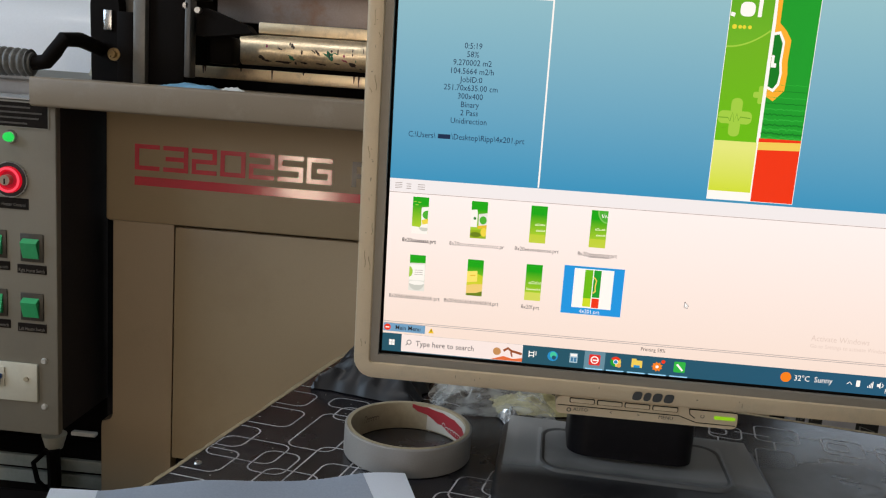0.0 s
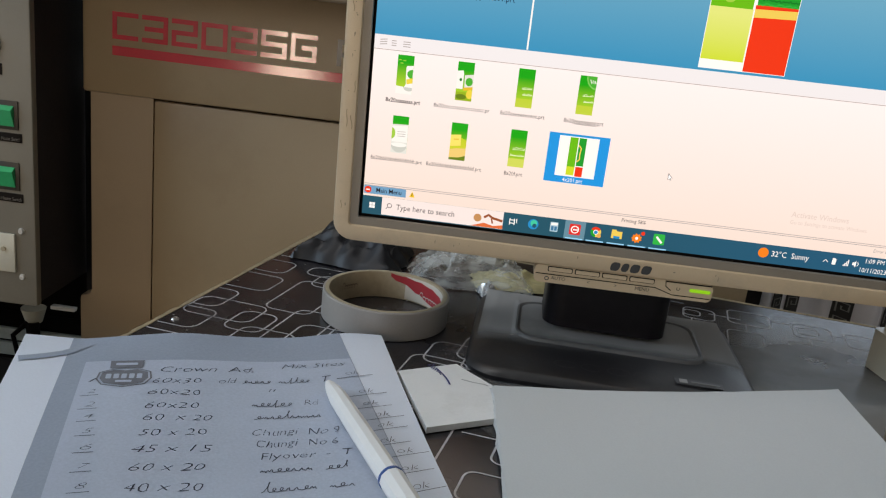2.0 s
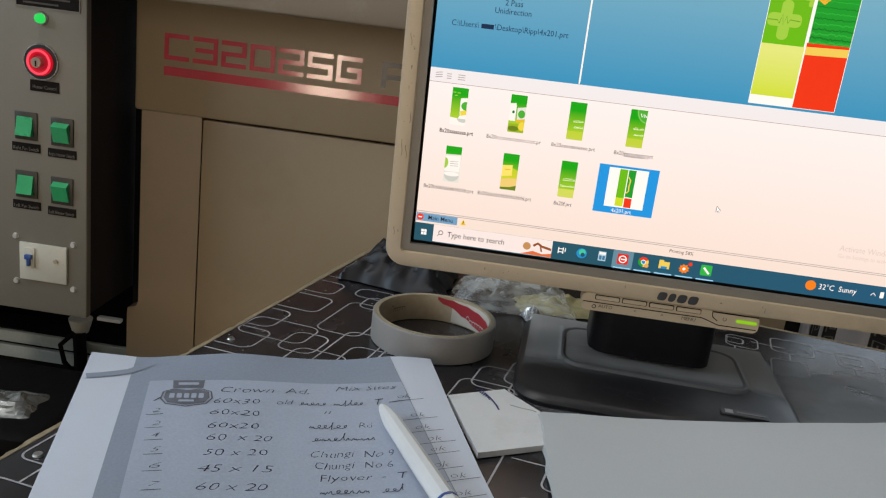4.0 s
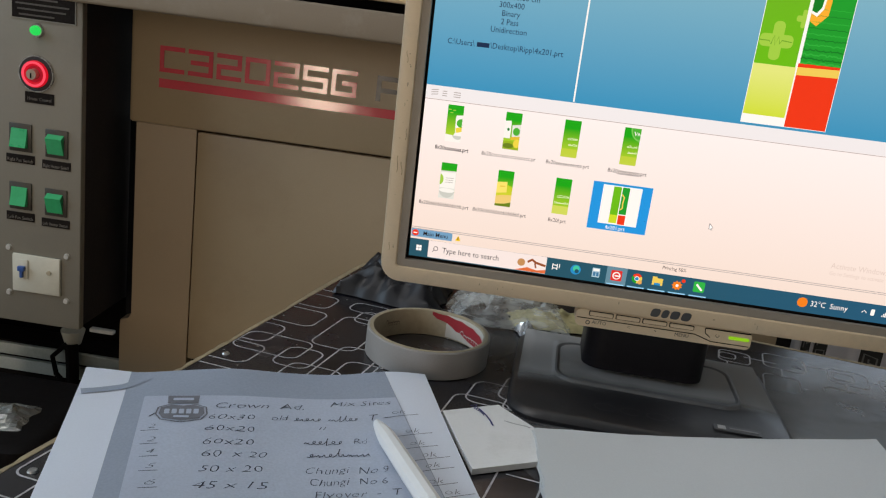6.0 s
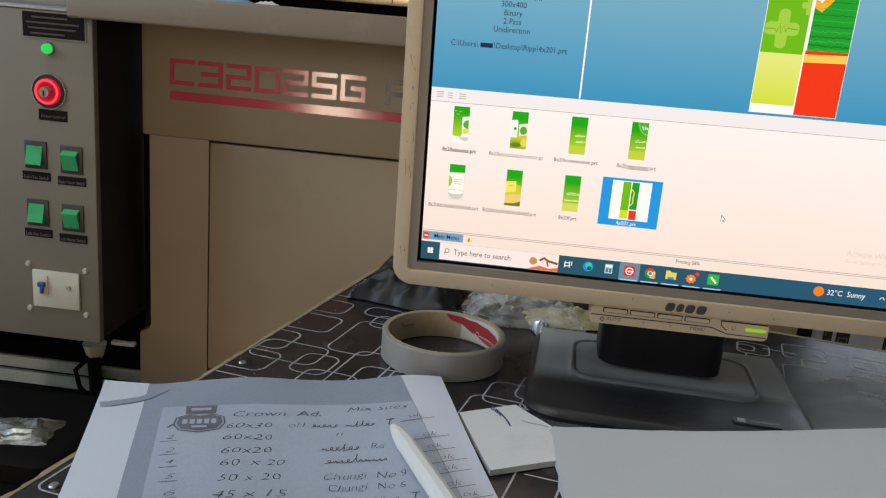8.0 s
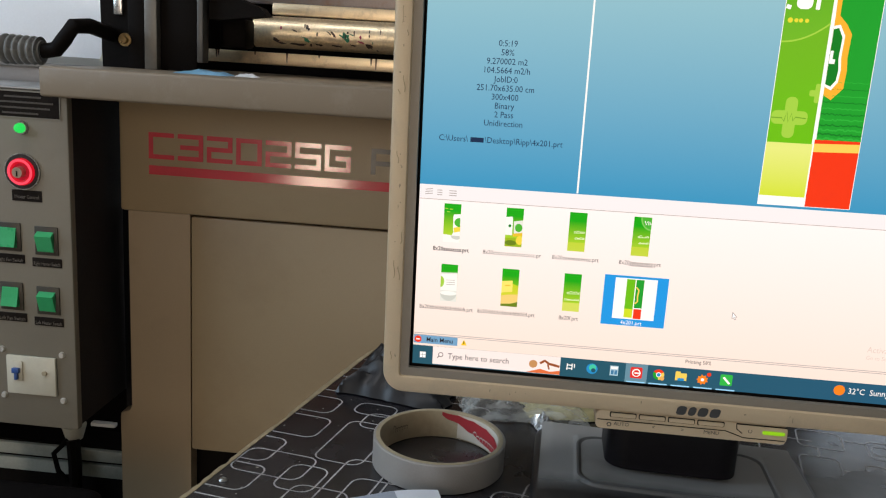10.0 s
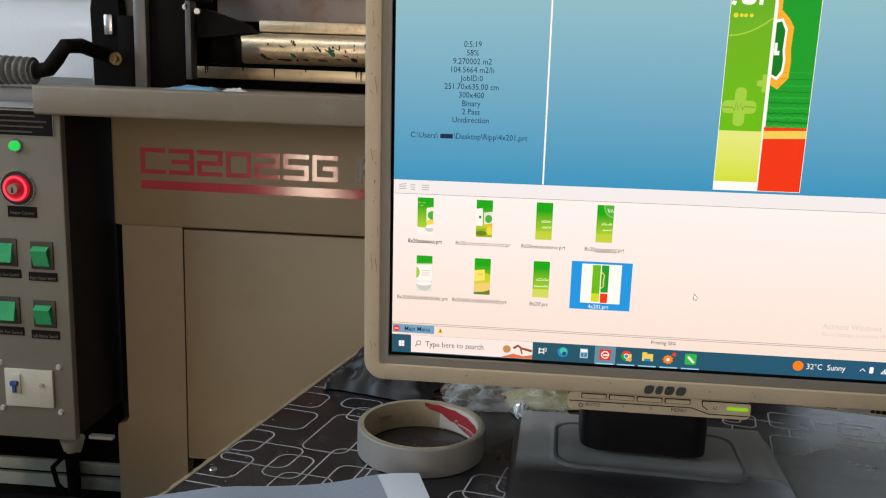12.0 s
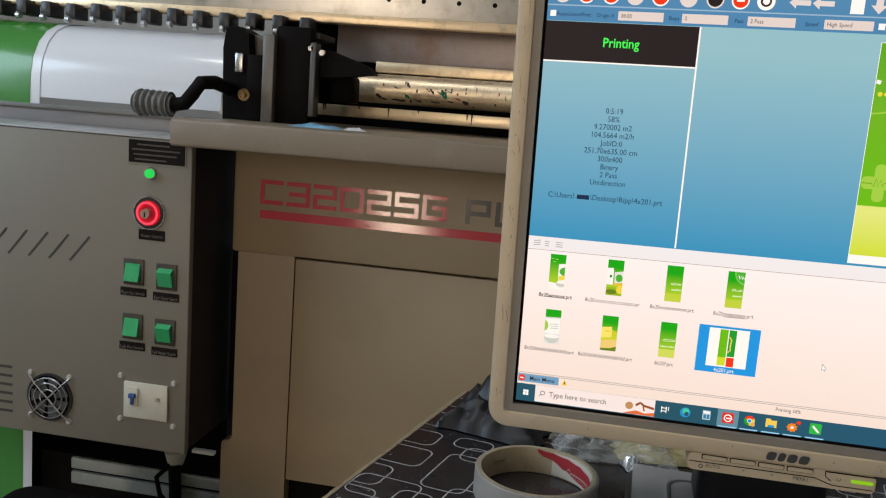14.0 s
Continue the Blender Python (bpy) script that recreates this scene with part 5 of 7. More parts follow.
# the picture that is being printed
pane("picture_edge", 0.1955, 0.2465, 0.1160, 0.2475, WHITE, D2)
pane("picture_left", 0.1958, 0.2203, 0.1518, 0.2472, GRN, D3)
pane("picture_foot", 0.1958, 0.2208, 0.1214, 0.1518, LIME, D3)
pane("picture_right", 0.2223, 0.2461, 0.1545, 0.2472, GRN2, D3)
pane("red_field", 0.2216, 0.2461, 0.1163, 0.1545, REDL, D3)
shape("yellow_bar", [(0.2216, 0.1475), (0.2461, 0.1483), (0.2461, 0.1530), (0.2216, 0.1522)], YEL, D4)
rg_ = random.Random(4)
for k in range(11):
    v = 0.1553 + k * 0.0023 + 0.00008 * k * k
    line("grass_streak", [(0.2223 + 0.0238 * j / 30, v + rg_.uniform(-1, 1) * max(0.0007 - 0.00005 * k, 0.00015)) for j in range(31)], max(0.0009 - 0.00006 * k, 0.0003), GRN3 if k % 2 else lit("lit_grass_light", lin(40, 176, 60)), D4)
line("arc", [(0.1958 + 0.0245 * j / 16, 0.2066 + 0.0105 * (j / 16) ** 2.0) for j in range(17)], 0.0009, PALEG, D4)
shape("round_field", [(0.1958, 0.2070)] + [(0.1958 + 0.0245 * j / 16, 0.2070 + 0.0105 * (j / 16) ** 2.0) for j in range(1, 17)] + [(0.2203, 0.2472), (0.1958, 0.2472)], lit("lit_leaf2", lin(112, 182, 40), 1.0, lin(86, 166, 34), 1.04, 1.09), D3 + 0.00006)
for a, b, w, h in ((0.2040, 0.2395, 0.0018, 0.0066), (0.2040, 0.2395, 0.0066, 0.0018)):
    pane("white_plus", a - w / 2, a + w / 2, b - h / 2, b + h / 2, WHITE, D4 + (0.00004 if w > h else 0))
bm = bmn()
bm.faces.new([bm.verts.new(scr_at(a, b, D4)) for a, b in rounded(0.2012, 0.2096, 0.2240, 0.2322, 0.003, 5)])
stroke(bm, [(0.2124, 0.2240), (0.2126, 0.2368)], 0.0022, scr_at, D4)
stroke(bm, [(0.1961, 0.2252), (0.1985, 0.2246)], 0.0022, scr_at, D4)
part("white_mark", bm, WHITE, screen, smooth=False)
bm = bmn()
for k, u in enumerate((0.1990, 0.2022, 0.2046, 0.2078)):
    bm.faces.new([bm.verts.new(scr_at(a, b, D4)) for a, b in disc(u, 0.2180, 0.0011 if k else 0.0014, 12)])
part("yellow_mark", bm, lit("lit_gold", lin(230, 215, 60)), screen, smooth=False)
shape("pale_cross", rounded(0.2030, 0.2096, 0.1545, 0.1772, 0.0028, 4), PALEG, D4)
shape("pale_cross", rounded(0.1962, 0.2158, 0.1620, 0.1696, 0.0028, 4), PALEG, D4 + 0.00004)
line("pulse_line", [(0.1962, 0.1655), (0.2020, 0.1655), (0.2032, 0.1635), (0.2044, 0.1690), (0.2056, 0.1632), (0.2070, 0.1682), (0.2082, 0.1640), (0.2092, 0.1662), (0.2150, 0.1657)], 0.0006, lit("lit_olive", lin(110, 165, 45)), D5)
shape("pale_cross", rounded(0.2177, 0.2203, 0.1745, 0.1850, 0.001, 3), PALEG, D4)
shape("pale_cross", rounded(0.2148, 0.2203, 0.1780, 0.1815, 0.001, 3), PALEG, D4 + 0.00004)
AMBER = lit("lit_amber", lin(250, 176, 50))
shape("amber_band", [(0.2214, 0.2472), (0.2244, 0.2472), (0.2246, 0.2215), (0.2290, 0.2170), (0.2322, 0.2120), (0.2318, 0.1995), (0.2326, 0.1930), (0.2322, 0.1830), (0.2265, 0.1765), (0.2223, 0.1790), (0.2223, 0.2200)], AMBER, D4)
shape("badge", [(0.2223, 0.2160), (0.2256, 0.2168), (0.2288, 0.2110), (0.2285, 0.1990), (0.2294, 0.1930), (0.2288, 0.1862), (0.2258, 0.1818), (0.2223, 0.1835)], WHITE, D4 + 0.00005)
shape("badge", [(0.2223, 0.2143), (0.2250, 0.2150), (0.2275, 0.2100), (0.2271, 0.1990), (0.2280, 0.1930), (0.2275, 0.1872), (0.2252, 0.1838), (0.2223, 0.1850)], GRN3, D5)
shape("badge", [(0.2224, 0.1960), (0.2254, 0.1960), (0.2254, 0.1985), (0.2240, 0.1985), (0.2240, 0.2030), (0.2224, 0.2030)], WHITE, D5 + 0.0001)

# lower half: list of files, task row
pane("list_bar", 0, SW, 0.1062, 0.1143, lit("bar_white", lin(240, 236, 238)))
line("list_edge", [(0, 0.1058), (SW, 0.1058)], 0.0004, GREYL)
for k in range(3):
    u = 0.0035 + 0.0072 * k
    for j in range(3):
        line("bar_icon", [(u, 0.1086 + 0.0014 * j), (u + (0.0045 if k != 1 else 0.0030), 0.1086 + 0.0014 * j + (0.0006 if k == 0 else 0))], 0.0005, GREYL)
TH = [("8x20aaaaaaaa.prt", 0), ("8x20cccccccccccccccccc.pr", 1), ("8x20eeeeeeeeeee.prt", 2), ("8x20gggggggggg.prt", 3), ("8x20bbbbbbbbbbbbbb.prt", 4), ("8x20ddddddddddddddd.prt", 5), ("8x20f.prt", 6), ("4x201.prt", 7)]
TG = lit("thumb_green", lin(196, 222, 52), 1.0, lin(4, 166, 16), 0.914, 0.934)
TG2 = lit("thumb_green_low", lin(196, 222, 52), 1.0, lin(4, 166, 16), 0.876, 0.897)
for s, k in TH:
    col, row = k % 4, k // 4
    u, v = 0.0154 + 0.0374 * col, 0.1036 - row * 0.0376
    w, h = 0.0102, 0.0236
    if k == 7:
        pane("selection", 0.1140, 0.1517, 0.0362, 0.0674, SELB, D1)
        pane("picture_paper", 0.1205, 0.1452, 0.0405, 0.0660, WHITE, D2)
        pane("small_picture", 0.1272, 0.1322, 0.0470, 0.0655, GRN, D3)
        pane("small_picture", 0.1272, 0.1322, 0.0415, 0.0470, LIME, D3)
        pane("small_picture", 0.1328, 0.1374, 0.0478, 0.0655, GRN2, D3)
        pane("small_picture", 0.1328, 0.1374, 0.0410, 0.0472, REDL, D3)
        line("small_badge", [(0.1330, 0.0610), (0.1347, 0.0590), (0.1342, 0.0550), (0.1345, 0.0520), (0.1330, 0.0505)], 0.0008, YEL, D4)
        words(s, 0.1320, 0.0382, 0.0036, WHITE, D3)
        continue
    pane("small_picture", u, u + w, v - h, v, TG2 if row else TG, D1)
    MINT, SNOW, FOG = lit("lit_mint", lin(226, 242, 190)), lit("lit_snow", lin(248, 246, 240)), lit("lit_fog", lin(228, 228, 220))

    def at(*pts):
        return [(u + w * a, v - h * b) for a, b in pts]

    def bow(a, b, ra, rb, a0, a1):
        return at(*[(min(1, max(0, a + ra * math.cos(radians(a0 + (a1 - a0) * q / 12)))), b - rb * math.sin(radians(a0 + (a1 - a0) * q / 12))) for q in range(13)])

    if k in (2, 3, 6):
        pane("small_picture", u, u + w, v - h, v - h * 0.77, lit("lit_straw_green", lin(208, 218, 92), 1.0, lin(190, 210, 60), 0.9, 0.92), D2)
        rows = ((0.30, 0.92, 0.50, 0.0014), (0.38, 0.95, 0.66, 0.0011)) if k != 6 else ((0.20, 0.95, 0.50, 0.0018), (0.08, 0.95, 0.68, 0.0012))
        for a0, a1, b0, amp in rows:
            ru = random.Random(k * 7 + int(b0 * 100))
            n = 15
            line("small_line", [(u + w * (a0 + (a1 - a0) * q / n), v - h * b0 + amp * ru.uniform(-0.5, 0.5)) for q in range(n + 1)], 0.0004, MINT, D2)
            line("small_line", [(u + w * a0, v - h * b0 - amp * 0.45), (u + w * a1, v - h * b0 - amp * 0.25)], 0.00035, MINT, D3)
    if k == 3:
        shape("small_badge", at(*[(1 - 0.62 * math.cos(radians(q * 9)), 0.34 * math.sin(radians(q * 9))) for q in range(11)], (1, 0)), lit("lit_ring_green", lin(120, 200, 90)), D2)
        shape("small_badge", at(*[(1 - 0.54 * math.cos(radians(q * 9)), 0.30 * math.sin(radians(q * 9))) for q in range(11)], (1, 0)), lit("lit_badge_green", lin(70, 176, 50)), D3)
        line("small_line", at((0.62, 0.09), (0.70, 0.19), (0.78, 0.09), (0.84, 0.19), (0.88, 0.11), (0.96, 0.18)), 0.0006, WHITE, D4)
    if k == 0:
        for a, b in ((0.14, 0.13), (0.42, 0.14), (0.26, 0.21)):
            line("small_line", at((a - 0.09, b), (a + 0.09, b)), 0.0006, PALEG, D2)
        shape("small_pack", at((0, 0.80), (0.5, 0.82), (0.62, 0.72), (1, 0.70), (1, 1), (0, 1)), SNOW, D2)
        shape("small_pack", at((0.56, 0.32), (0.60, 0.27), (1, 0.25), (1, 0.70), (0.62, 0.74), (0.58, 0.66)), SNOW, D3)
        shape("small_badge", bow(0.98, 0.47, 0.34, 0.12, 90, 270), lit("lit_badge_green", lin(70, 176, 50)), D4)
        shape("small_fruit", at((0.60, 0.62), (1, 0.56), (1, 0.70), (0.66, 0.74)), lit("lit_sun", lin(238, 214, 70)), D4)
        shape("small_bowl", bow(0.80, 0.82, 0.34, 0.10, 180, 360), lit("lit_silver", lin(204, 206, 198)), D4)
    if k == 1:
        shape("small_pack", at((0, 0.24), (0.36, 0.22), (0.40, 0.30), (0.40, 0.70), (0, 0.70)), SNOW, D2)
        shape("small_pack", at((0.46, 0.34), (1, 0.30), (1, 0.62), (0.50, 0.66)), FOG, D2)
        shape("small_badge", bow(0.76, 0.50, 0.22, 0.11, 0, 345), lit("lit_badge_green", lin(70, 176, 50)), D3)
        shape("small_badge", bow(0.24, 0.46, 0.08, 0.04, 0, 345), GRN3, D3)
        shape("small_picture", at((0, 0.78), (1, 0.76), (1, 1), (0, 1)), lit("lit_olive_field", lin(150, 180, 30)), D2)
        shape("small_fruit", bow(0.86, 0.82, 0.22, 0.12, 0, 345), lit("lit_sun", lin(238, 214, 70)), D4)
        shape("small_bowl", bow(0.34, 0.90, 0.34, 0.07, 0, 345), lit("lit_moss", lin(104, 130, 24)), D3)
        shape("small_fruit", at((0.42, 0.66), (1, 0.62), (1, 0.70), (0.46, 0.74)), lit("lit_honey", lin(230, 190, 50)), D3)
    if k == 4:
        shape("small_picture", at((0, 0.23), (1, 0.21), (1, 1), (0, 1)), FOG, D2)
        shape("small_pack", at((0.02, 0.27), (0.98, 0.25), (0.98, 0.70), (0.02, 0.70)), SNOW, D3)
        shape("small_badge", bow(0.0, 0.47, 0.22, 0.15, -90, 90), PALEG, D4)
        for q in range(3):
            line("small_line", at((0.34, 0.42 + 0.06 * q), (0.86, 0.41 + 0.06 * q)), 0.0003, GREYL, D4)
        shape("small_bowl", bow(0.5, 0.76, 0.5, 0.22, 180, 360), lit("lit_silver", lin(204, 206, 198)), D4)
        shape("small_bowl", bow(0.5, 0.77, 0.5, 0.06, 0, 345), SNOW, D5)
    if k == 5:
        shape("small_picture", at((0, 0.40), (0.5, 0.36), (1, 0.44), (1, 1), (0, 1)), lit("lit_wheat", lin(226, 214, 60), 1.0, lin(190, 206, 40), 0.878, 0.892), D2)
        shape("small_pack", at((0, 0.33), (0.64, 0.30), (0.66, 0.60), (0, 0.64)), lit("lit_butter", lin(248, 228, 110)), D3)
        line("small_line", at((0.2, 0.44), (0.52, 0.43)), 0.0006, lit("lit_honey", lin(230, 190, 50)), D4)
        shape("small_bowl", at((0, 0.72), (0.4, 0.68), (1, 0.66), (1, 0.86), (0.6, 0.92), (0, 0.94)), lit("lit_straw", lin(240, 206, 120)), D4)
        shape("small_picture", at((0, 0.94), (0.6, 0.92), (1, 0.86), (1, 1), (0, 1)), lit("lit_moss", lin(104, 130, 24)), D4)
    words(s, (0.0205, 0.0575, 0.0955, 0.1335)[col] - (0.001 if row else 0), v - h - 0.0046, 0.0037, BLACKT if k == 0 else DARKT, D1, thick=0.00006 if k == 0 else 0.0, wide=0.86)
line("list_edge", [(0, 0.0205), (SW, 0.0205)], 0.0004, GREYL)
line("list_edge", [(0, 0.0194), (SW, 0.0194)], 0.0004, GREYL)
pane("menu_button", 0.0003, 0.0278, 0.0137, 0.0191, lit("menu_blue", lin(112, 160, 196)), D1)
shape("menu_icon", disc(0.0030, 0.0164, 0.0022), REDL, D2)
pane("menu_icon", 0.0018, 0.0042, 0.0160, 0.0168, WHITE, D3)
words("Main Menu", 0.0166, 0.0164, 0.0042, BLACKT, D2, thick=0.00003)
shape("warning_icon", [(0.0300, 0.0145), (0.0336, 0.0145), (0.0318, 0.0182)], lit("lit_warn", lin(250, 205, 20)), D1)
line("warning_mark", [(0.0318, 0.0152), (0.0318, 0.0172)], 0.0006, BLACKT, D2)
words("Printing 58%", 0.1746, 0.0165, 0.0034, DARKT, D1)
words("Activate Windows", 0.2700, 0.0335, 0.0052, lit("lit_faint", lin(226, 206, 196)), D1, "LEFT")
words("Go to Settings to activate Windows", 0.2700, 0.0285, 0.0036, lit("lit_faint", lin(226, 206, 196)), D1, "LEFT")
words("Error List", 0.3300, 0.0165, 0.0032, GREYL, D1)
pane("taskbar", 0, SW, 0.0, 0.0123, TASK, D1)
for a, b in ((0, 0), (1, 0), (0, 1), (1, 1)):
    pane("start_icon", 0.0046 + a * 0.0019, 0.0063 + a * 0.0019, 0.0043 + b * 0.0020, 0.0061 + b * 0.0020, WHITE, D2)
pane("search_field", 0.0127, 0.0922, 0.0006, 0.0123, lit("search_white", lin(246, 232, 228)), D2)
words("Type here to search", 0.0222, 0.0066, 0.0052, DARKT, D3, "LEFT")
c = disc(0.0178, 0.0072, 0.0014, 14)
line("search_icon", c + c[:1], 0.0004, DARKT, D3)
line("search_icon", [(0.0168, 0.0062), (0.0156, 0.0048)], 0.0004, DARKT, D3)
shape("search_art", [(0.0715, 0.0008), (0.0922, 0.0008), (0.0922, 0.0034), (0.0860, 0.0022), (0.0800, 0.0036)], lit("lit_coral", lin(226, 110, 60)), D3)
shape("search_art", disc(0.0756, 0.0065, 0.0026, 14), lit("lit_fawn", lin(196, 142, 88)), D3)
line("search_art", [(0.0798, 0.0072), (0.0826, 0.0092), (0.0852, 0.0074), (0.0884, 0.0068), (0.0918, 0.0060)], 0.0016, BROWN, D3)
line("search_art", [(0.0846, 0.0070), (0.0856, 0.0038)], 0.0010, BROWN, D4)
U0, DU = 0.0983, 0.01343
bm = bmn()
stroke(bm, [(U0 - 0.0018, 0.0045), (U0 - 0.0018, 0.0088)], 0.0006, scr_at, D2)
stroke(bm, [(U0 + 0.0012, 0.0045), (U0 + 0.0012, 0.0088)], 0.0006, scr_at, D2)
stroke(bm, [(U0 - 0.0018, 0.0057), (U0 + 0.0012, 0.0057)], 0.0006, scr_at, D3)
stroke(bm, [(U0 - 0.0018, 0.0078), (U0 + 0.0012, 0.0078)], 0.0006, scr_at, D3)
stroke(bm, [(U0 + 0.0026, 0.0060), (U0 + 0.0026, 0.0088)], 0.0005, scr_at, D2)
part("task_icon", bm, WHITE, screen, smooth=False)
shape("task_icon", disc(U0 + DU, 0.0066, 0.0034), lit("lit_azure", lin(30, 140, 200)), D2)
shape("task_icon", disc(U0 + DU + 0.0003, 0.0074, 0.0022, 14), lit("lit_teal", lin(60, 200, 160)), D3)
shape("task_icon", disc(U0 + DU + 0.0008, 0.0058, 0.0014, 14), TASK, D4)
pane("task_icon", U0 + 2 * DU - 0.0025, U0 + 2 * DU + 0.0025, 0.0034, 0.0098, lit("lit_slate", lin(170, 200, 214)), D2)
pane("task_icon", U0 + 2 * DU - 0.0020, U0 + 2 * DU + 0.0020, 0.0078, 0.0093, WHITE, D3)
for j in range(2):
    pane("task_icon", U0 + 2 * DU - 0.0018 + 0.0021 * j, U0 + 2 * DU - 0.0002 + 0.0021 * j, 0.0042, 0.0070, lit("lit_deepblue", lin(60, 120, 160)), D3)
pane("task_active", U0 + 3 * DU - 0.0066, U0 + 3 * DU + 0.0066, 0.0, 0.0123, lit("task_active", lin(100, 140, 158)), D2)
shape("task_icon", rounded(U0 + 3 * DU - 0.0036, U0 + 3 * DU + 0.0036, 0.0030, 0.0102, 0.0008, 3), lit("lit_signal", lin(224, 48, 40)), D3)
shape("task_icon", disc(U0 + 3 * DU, 0.0066, 0.0026), WHITE, D4)
shape("task_icon", disc(U0 + 3 * DU, 0.0066, 0.0019), lit("lit_signal", lin(224, 48, 40)), D5)
pane("task_icon", U0 + 3 * DU - 0.0012, U0 + 3 * DU + 0.0026, 0.0061, 0.0070, WHITE, D5 + 0.0001)
for a0, a1, c in ((30, 150, REDL), (150, 270, GRN2), (270, 390, YEL)):
    shape("task_icon", [(U0 + 4 * DU, 0.0066)] + disc(U0 + 4 * DU, 0.0066, 0.0034, 10, a0, a1), c, D2)
shape("task_icon", disc(U0 + 4 * DU, 0.0066, 0.0016), WHITE, D3)
shape("task_icon", disc(U0 + 4 * DU, 0.0066, 0.0012), lit("lit_azure", lin(30, 140, 200)), D4)
shape("task_icon", disc(U0 + 4 * DU + 0.0022, 0.0044, 0.0014, 12), lit("lit_peach", lin(230, 170, 90)), D4)
pane("task_icon", U0 + 5 * DU - 0.0034, U0 + 5 * DU + 0.0034, 0.0040, 0.0088, YEL, D2)
pane("task_icon", U0 + 5 * DU - 0.0034, U0 + 5 * DU - 0.0004, 0.0088, 0.0098, YEL, D2)
pane("task_icon", U0 + 5 * DU - 0.0020, U0 + 5 * DU + 0.0020, 0.0040, 0.0056, lit("lit_azure", lin(30, 140, 200)), D3)
pts = [(U0 + 6 * DU + (0.0036 if k % 2 else 0.0026) * math.cos(2 * math.pi * k / 18) - 0.0006, 0.0058 + (0.0034 if k % 2 else 0.0024) * math.sin(2 * math.pi * k / 18)) for k in range(18)]
shape("task_icon", pts, ORANGE, D2)
shape("task_icon", disc(U0 + 6 * DU - 0.0006, 0.0058, 0.0010, 12), WHITE, D3)
shape("task_icon", disc(U0 + 6 * DU + 0.0030, 0.0094, 0.0013, 12), REDL, D2)
shape("task_icon", rounded(U0 + 7 * DU - 0.0036, U0 + 7 * DU + 0.0036, 0.0032, 0.0104, 0.0008, 3), lit("lit_grass", lin(40, 180, 70)), D2)
line("task_icon", [(U0 + 7 * DU - 0.0018, 0.0086), (U0 + 7 * DU + 0.0020, 0.0046)], 0.0013, WHITE, D3)
for k in (3, 4, 5, 6, 7):
    pane("task_mark", U0 + k * DU - 0.0056, U0 + k * DU + 0.0056, 0.0001, 0.0009, lit("lit_sky", lin(150, 210, 245)), D3)
shape("weather_icon", disc(0.2583, 0.0068, 0.0033), ORANGE, D2)
words("32\u00b0C  Sunny", 0.2632, 0.0066, 0.0052, WHITE, D2, "LEFT")
line("tray_icon", [(0.2957, 0.0058), (0.2972, 0.0074), (0.2987, 0.0058)], 0.0005, WHITE, D2)
shape("tray_icon", rounded(0.3012, 0.3036, 0.0046, 0.0088, 0.0006, 3), WHITE, D2)
for j in range(4):
    pane("tray_icon", 0.3082 + 0.0009 * j, 0.3088 + 0.0009 * j, 0.0046, 0.0056 + 0.0011 * j, WHITE, D2)
shape("tray_icon", [(0.3138, 0.0058), (0.3148, 0.0058), (0.3160, 0.0046), (0.3160, 0.0088), (0.3148, 0.0076), (0.3138, 0.0076)], WHITE, D2)
line("tray_icon", [(0.3168, 0.0054), (0.3176, 0.0067), (0.3168, 0.0080)], 0.0005, WHITE, D2)
words("1:09 PM", 0.3270, 0.0094, 0.0042, WHITE, D2)
words("10/11/2023", 0.3270, 0.0032, 0.0042, WHITE, D2)
c = [(0.3362, 0.0046), (0.3398, 0.0046), (0.3398, 0.0084), (0.3362, 0.0084)]
line("tray_icon", c + c[:1], 0.0005, WHITE, D2)
shape("pointer", [(0.1905, 0.0500), (0.1905, 0.0460), (0.1914, 0.0468), (0.1920, 0.0456), (0.1926, 0.0459), (0.1920, 0.0471), (0.1932, 0.0472)], lit("lit_pointer", lin(255, 255, 255)), D2)
c = [(0.1905, 0.0500), (0.1905, 0.0460), (0.1914, 0.0468), (0.1920, 0.0456), (0.1926, 0.0459), (0.1920, 0.0471), (0.1932, 0.0472), (0.1905, 0.0500)]
line("pointer", c, 0.0003, DARKT, D3)

# ---- things on the desk ----
TC = Vector((-0.0462, 0.5580))
TR, TI, TZ = 0.0455, 0.0408, 0.0202
tape = thing("tape_roll", (TC.x, TC.y, 0.75), "roll of grey cloth tape on a cardboard core", "tape roll")


def revolve(prof, n=64):
    bm = bmn()
    rings = [[bm.verts.new((TC.x + r * math.cos(2 * math.pi * k / n), TC.y + r * math.sin(2 * math.pi * k / n), 0.7504 + z)) for k in range(n)] for r, z in prof]
    for a, b in zip(rings, rings[1:] + rings[:1]):
        for k in range(n):
            bm.faces.new((a[k], a[(k + 1) % n], b[(k + 1) % n], b[k]))
    return bm


part("tape", revolve([(TR, 0.0004), (TR, TZ - 0.0006), (TR - 0.0006, TZ), (TI + 0.0031, TZ), (TI + 0.0031, 0), (TR - 0.0004, 0)]), TAPE, tape, "silver-grey tape")
core = part("core", revolve([(TI + 0.003, 0), (TI + 0.003, TZ + 0.0003), (TI + 0.0004, TZ + 0.0002), (TI, TZ - 0.0005), (TI, 0)]), CARD, tape, "pale cardboard core")


def inner(a, b, d):
    r = TI - 0.0003 - d
    return (TC.x + r * math.cos(a), TC.y + r * math.sin(a), 0.7504 + b)


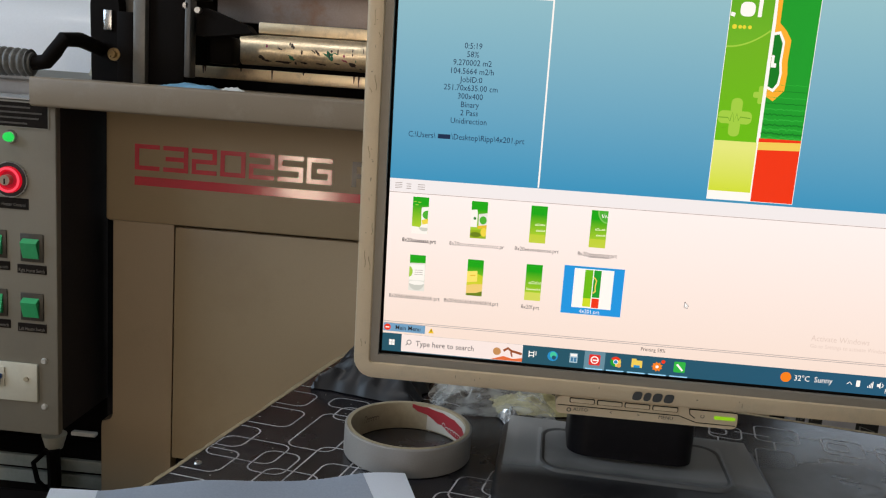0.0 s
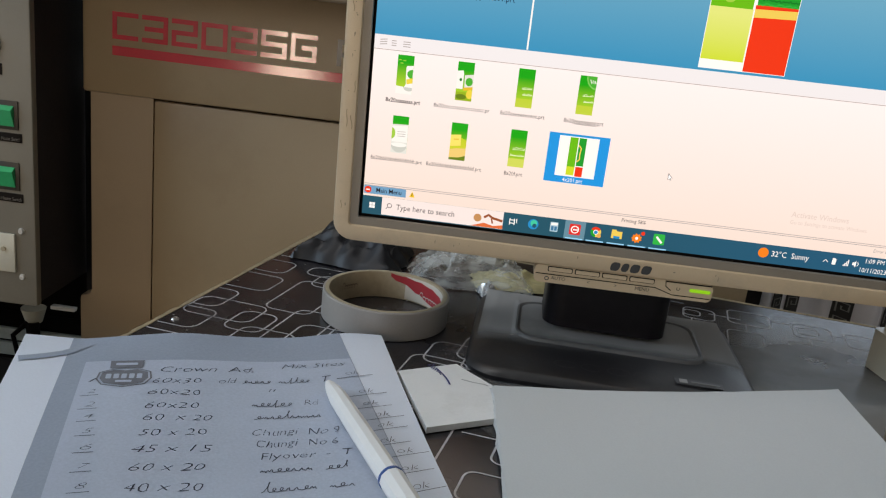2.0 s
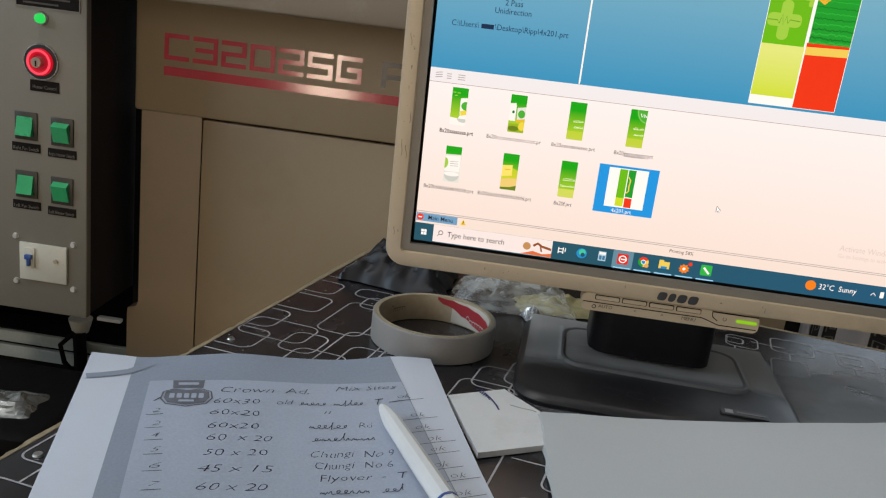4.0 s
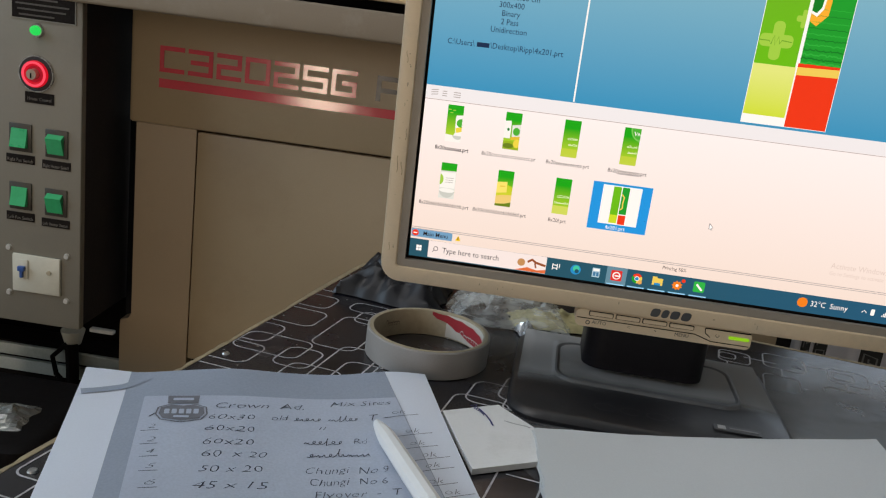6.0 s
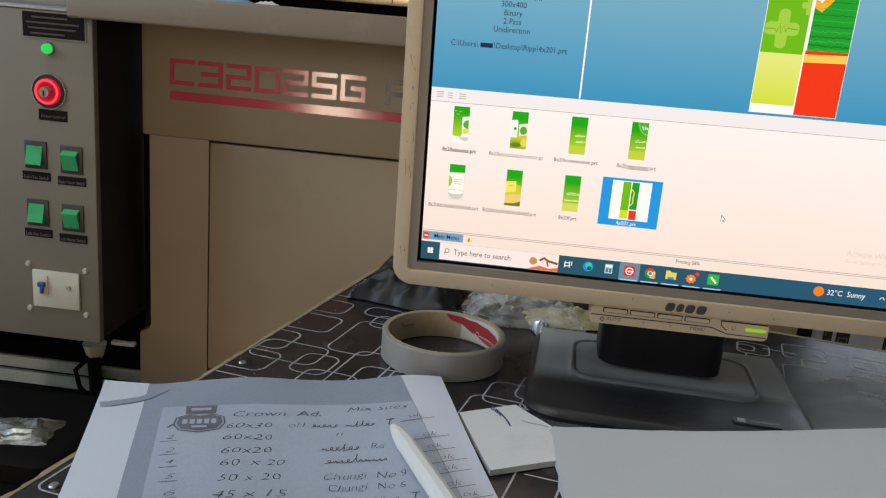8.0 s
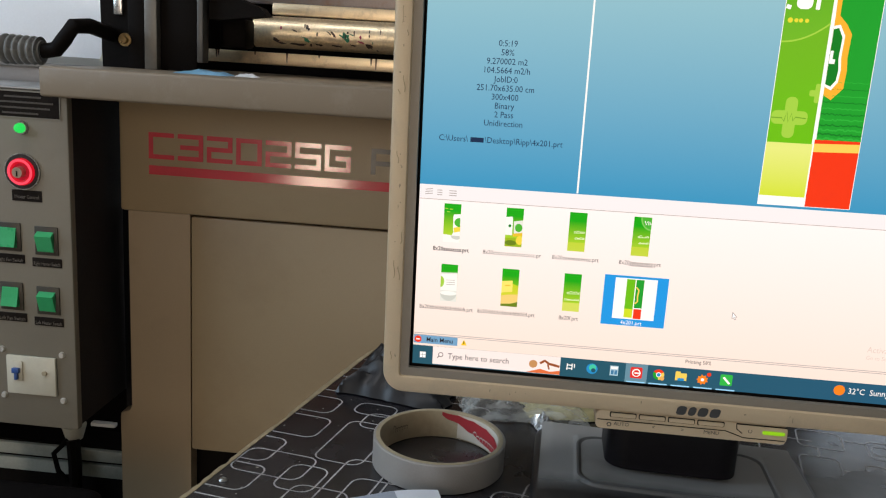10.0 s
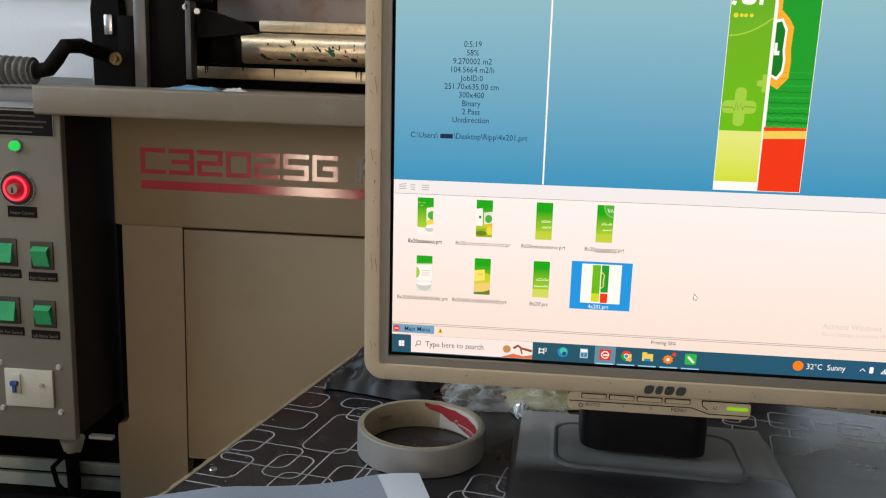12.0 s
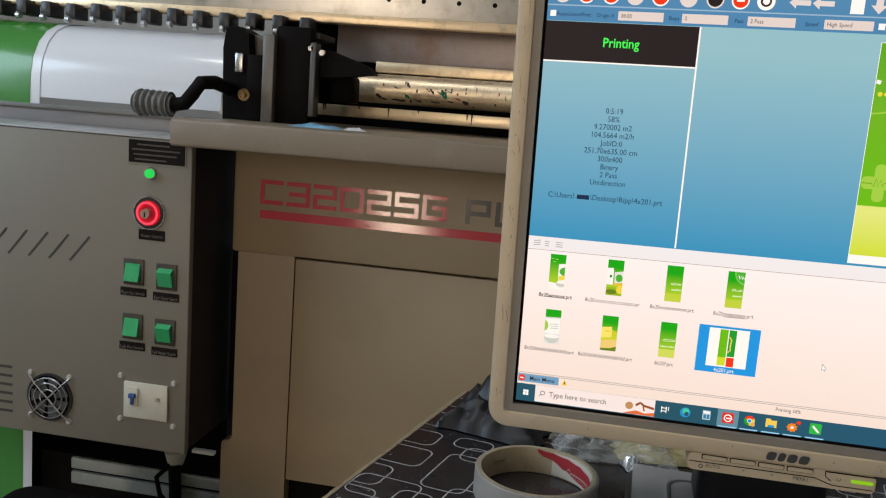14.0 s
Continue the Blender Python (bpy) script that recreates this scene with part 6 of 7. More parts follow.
bm = bmn()
prev = None
for k in range(17):
    a = radians(5 + 70 * k / 16)
    cur = [bm.verts.new(inner(a, zz, 0)) for zz in (0.001, TZ - 0.001)]
    if prev:
        bm.faces.new((prev[0], prev[1], cur[1], cur[0]))
    prev = cur
part("core_paper", bm, CARDWHITE, core, "pale printed lining")
bm = bmn()
prev = None
for k in range(15):
    f = k / 14
    a = radians(92 - 84 * f)
    z1 = TZ - 0.0008 - 0.0060 * f + (0.0006 if k % 3 == 0 else 0)
    z0 = z1 - (0.0026 + 0.0095 * min(1, f * 1.8)) - (0.0008 if k % 4 == 1 else 0)
    cur = [bm.verts.new(inner(a, z, 0.0003)) for z in (max(z0, 0.001), z1)]
    if prev:
        bm.faces.new((prev[0], prev[1], cur[1], cur[0]))
    prev = cur
part("red_band", bm, REDPRINT, core, "red printed band")
for base, n, z in ((56, 8, 0.0052), (150, 6, 0.0090)):
    bm = bmn()
    pts = []
    for k in range(n * 8 + 1):
        a = radians(base - (38 if base < 90 else 20) * k / (n * 8))
        ph = 2 * math.pi * k / 8
        pts.append((a + 0.024 * math.sin(ph), z + (0.0050 if k < 8 else 0.0026) * (0.5 - 0.5 * math.cos(ph))))
    stroke(bm, pts, 0.0008, inner, 0.0007)
    if base < 90:
        part("print_bar", bm, CARDWHITE, core, "curly pale print", smooth=False)
    else:
        part("print_bar", bm, mat("brown_print", (0.16, 0.12, 0.09, 1), 0.6), core, "curly brown print", smooth=False)

# printed sheet with notes
PO, PX = Vector((-0.2467, 0.4412)), Vector((0.951, 0.309)).normalized()
PY = Vector((PX.y, -PX.x))
PWID, PLEN = 0.215, 0.300


def sheet_at(a, b, d):
    """On the sheet: a across from its left edge, b down from its top."""
    p = PO + PX * a + PY * b
    f, g = a / PWID, b / PLEN
    h = 0.0010 + 0.0035 * math.exp(-((f - 0.42) / 0.16) ** 2) * math.exp(-g * 9) + 0.0028 * math.exp(-((f - 0.9) / 0.12) ** 2) * math.exp(-g * 5)
    h += 0.0016 * math.sin(f * 4.2 + 0.6) ** 2 + 0.0022 * math.sin(f * 2.0 + g * 3.0) ** 2 + 0.0040 * max(0, 0.14 - f) / 0.14 * math.exp(-g * 4)
    h += 0.00035 * noise.noise((a * 40, b * 40, 0.3)) + 0.004 * max(0, g - 0.85)
    return (p.x, p.y, 0.7510 + h + d)


def sheet_grid(a0, a1, b0, b1, d, na, nb, edge=None):
    bm = bmn()
    g = [[bm.verts.new(sheet_at(a0 + (a1 - a0) * i / na, b0 + (b1 - b0) * j / nb, d)) for i in range(na + 1)] for j in range(nb + 1)]
    for j in range(nb):
        for i in range(na):
            bm.faces.new((g[j][i], g[j][i + 1], g[j + 1][i + 1], g[j + 1][i]))
    return bm


sheet = thing("note_sheet", (*(PO + PX * 0.1 + PY * 0.15), 0.75), "white copied sheet with handwritten list, lying on the desk", "paper sheet")
bm = sheet_grid(0, PWID, 0, PLEN, 0, 44, 50)
r = bmesh.ops.extrude_face_region(bm, geom=bm.faces[:])
bmesh.ops.translate(bm, vec=(0, 0, -0.0003), verts=[v for v in r["geom"] if isinstance(v, bmesh.types.BMVert)])
page = part("page", bm, PAPER, sheet)


def copied(name, a0, a1, b0, b1, d, material, label):
    """A copied field whose right side runs out a little towards the sitter."""
    bm = bmn()
    na, nb = 34, 48
    g = []
    for j in range(nb + 1):
        b = b0 + (b1 - b0) * j / nb
        g.append([bm.verts.new(sheet_at(a0 + 0.003 * b + (a1 - a0 + 0.063 * b) * i / na, b, d)) for i in range(na + 1)])
    for j in range(nb):
        for i in range(na):
            bm.faces.new((g[j][i], g[j][i + 1], g[j + 1][i + 1], g[j + 1][i]))
    return part(name, bm, material, page, label)


copied("copied_area", 0.0264, 0.1868, 0.0006, PLEN - 0.001, 0.00025, COPYDARK, "darker grey copied border")
copied("copied_area", 0.0380, 0.1862, 0.0360, PLEN - 0.001, 0.0004, COPY, "grey copied area")
# shade of a fold in the paper, laid on in darker grey
bm = bmn()
stroke(bm, [(0.0024, 0.0320), (0.010, 0.0300), (0.0185, 0.0265), (0.0255, 0.0225), (0.032, 0.0150), (0.0377, 0.0095)], 0.0060, sheet_at, 0.0006)
part("fold_shade", bm, COPYDARK, page, "grey streak", smooth=False)
# printed badge as plain forms
bm = bmn()
LX, LY = 0.0605, 0.0572
o = [(-0.0118, -0.0055), (-0.0065, -0.0085), (0, -0.0070), (0.0065, -0.0085), (0.0118, -0.0055), (0.0125, 0.0020), (0.0098, 0.0080), (0, 0.0110), (-0.0098, 0.0080), (-0.0125, 0.0020)]
bm.faces.new([bm.verts.new(sheet_at(LX + a, LY + b, 0.0007)) for a, b in o])
bm.faces.new([bm.verts.new(sheet_at(LX + a, LY + b, 0.0007)) for a, b in ((-0.0090, -0.0205), (0.0090, -0.0205), (0.0085, -0.0105), (-0.0085, -0.0105))])
badge = part("printed_badge", bm, LOGOGREY, page, "dark grey printed badge", smooth=False)
bm = bmn()
for k in range(5):
    a = LX - 0.0096 + k * 0.0040
    bm.faces.new([bm.verts.new(sheet_at(p, q, 0.0009)) for p, q in rounded(a, a + 0.0028, LY - 0.0032, LY + 0.0028, 0.0006, 2)])
bm.faces.new([bm.verts.new(sheet_at(p, q, 0.0009)) for p, q in rounded(LX - 0.0042, LX + 0.0042, LY + 0.0050, LY + 0.0075, 0.0006, 2)])
bm.faces.new([bm.verts.new(sheet_at(p, q, 0.0009)) for p, q in rounded(LX - 0.0058, LX + 0.0058, LY - 0.0172, LY - 0.0142, 0.0006, 2)])
part("print_bar", bm, COPY, badge, smooth=False)
bm = bmn()
c = [(LX + a * 1.12, LY + b * 1.12 + 0.0004) for a, b in o]
stroke(bm, c + c[:1], 0.0009, sheet_at, 0.0007)
part("badge_rim", bm, LOGOGREY, badge, smooth=False)
rh = random.Random(11)


def scrawl(a, b, w, size=0.0052):
    """A joined pen word that cannot be read."""
    bm = bmn()
    n = max(2, round(w / 0.0036))
    pts = []
    x = a
    for k in range(n):
        kind = rh.randrange(5)
        s = w / n * rh.uniform(0.8, 1.2)
        hgt = size * (0.55, 0.5, 1.25, 0.6, 0.5)[kind] * rh.uniform(0.85, 1.15)
        for q in range(9):
            ph = 2 * math.pi * q / 9
            if kind in (0, 3):
                pts.append((x + s * q / 9 + s * 0.42 * math.sin(ph), b - hgt * (0.5 - 0.5 * math.cos(ph))))
            elif kind == 2:
                pts.append((x + s * q / 9 + s * 0.22 * math.sin(ph), b - hgt * (0.5 - 0.5 * math.cos(ph)) + (size * 0.35 if q == 8 and k % 2 else 0)))
            else:
                pts.append((x + s * q / 9, b - hgt * abs(math.sin(ph * 0.5 + 0.4)) * (0.6 + 0.4 * math.sin(q * 1.3 + k))))
        x += s
    pts = [(p - (q - b) * 0.3, q - 0.04 * (p - a)) for p, q in pts]
    stroke(bm, pts, 0.00048, sheet_at, 0.0007)
    return part("handwriting", bm, INK, page, smooth=False)


def pen_words(s, a0, a1, b, size):
    """Words by pen from a0 to a1, their middle at b, with an unsteady line."""
    seed = rh.uniform(0, 50)
    bm = lettering(s, size, lambda p, q, d: (p, q, d), 0.0, "LEFT", shear=0.25, thick=-0.00017)
    lo, hi = min(v.co.x for v in bm.verts), max(v.co.x for v in bm.verts)
    for v in bm.verts:
        p, q = a0 + (v.co.x - lo) * (a1 - a0) / (hi - lo), v.co.y
        jx, jy = noise.noise((p * 210, q * 210, seed)), noise.noise((p * 210, q * 210, seed + 9))
        wave = 0.0007 * noise.noise((p * 60, 0.5, seed + 3))
        v.co = Vector(sheet_at(p + jx * 0.0010, b - q - 0.02 * (p - a0) + jy * 0.0009 + wave, 0.0007))
    return part("handwriting", bm, INK, page, smooth=False)


def pen_line(pts):
    bm = bmn()
    stroke(bm, pts, 0.00045, sheet_at, 0.0007)
    part("handwriting", bm, INK, page, smooth=False)


pen_words("Crown  Ad.", 0.0790, 0.1305, 0.0490, 0.0098)
pen_words("Mix Sites", 0.1470, 0.1840, 0.0440, 0.0088)
NOTES = [("1", "60x30", 0.0635, 0.0755, 0.1015), ("2", "60x20", 0.0765, 0.0745, 0.1015), ("2", "60x20", 0.0910, 0.0742, 0.1008), ("4", "60  x 20", 0.1038, 0.0742, 0.1075),
         ("5", "50 x 20", 0.1178, 0.0728, 0.1050), ("6", "45 x 15", 0.1330, 0.0710, 0.1075), ("7", "60 x 20", 0.1485, 0.0715, 0.1045), ("8", "40 x 20", 0.1640, 0.0705, 0.1040),
         ("9", "20 x 7", 0.1795, 0.0710, 0.1000), ("10", "60 x 20", 0.1950, 0.0700, 0.1035)]
for k, (n, s, b, a0, a1) in enumerate(NOTES):
    c = 0.0425 + 0.0012 * k
    pen_words(n, c, c + 0.0042 * len(n), b - 0.0020, 0.0070)
    if k:
        pen_line([(c - 0.003, b + 0.0030), (c + 0.0060, b + 0.0022)])
    pen_words(s, a0, a1, b, 0.0088)
pen_words("old", 0.1110, 0.1210, 0.0625, 0.0085)
scrawl(0.1235, 0.0650, 0.017, 0.0058)
scrawl(0.1435, 0.0645, 0.019, 0.0052)
pen_words("T", 0.1690, 0.1745, 0.0605, 0.0100)
pen_line([(0.1390, 0.0715), (0.1375, 0.0745)])
pen_line([(0.1415, 0.0713), (0.1400, 0.0743)])
scrawl(0.1275, 0.0915, 0.023, 0.0060)
pen_words("Rd", 0.1560, 0.1640, 0.0875, 0.0085)
scrawl(0.1285, 0.1045, 0.036, 0.0060)
pen_words("Chungi  No 9", 0.1270, 0.1720, 0.1175, 0.0088)
pen_words("Chungi  No 6", 0.1282, 0.1690, 0.1282, 0.0088)
pen_words("Flyover  -  T", 0.1300, 0.1755, 0.1392, 0.0090)
for b in (0.1535, 0.1690, 0.1850, 0.1990):
    scrawl(0.1290, b, 0.026, 0.0060)
    scrawl(0.1600, b - 0.001, 0.012, 0.0050)
for a, b in ((0.1830, 0.0553), (0.1875, 0.0768), (0.1880, 0.0907), (0.1925, 0.1027), (0.1920, 0.1140), (0.1905, 0.1292), (0.1973, 0.1399), (0.1960, 0.1560), (0.1980, 0.1720)):
    pen_words("ok", a, a + 0.0085, b, 0.0078)
    pen_line([(a - 0.006, b + 0.0062), (a + 0.004, b + 0.0042), (a + 0.016, b + 0.0020)])

# white pen on the sheet
PT, PE = Vector((-0.0617, 0.4225, 0.7600)), Vector((0.0014, 0.2948, 0.7660))
pen = thing("pen", tuple(PT), "white plastic pen lying on the sheet", "pen")
pd = (PE - PT).normalized()
prof = [(0.0, 0.0018), (0.004, 0.0030), (0.012, 0.0044), (0.020, 0.0052), (0.060, 0.0056), (0.106, 0.0056), (0.1062, 0.0061), (0.120, 0.0060), (0.1415, 0.0056), (0.1425, 0.0044)]
side = pd.orthogonal().normalized()
up = pd.cross(side)
bm = bmn()
rings = [[bm.verts.new(PT + pd * s + (side * math.cos(2 * math.pi * j / 10) + up * math.sin(2 * math.pi * j / 10)) * r) for j in range(10)] for s, r in prof]
for a, b in zip(rings, rings[1:]):
    for j in range(10):
        bm.faces.new((a[j], a[(j + 1) % 10], b[(j + 1) % 10], b[j]))
bm.faces.new(rings[0])
bm.faces.new(rings[-1])
part("barrel", bm, WHITEPL, pen)
bm = cyl(bmn(), PT + pd * 0.1055, PT + pd * 0.1070, 0.0063, 20)
part("ring", bm, BLUEPL, pen, "thin blue ring")

# offcut of foam board
card = thing("foam_board_offcut", (0.005, 0.45, 0.75), "small white foam board offcut with blue pen scribble", "board offcut")
co = [(-0.0255, 0.4625), (0.0095, 0.4835), (0.0185, 0.4735), (0.0325, 0.4590), (0.0370, 0.4190), (-0.0030, 0.3970)]
part("board", slab(bmn(), co, flat(0.7506), 0.0036), FOAM, card, smooth=False)
bm = bmn()
for k in range(6):
    stroke(bm, [(-0.0085 + 0.0016 * k, 0.4755 - 0.0016 * k), (-0.0045 + 0.001 * k, 0.4790 - 0.0030 * k), (-0.0060 + 0.0012 * k, 0.4715 - 0.0012 * k)], 0.0007, flat(0.7544), 0)
stroke(bm, [(-0.0030, 0.4730), (0.0020, 0.4650), (0.0050, 0.4580), (0.0068, 0.4520)], 0.0011, flat(0.7544), 0.0001)
part("scribble", bm, BLUEINK, card, "blue pen scribble", smooth=False)
bm = bmn()
stroke(bm, [(0.0135, 0.4615), (0.0200, 0.4595), (0.0275, 0.4585), (0.0300, 0.4570)], 0.0011, flat(0.7544), 0)
part("stain", bm, mat("stain_grey", (0.33, 0.34, 0.34, 1), 0.7, 0, 0.4, 200), card, "grey streak", smooth=False)

# pad of blank paper with a curled corner
QO, QX = Vector((0.0320, 0.4550)), Vector((0.985, 0.172)).normalized()
QY = Vector((0.062, -0.998)).normalized()


def pad_at(a, b, d):
    p = QO + QX * a + QY * b
    f = a / 0.224
    curl = 0.010 * max(0, f - 0.20) ** 1.6 / 0.8 ** 1.6 * math.exp(-b * 7)
    return Vector((p.x, p.y, 0.7508 + d + curl))


pad = thing("paper_pad", (0.14, 0.32, 0.75), "thick pad of blank white paper with rough torn edge", "paper pad")
rp_ = random.Random(5)
NS = 9
for k in range(NS):
    bm = bmn()
    na, nb = 22, 30
    z = 0.0006 + k * 0.00062
    jit = [rp_.uniform(-0.0010, 0.0006) for _ in range(nb + 1)]
    off = rp_.uniform(-0.0007, 0.0007)
    g = [[bm.verts.new(pad_at((0.224 * i / na) + (jit[j] + 0.0012 * math.sin(j * 0.9 + k) * 0.4 if i == 0 else 0), 0.30 * j / nb + off + (0.0010 * noise.noise((i * 0.6, k * 3.1, 0)) if j == 0 else 0), z)) for i in range(na + 1)] for j in range(nb + 1)]
    for j in range(nb):
        for i in range(na):
            bm.faces.new((g[j][i], g[j][i + 1], g[j + 1][i + 1], g[j + 1][i]))
    r = bmesh.ops.extrude_face_region(bm, geom=bm.faces[:])
    bmesh.ops.translate(bm, vec=(0, 0, -0.0005), verts=[v for v in r["geom"] if isinstance(v, bmesh.types.BMVert)])
    part("sheet", bm, PADPAPER, pad)


# crumpled wrappings behind the monitor
def crumple(cx, cy, w, d, h, seed, turn=0.0, n=26, crisp=0.55):
    bm = bmn()
    g = []
    for j in range(n + 1):
        row = []
        for i in range(n + 1):
            u, v = i / n * 2 - 1, j / n * 2 - 1
            e = max(0, 1 - max(abs(u), abs(v)) ** 3)
            z = h * e * (0.45 + 0.9 * abs(noise.noise((u * 1.9 + seed, v * 1.9, seed))) + crisp * abs(noise.noise((u * 4.3, v * 4.3 + seed, 2.0))))
            x = w / 2 * (u + 0.14 * noise.noise((v * 2.5, seed, u)))
            y = d / 2 * (v + 0.14 * noise.noise((u * 2.5, seed + 5, v)))
            c, s = math.cos(turn), math.sin(turn)
            row.append(bm.verts.new((cx + x * c - y * s, cy + x * s + y * c, 0.7510 + z)))
        g.append(row)
    for j in range(n):
        for i in range(n):
            bm.faces.new((g[j][i], g[j][i + 1], g[j + 1][i + 1], g[j + 1][i]))
    return bm


bag = single("plastic_bag", crumple(-0.088, 0.690, 0.092, 0.075, 0.036, 2.3, -0.2, 32, 0.22), BAGBLACK, "crumpled shiny black plastic bag on the desk", "plastic bag")
pouch = thing("clear_wrapper", (0.02, 0.675, 0.75), "crumpled clear plastic wrapper with yellowish filling", "wrapper")
part("film", crumple(0.014, 0.664, 0.104, 0.056, 0.026, 7.7, 0.05, 22, 0.75), film("clear_film"), pouch, "clear shiny film")
part("filling", crumple(0.050, 0.668, 0.070, 0.040, 0.011, 4.1, 0.1, 20), SALMON, pouch, "yellowish filling")
part("tip", crumple(0.029, 0.632, 0.014, 0.024, 0.009, 1.4, 0.4, 8), mat("foil_tip", (0.5, 0.5, 0.5, 1), 0.25, 0.7, 0.3, 80), pouch, "silvery folded tip", smooth=False)

# white box and brown roll near the desk's right side
wb = thing("white_box", (0.36, 0.53, 0.75), "small off-white plastic box", "box")
part("body", slab(bmn(), rounded(-0.05, 0.06, -0.06, 0.05, 0.006, 4), lambda a, b, d: pose(0.368, 0.545, 0.7505, 0, 0, 8) @ Vector((a, b, d)), 0.030), CREAM, wb)
part("lid", slab(bmn(), rounded(-0.046, 0.056, -0.056, 0.046, 0.006, 4), lambda a, b, d: pose(0.368, 0.545, 0.7808, 0, 0, 8) @ Vector((a, b, d)), 0.005), CREAM, wb)
bm = cyl(bmn(), (0.368, 0.575, 0.786), (0.368, 0.575, 0.803), 0.026, 28, 0.022)
single("white_roll", bm, WHITEPL, "small round white roll lying on the box", "roll")
bm = bmn()
n = 40
rg = [[bm.verts.new((0.305 + r * math.cos(2 * math.pi * k / n), 0.450 + r * math.sin(2 * math.pi * k / n), 0.7505 + z)) for k in range(n)] for r, z in ((0.036, 0), (0.036, 0.012), (0.034, 0.013), (0.016, 0.013), (0.014, 0.012), (0.014, 0))]
for a, b in zip(rg, rg[1:] + rg[:1]):
    for k in range(n):
        bm.faces.new((a[k], a[(k + 1) % n], b[(k + 1) % n], b[k]))
single("brown_tape_roll", bm, mat("brown_tape", (0.28, 0.24, 0.17, 1), 0.3, 0, 0.1, 30), "flat roll of brownish tape", "tape roll")

# black bin beside the desk with shiny wrapping on it
bin_ = thing("black_bin", (-0.60, 0.835, 0), "black plastic bin with rounded rim standing beside the desk", "bin")
bm = bmn()
levels = [(0.0, 0.022, 0.03), (0.02, 0.016, 0.03), (0.455, 0.004, 0.03), (0.458, 0.010, 0.028)]
rings = [[bm.verts.new((a, b, h)) for a, b in rounded(-0.74 + i, -0.470 - i, 0.752 + i, 0.925 - i, r, 6)] for h, i, r in levels]
for a, b in zip(rings, rings[1:]):
    for k in range(len(a)):
        bm.faces.new((a[k], a[(k + 1) % len(a)], b[(k + 1) % len(a)], b[k]))
bm.faces.new(rings[0])
bm.faces.new(rings[-1])
BINM = mat("bin_black", (0.006, 0.005, 0.005, 1), 0.6, 0, 0.3, 12, 0.1, spec=0.08)
part("body", bm, BINM, bin_)
bm = bmn()
levels = [(0.4585, 0.002, 0.03), (0.470, -0.002, 0.03), (0.482, -0.002, 0.03), (0.486, 0.003, 0.028), (0.487, 0.012, 0.022)]
rings = [[bm.verts.new((a, b, h)) for a, b in rounded(-0.74 + i, -0.470 - i, 0.752 + i, 0.925 - i, r, 6)] for h, i, r in levels]
for a, b in zip(rings, rings[1:]):
    for k in range(len(a)):
        bm.faces.new((a[k], a[(k + 1) % len(a)], b[(k + 1) % len(a)], b[k]))
bm.faces.new(rings[0])
bm.faces.new(rings[-1])
part("lid", bm, BINM, bin_, "flat black lid with rounded edge")
single("foil_wrapping", crumple(-0.556, 0.812, 0.098, 0.062, 0.012, 5.6, 0.15, 14), mat("foil_film", (0.24, 0.25, 0.24, 1), 0.25, 0.6, 0.3, 70, 0.2), "crumpled shiny silvery wrapping on the black bin", "wrapping", smooth=False)
bpy.data.objects["foil_wrapping"].location.z = 0.4872

# blue film scrap and rag on the printer's ledge
single("blue_film_scrap", crumple(-0.385, 1.02, 0.07, 0.03, 0.006, 3.3, -0.1, 12), LIGHTBLUE, "small light blue film scrap on the ledge", "film scrap")
bpy.data.objects["blue_film_scrap"].location.z = 0.9908
single("tissue_scrap", crumple(-0.335, 1.03, 0.03, 0.02, 0.005, 8.3, 0.1, 10), FOAM, "small white tissue scrap on the ledge", "tissue")
bpy.data.objects["tissue_scrap"].location.z = 0.9908

# ---- curtain beside the printer ----
CY = 1.32
curtain = thing("curtain", (1.1, CY, 0.02), "pale grey low curtain with dark key-pattern bands", "curtain")


def cloth_at(x, z, d):
    return (x, CY + 0.022 * math.sin(x * 34) + 0.010 * math.sin(x * 71 + 1) - d, z)


bm = bmn()
n = 200
lo = [bm.verts.new(cloth_at(0.44 + 1.5 * k / n, 0.02, 0)) for k in range(n + 1)]
# kept low so the added back window shines over it
hi = [bm.verts.new(cloth_at(0.44 + 1.5 * k / n, 0.92, 0)) for k in range(n + 1)]
for k in range(n):
    bm.faces.new((lo[k], lo[k + 1], hi[k + 1], hi[k]))
part("cloth", bm, CLOTH, curtain)
for x in (0.475, 0.525, 0.556, 0.641, 0.705, 0.80, 0.87, 0.99, 1.06, 1.18, 1.25, 1.37, 1.50, 1.62, 1.75):
    bm = bmn()
    a = [[bm.verts.new(cloth_at(x - 0.0115 + 0.023 * k / 6, z, 0.002)) for k in range(7)] for z in (0.02, 0.92)]
    for k in range(6):
        bm.faces.new((a[0][k], a[0][k + 1], a[1][k + 1], a[1][k]))
    b = part("band", bm, BAND, curtain, "dark band with key pattern")
    if x < 0.9:
        bm = bmn()
        for j in range(14):
            z = 0.40 + j * 0.026
            stroke(bm, [(x - 0.007, z), (x - 0.007, z + 0.018), (x + 0.007, z + 0.018), (x + 0.007, z + 0.006), (x - 0.001, z + 0.006), (x - 0.001, z + 0.012)], 0.0024, cloth_at, 0.004)
        part("key_pattern", bm, BANDKEY, b, smooth=False)
part("rod", cyl(bmn(), (0.415, CY, 0.93), (2.0, CY, 0.93), 0.012, 16), STEEL, curtain)
for x in (0.43, 1.98):
    part("upright", cyl(bmn(), (x, CY + 0.04, 0.0), (x, CY + 0.04, 0.94), 0.012, 14), STEEL, curtain)

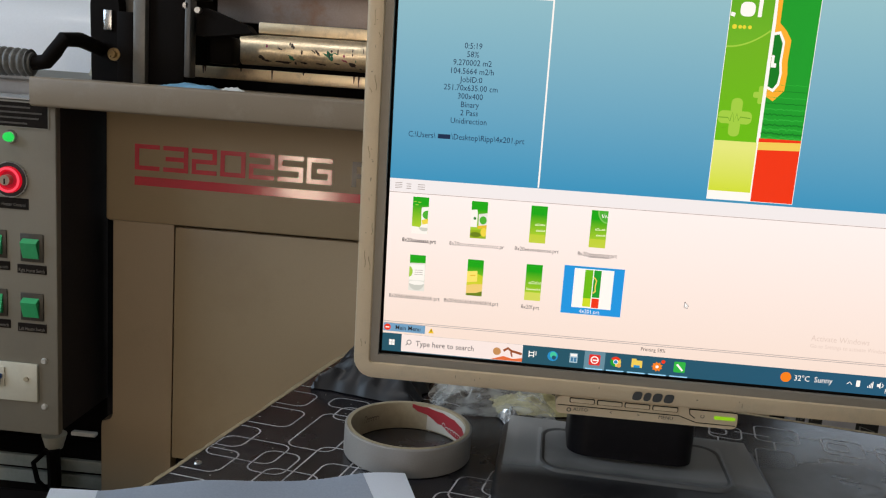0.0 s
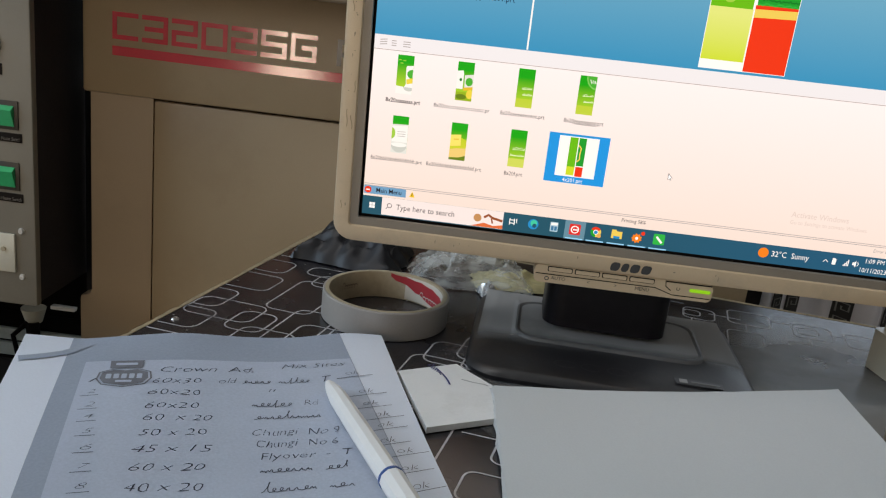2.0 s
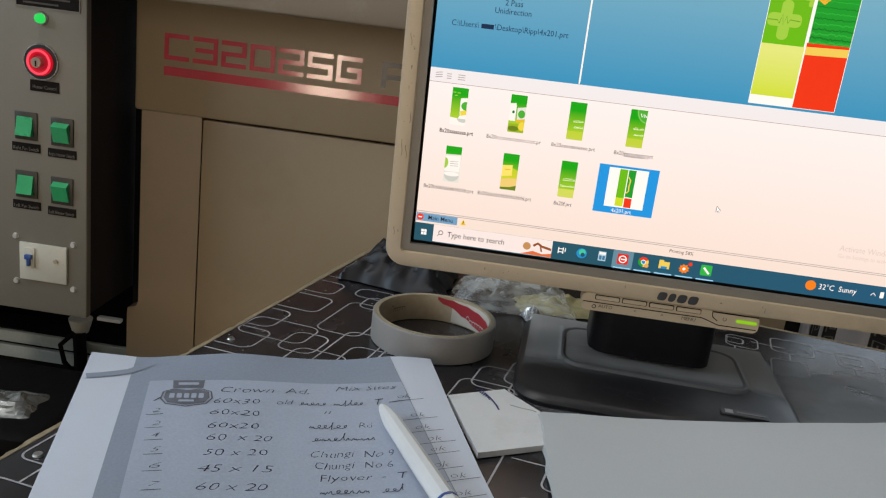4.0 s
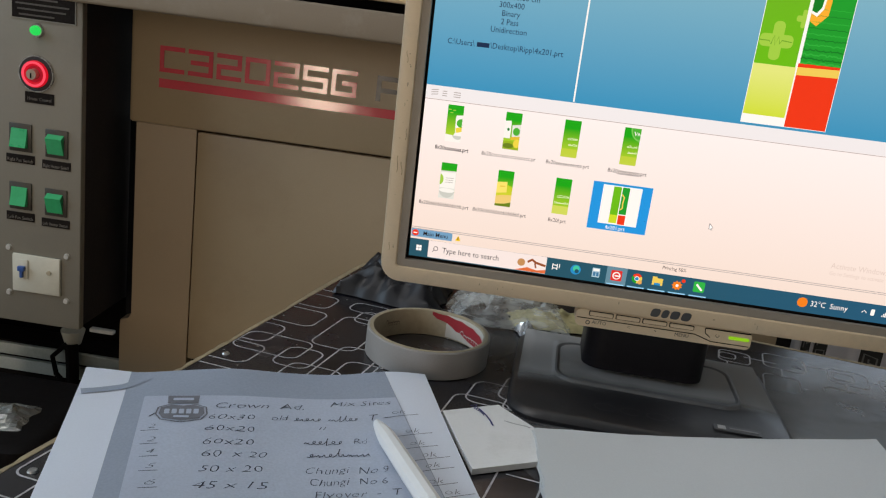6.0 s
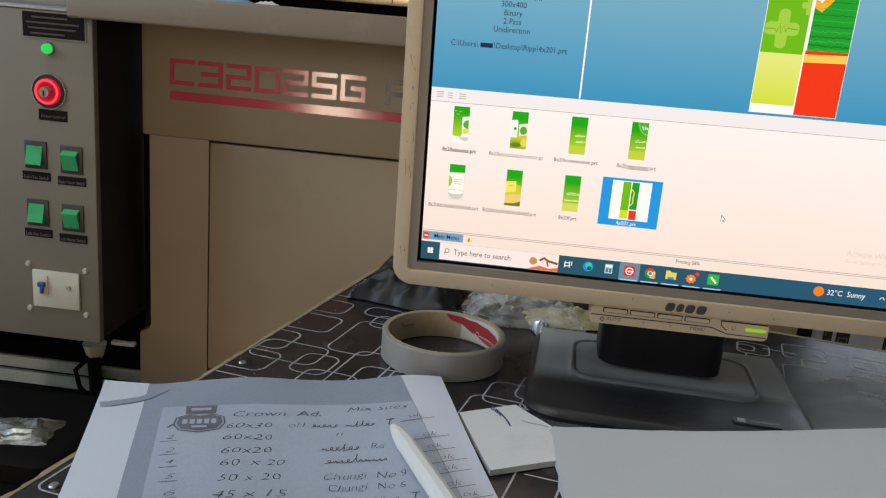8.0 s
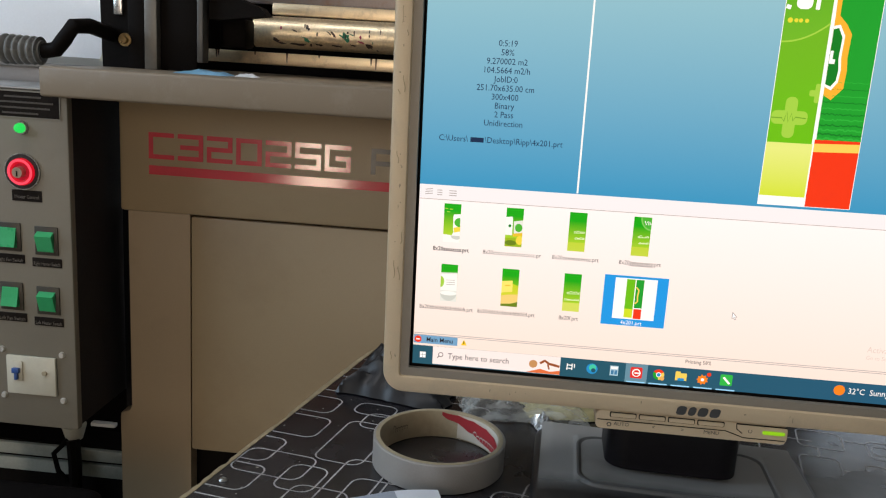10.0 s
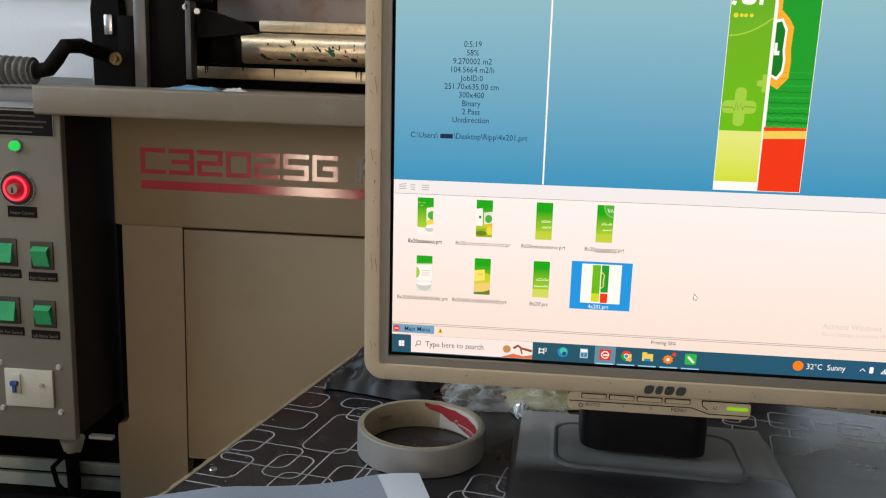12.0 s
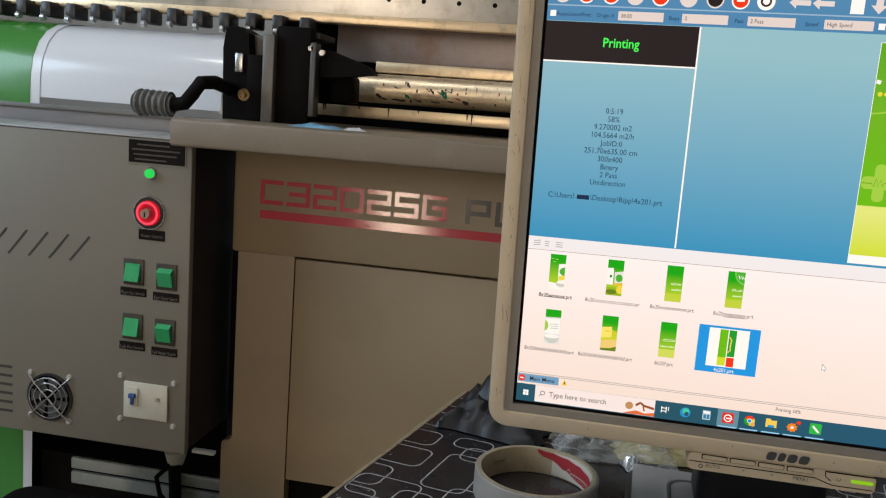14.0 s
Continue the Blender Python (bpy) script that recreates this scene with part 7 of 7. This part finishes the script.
# ---- ceiling tube, window and door ----
tube_lamp = thing("ceiling_light", (-0.9, 0.35, TOP), "white fluorescent batten on the ceiling", "ceiling light")
part("batten", box(bmn(), -1.55, -0.25, 0.30, 0.40, TOP - 0.05, TOP, 0.004), WHITEPL, tube_lamp)
part("tube", cyl(bmn(), (-1.5, 0.35, TOP - 0.066), (-0.3, 0.35, TOP - 0.066), 0.013, 16), lit("tube_glow", (1, 0.95, 0.86, 1), 6.0), tube_lamp, "lit tube")
window = thing("window_1", (X0, -0.05, 1.15), "metal framed window in daylight, unseen", "window", kind="structure")
bm = bmn()
for y0, y1, z0, z1 in ((-0.7, -0.65, 1.15, 2.35), (0.55, 0.6, 1.15, 2.35), (-0.65, 0.55, 1.15, 1.20), (-0.65, 0.55, 2.30, 2.35), (-0.07, -0.03, 1.20, 2.30)):
    box(bm, X0 - 0.10, X0 - 0.05, y0, y1, z0, z1, 0.003)
part("window_frame", bm, WHITEPL, window)
for y0, y1 in ((-0.65, -0.07), (-0.03, 0.55)):
    o = part("pane", box(bmn(), X0 - 0.078, X0 - 0.074, y0, y1, 1.20, 2.30), clear("window_glass", (0.95, 0.97, 0.97, 1), 0.02, 1.45), window)
    o.visible_shadow = False
# unseen window, added to house the fill lamp at the back
window = thing("added_window_2", (1.15, Y1, 1.15), "metal framed window in daylight, unseen", "window", kind="structure")
bm = bmn()
for x0, x1, z0, z1 in ((0.5, 0.55, 1.15, 2.15), (1.75, 1.8, 1.15, 2.15), (0.55, 1.75, 1.15, 1.20), (0.55, 1.75, 2.10, 2.15), (1.13, 1.17, 1.20, 2.10)):
    box(bm, x0, x1, Y1 + 0.05, Y1 + 0.10, z0, z1, 0.003)
part("window_frame", bm, WHITEPL, window)
for x0, x1 in ((0.55, 1.13), (1.17, 1.75)):
    o = part("pane", box(bmn(), x0, x1, Y1 + 0.074, Y1 + 0.078, 1.20, 2.10), clear("window_glass", (0.95, 0.97, 0.97, 1), 0.02, 1.45), window)
    o.visible_shadow = False
door = thing("door_1", (-0.5, Y0, 0), "brown wooden door standing ajar", "door", kind="structure")
part("leaf", box(bmn(), -0.86, -0.82, Y0 - 0.95, Y0 - 0.16, 0.01, 2.04, 0.003), mat("door_wood", (0.2, 0.12, 0.07, 1), 0.5, 0, 0.2, 12, 0.2), door)
single("ground", box(bmn(), -40, 40, -40, 40, -0.35, -0.25), mat("outside_ground", (0.3, 0.27, 0.22, 1), 0.9, 0, 0.2, 2), "dusty ground outside", "ground", "structure")
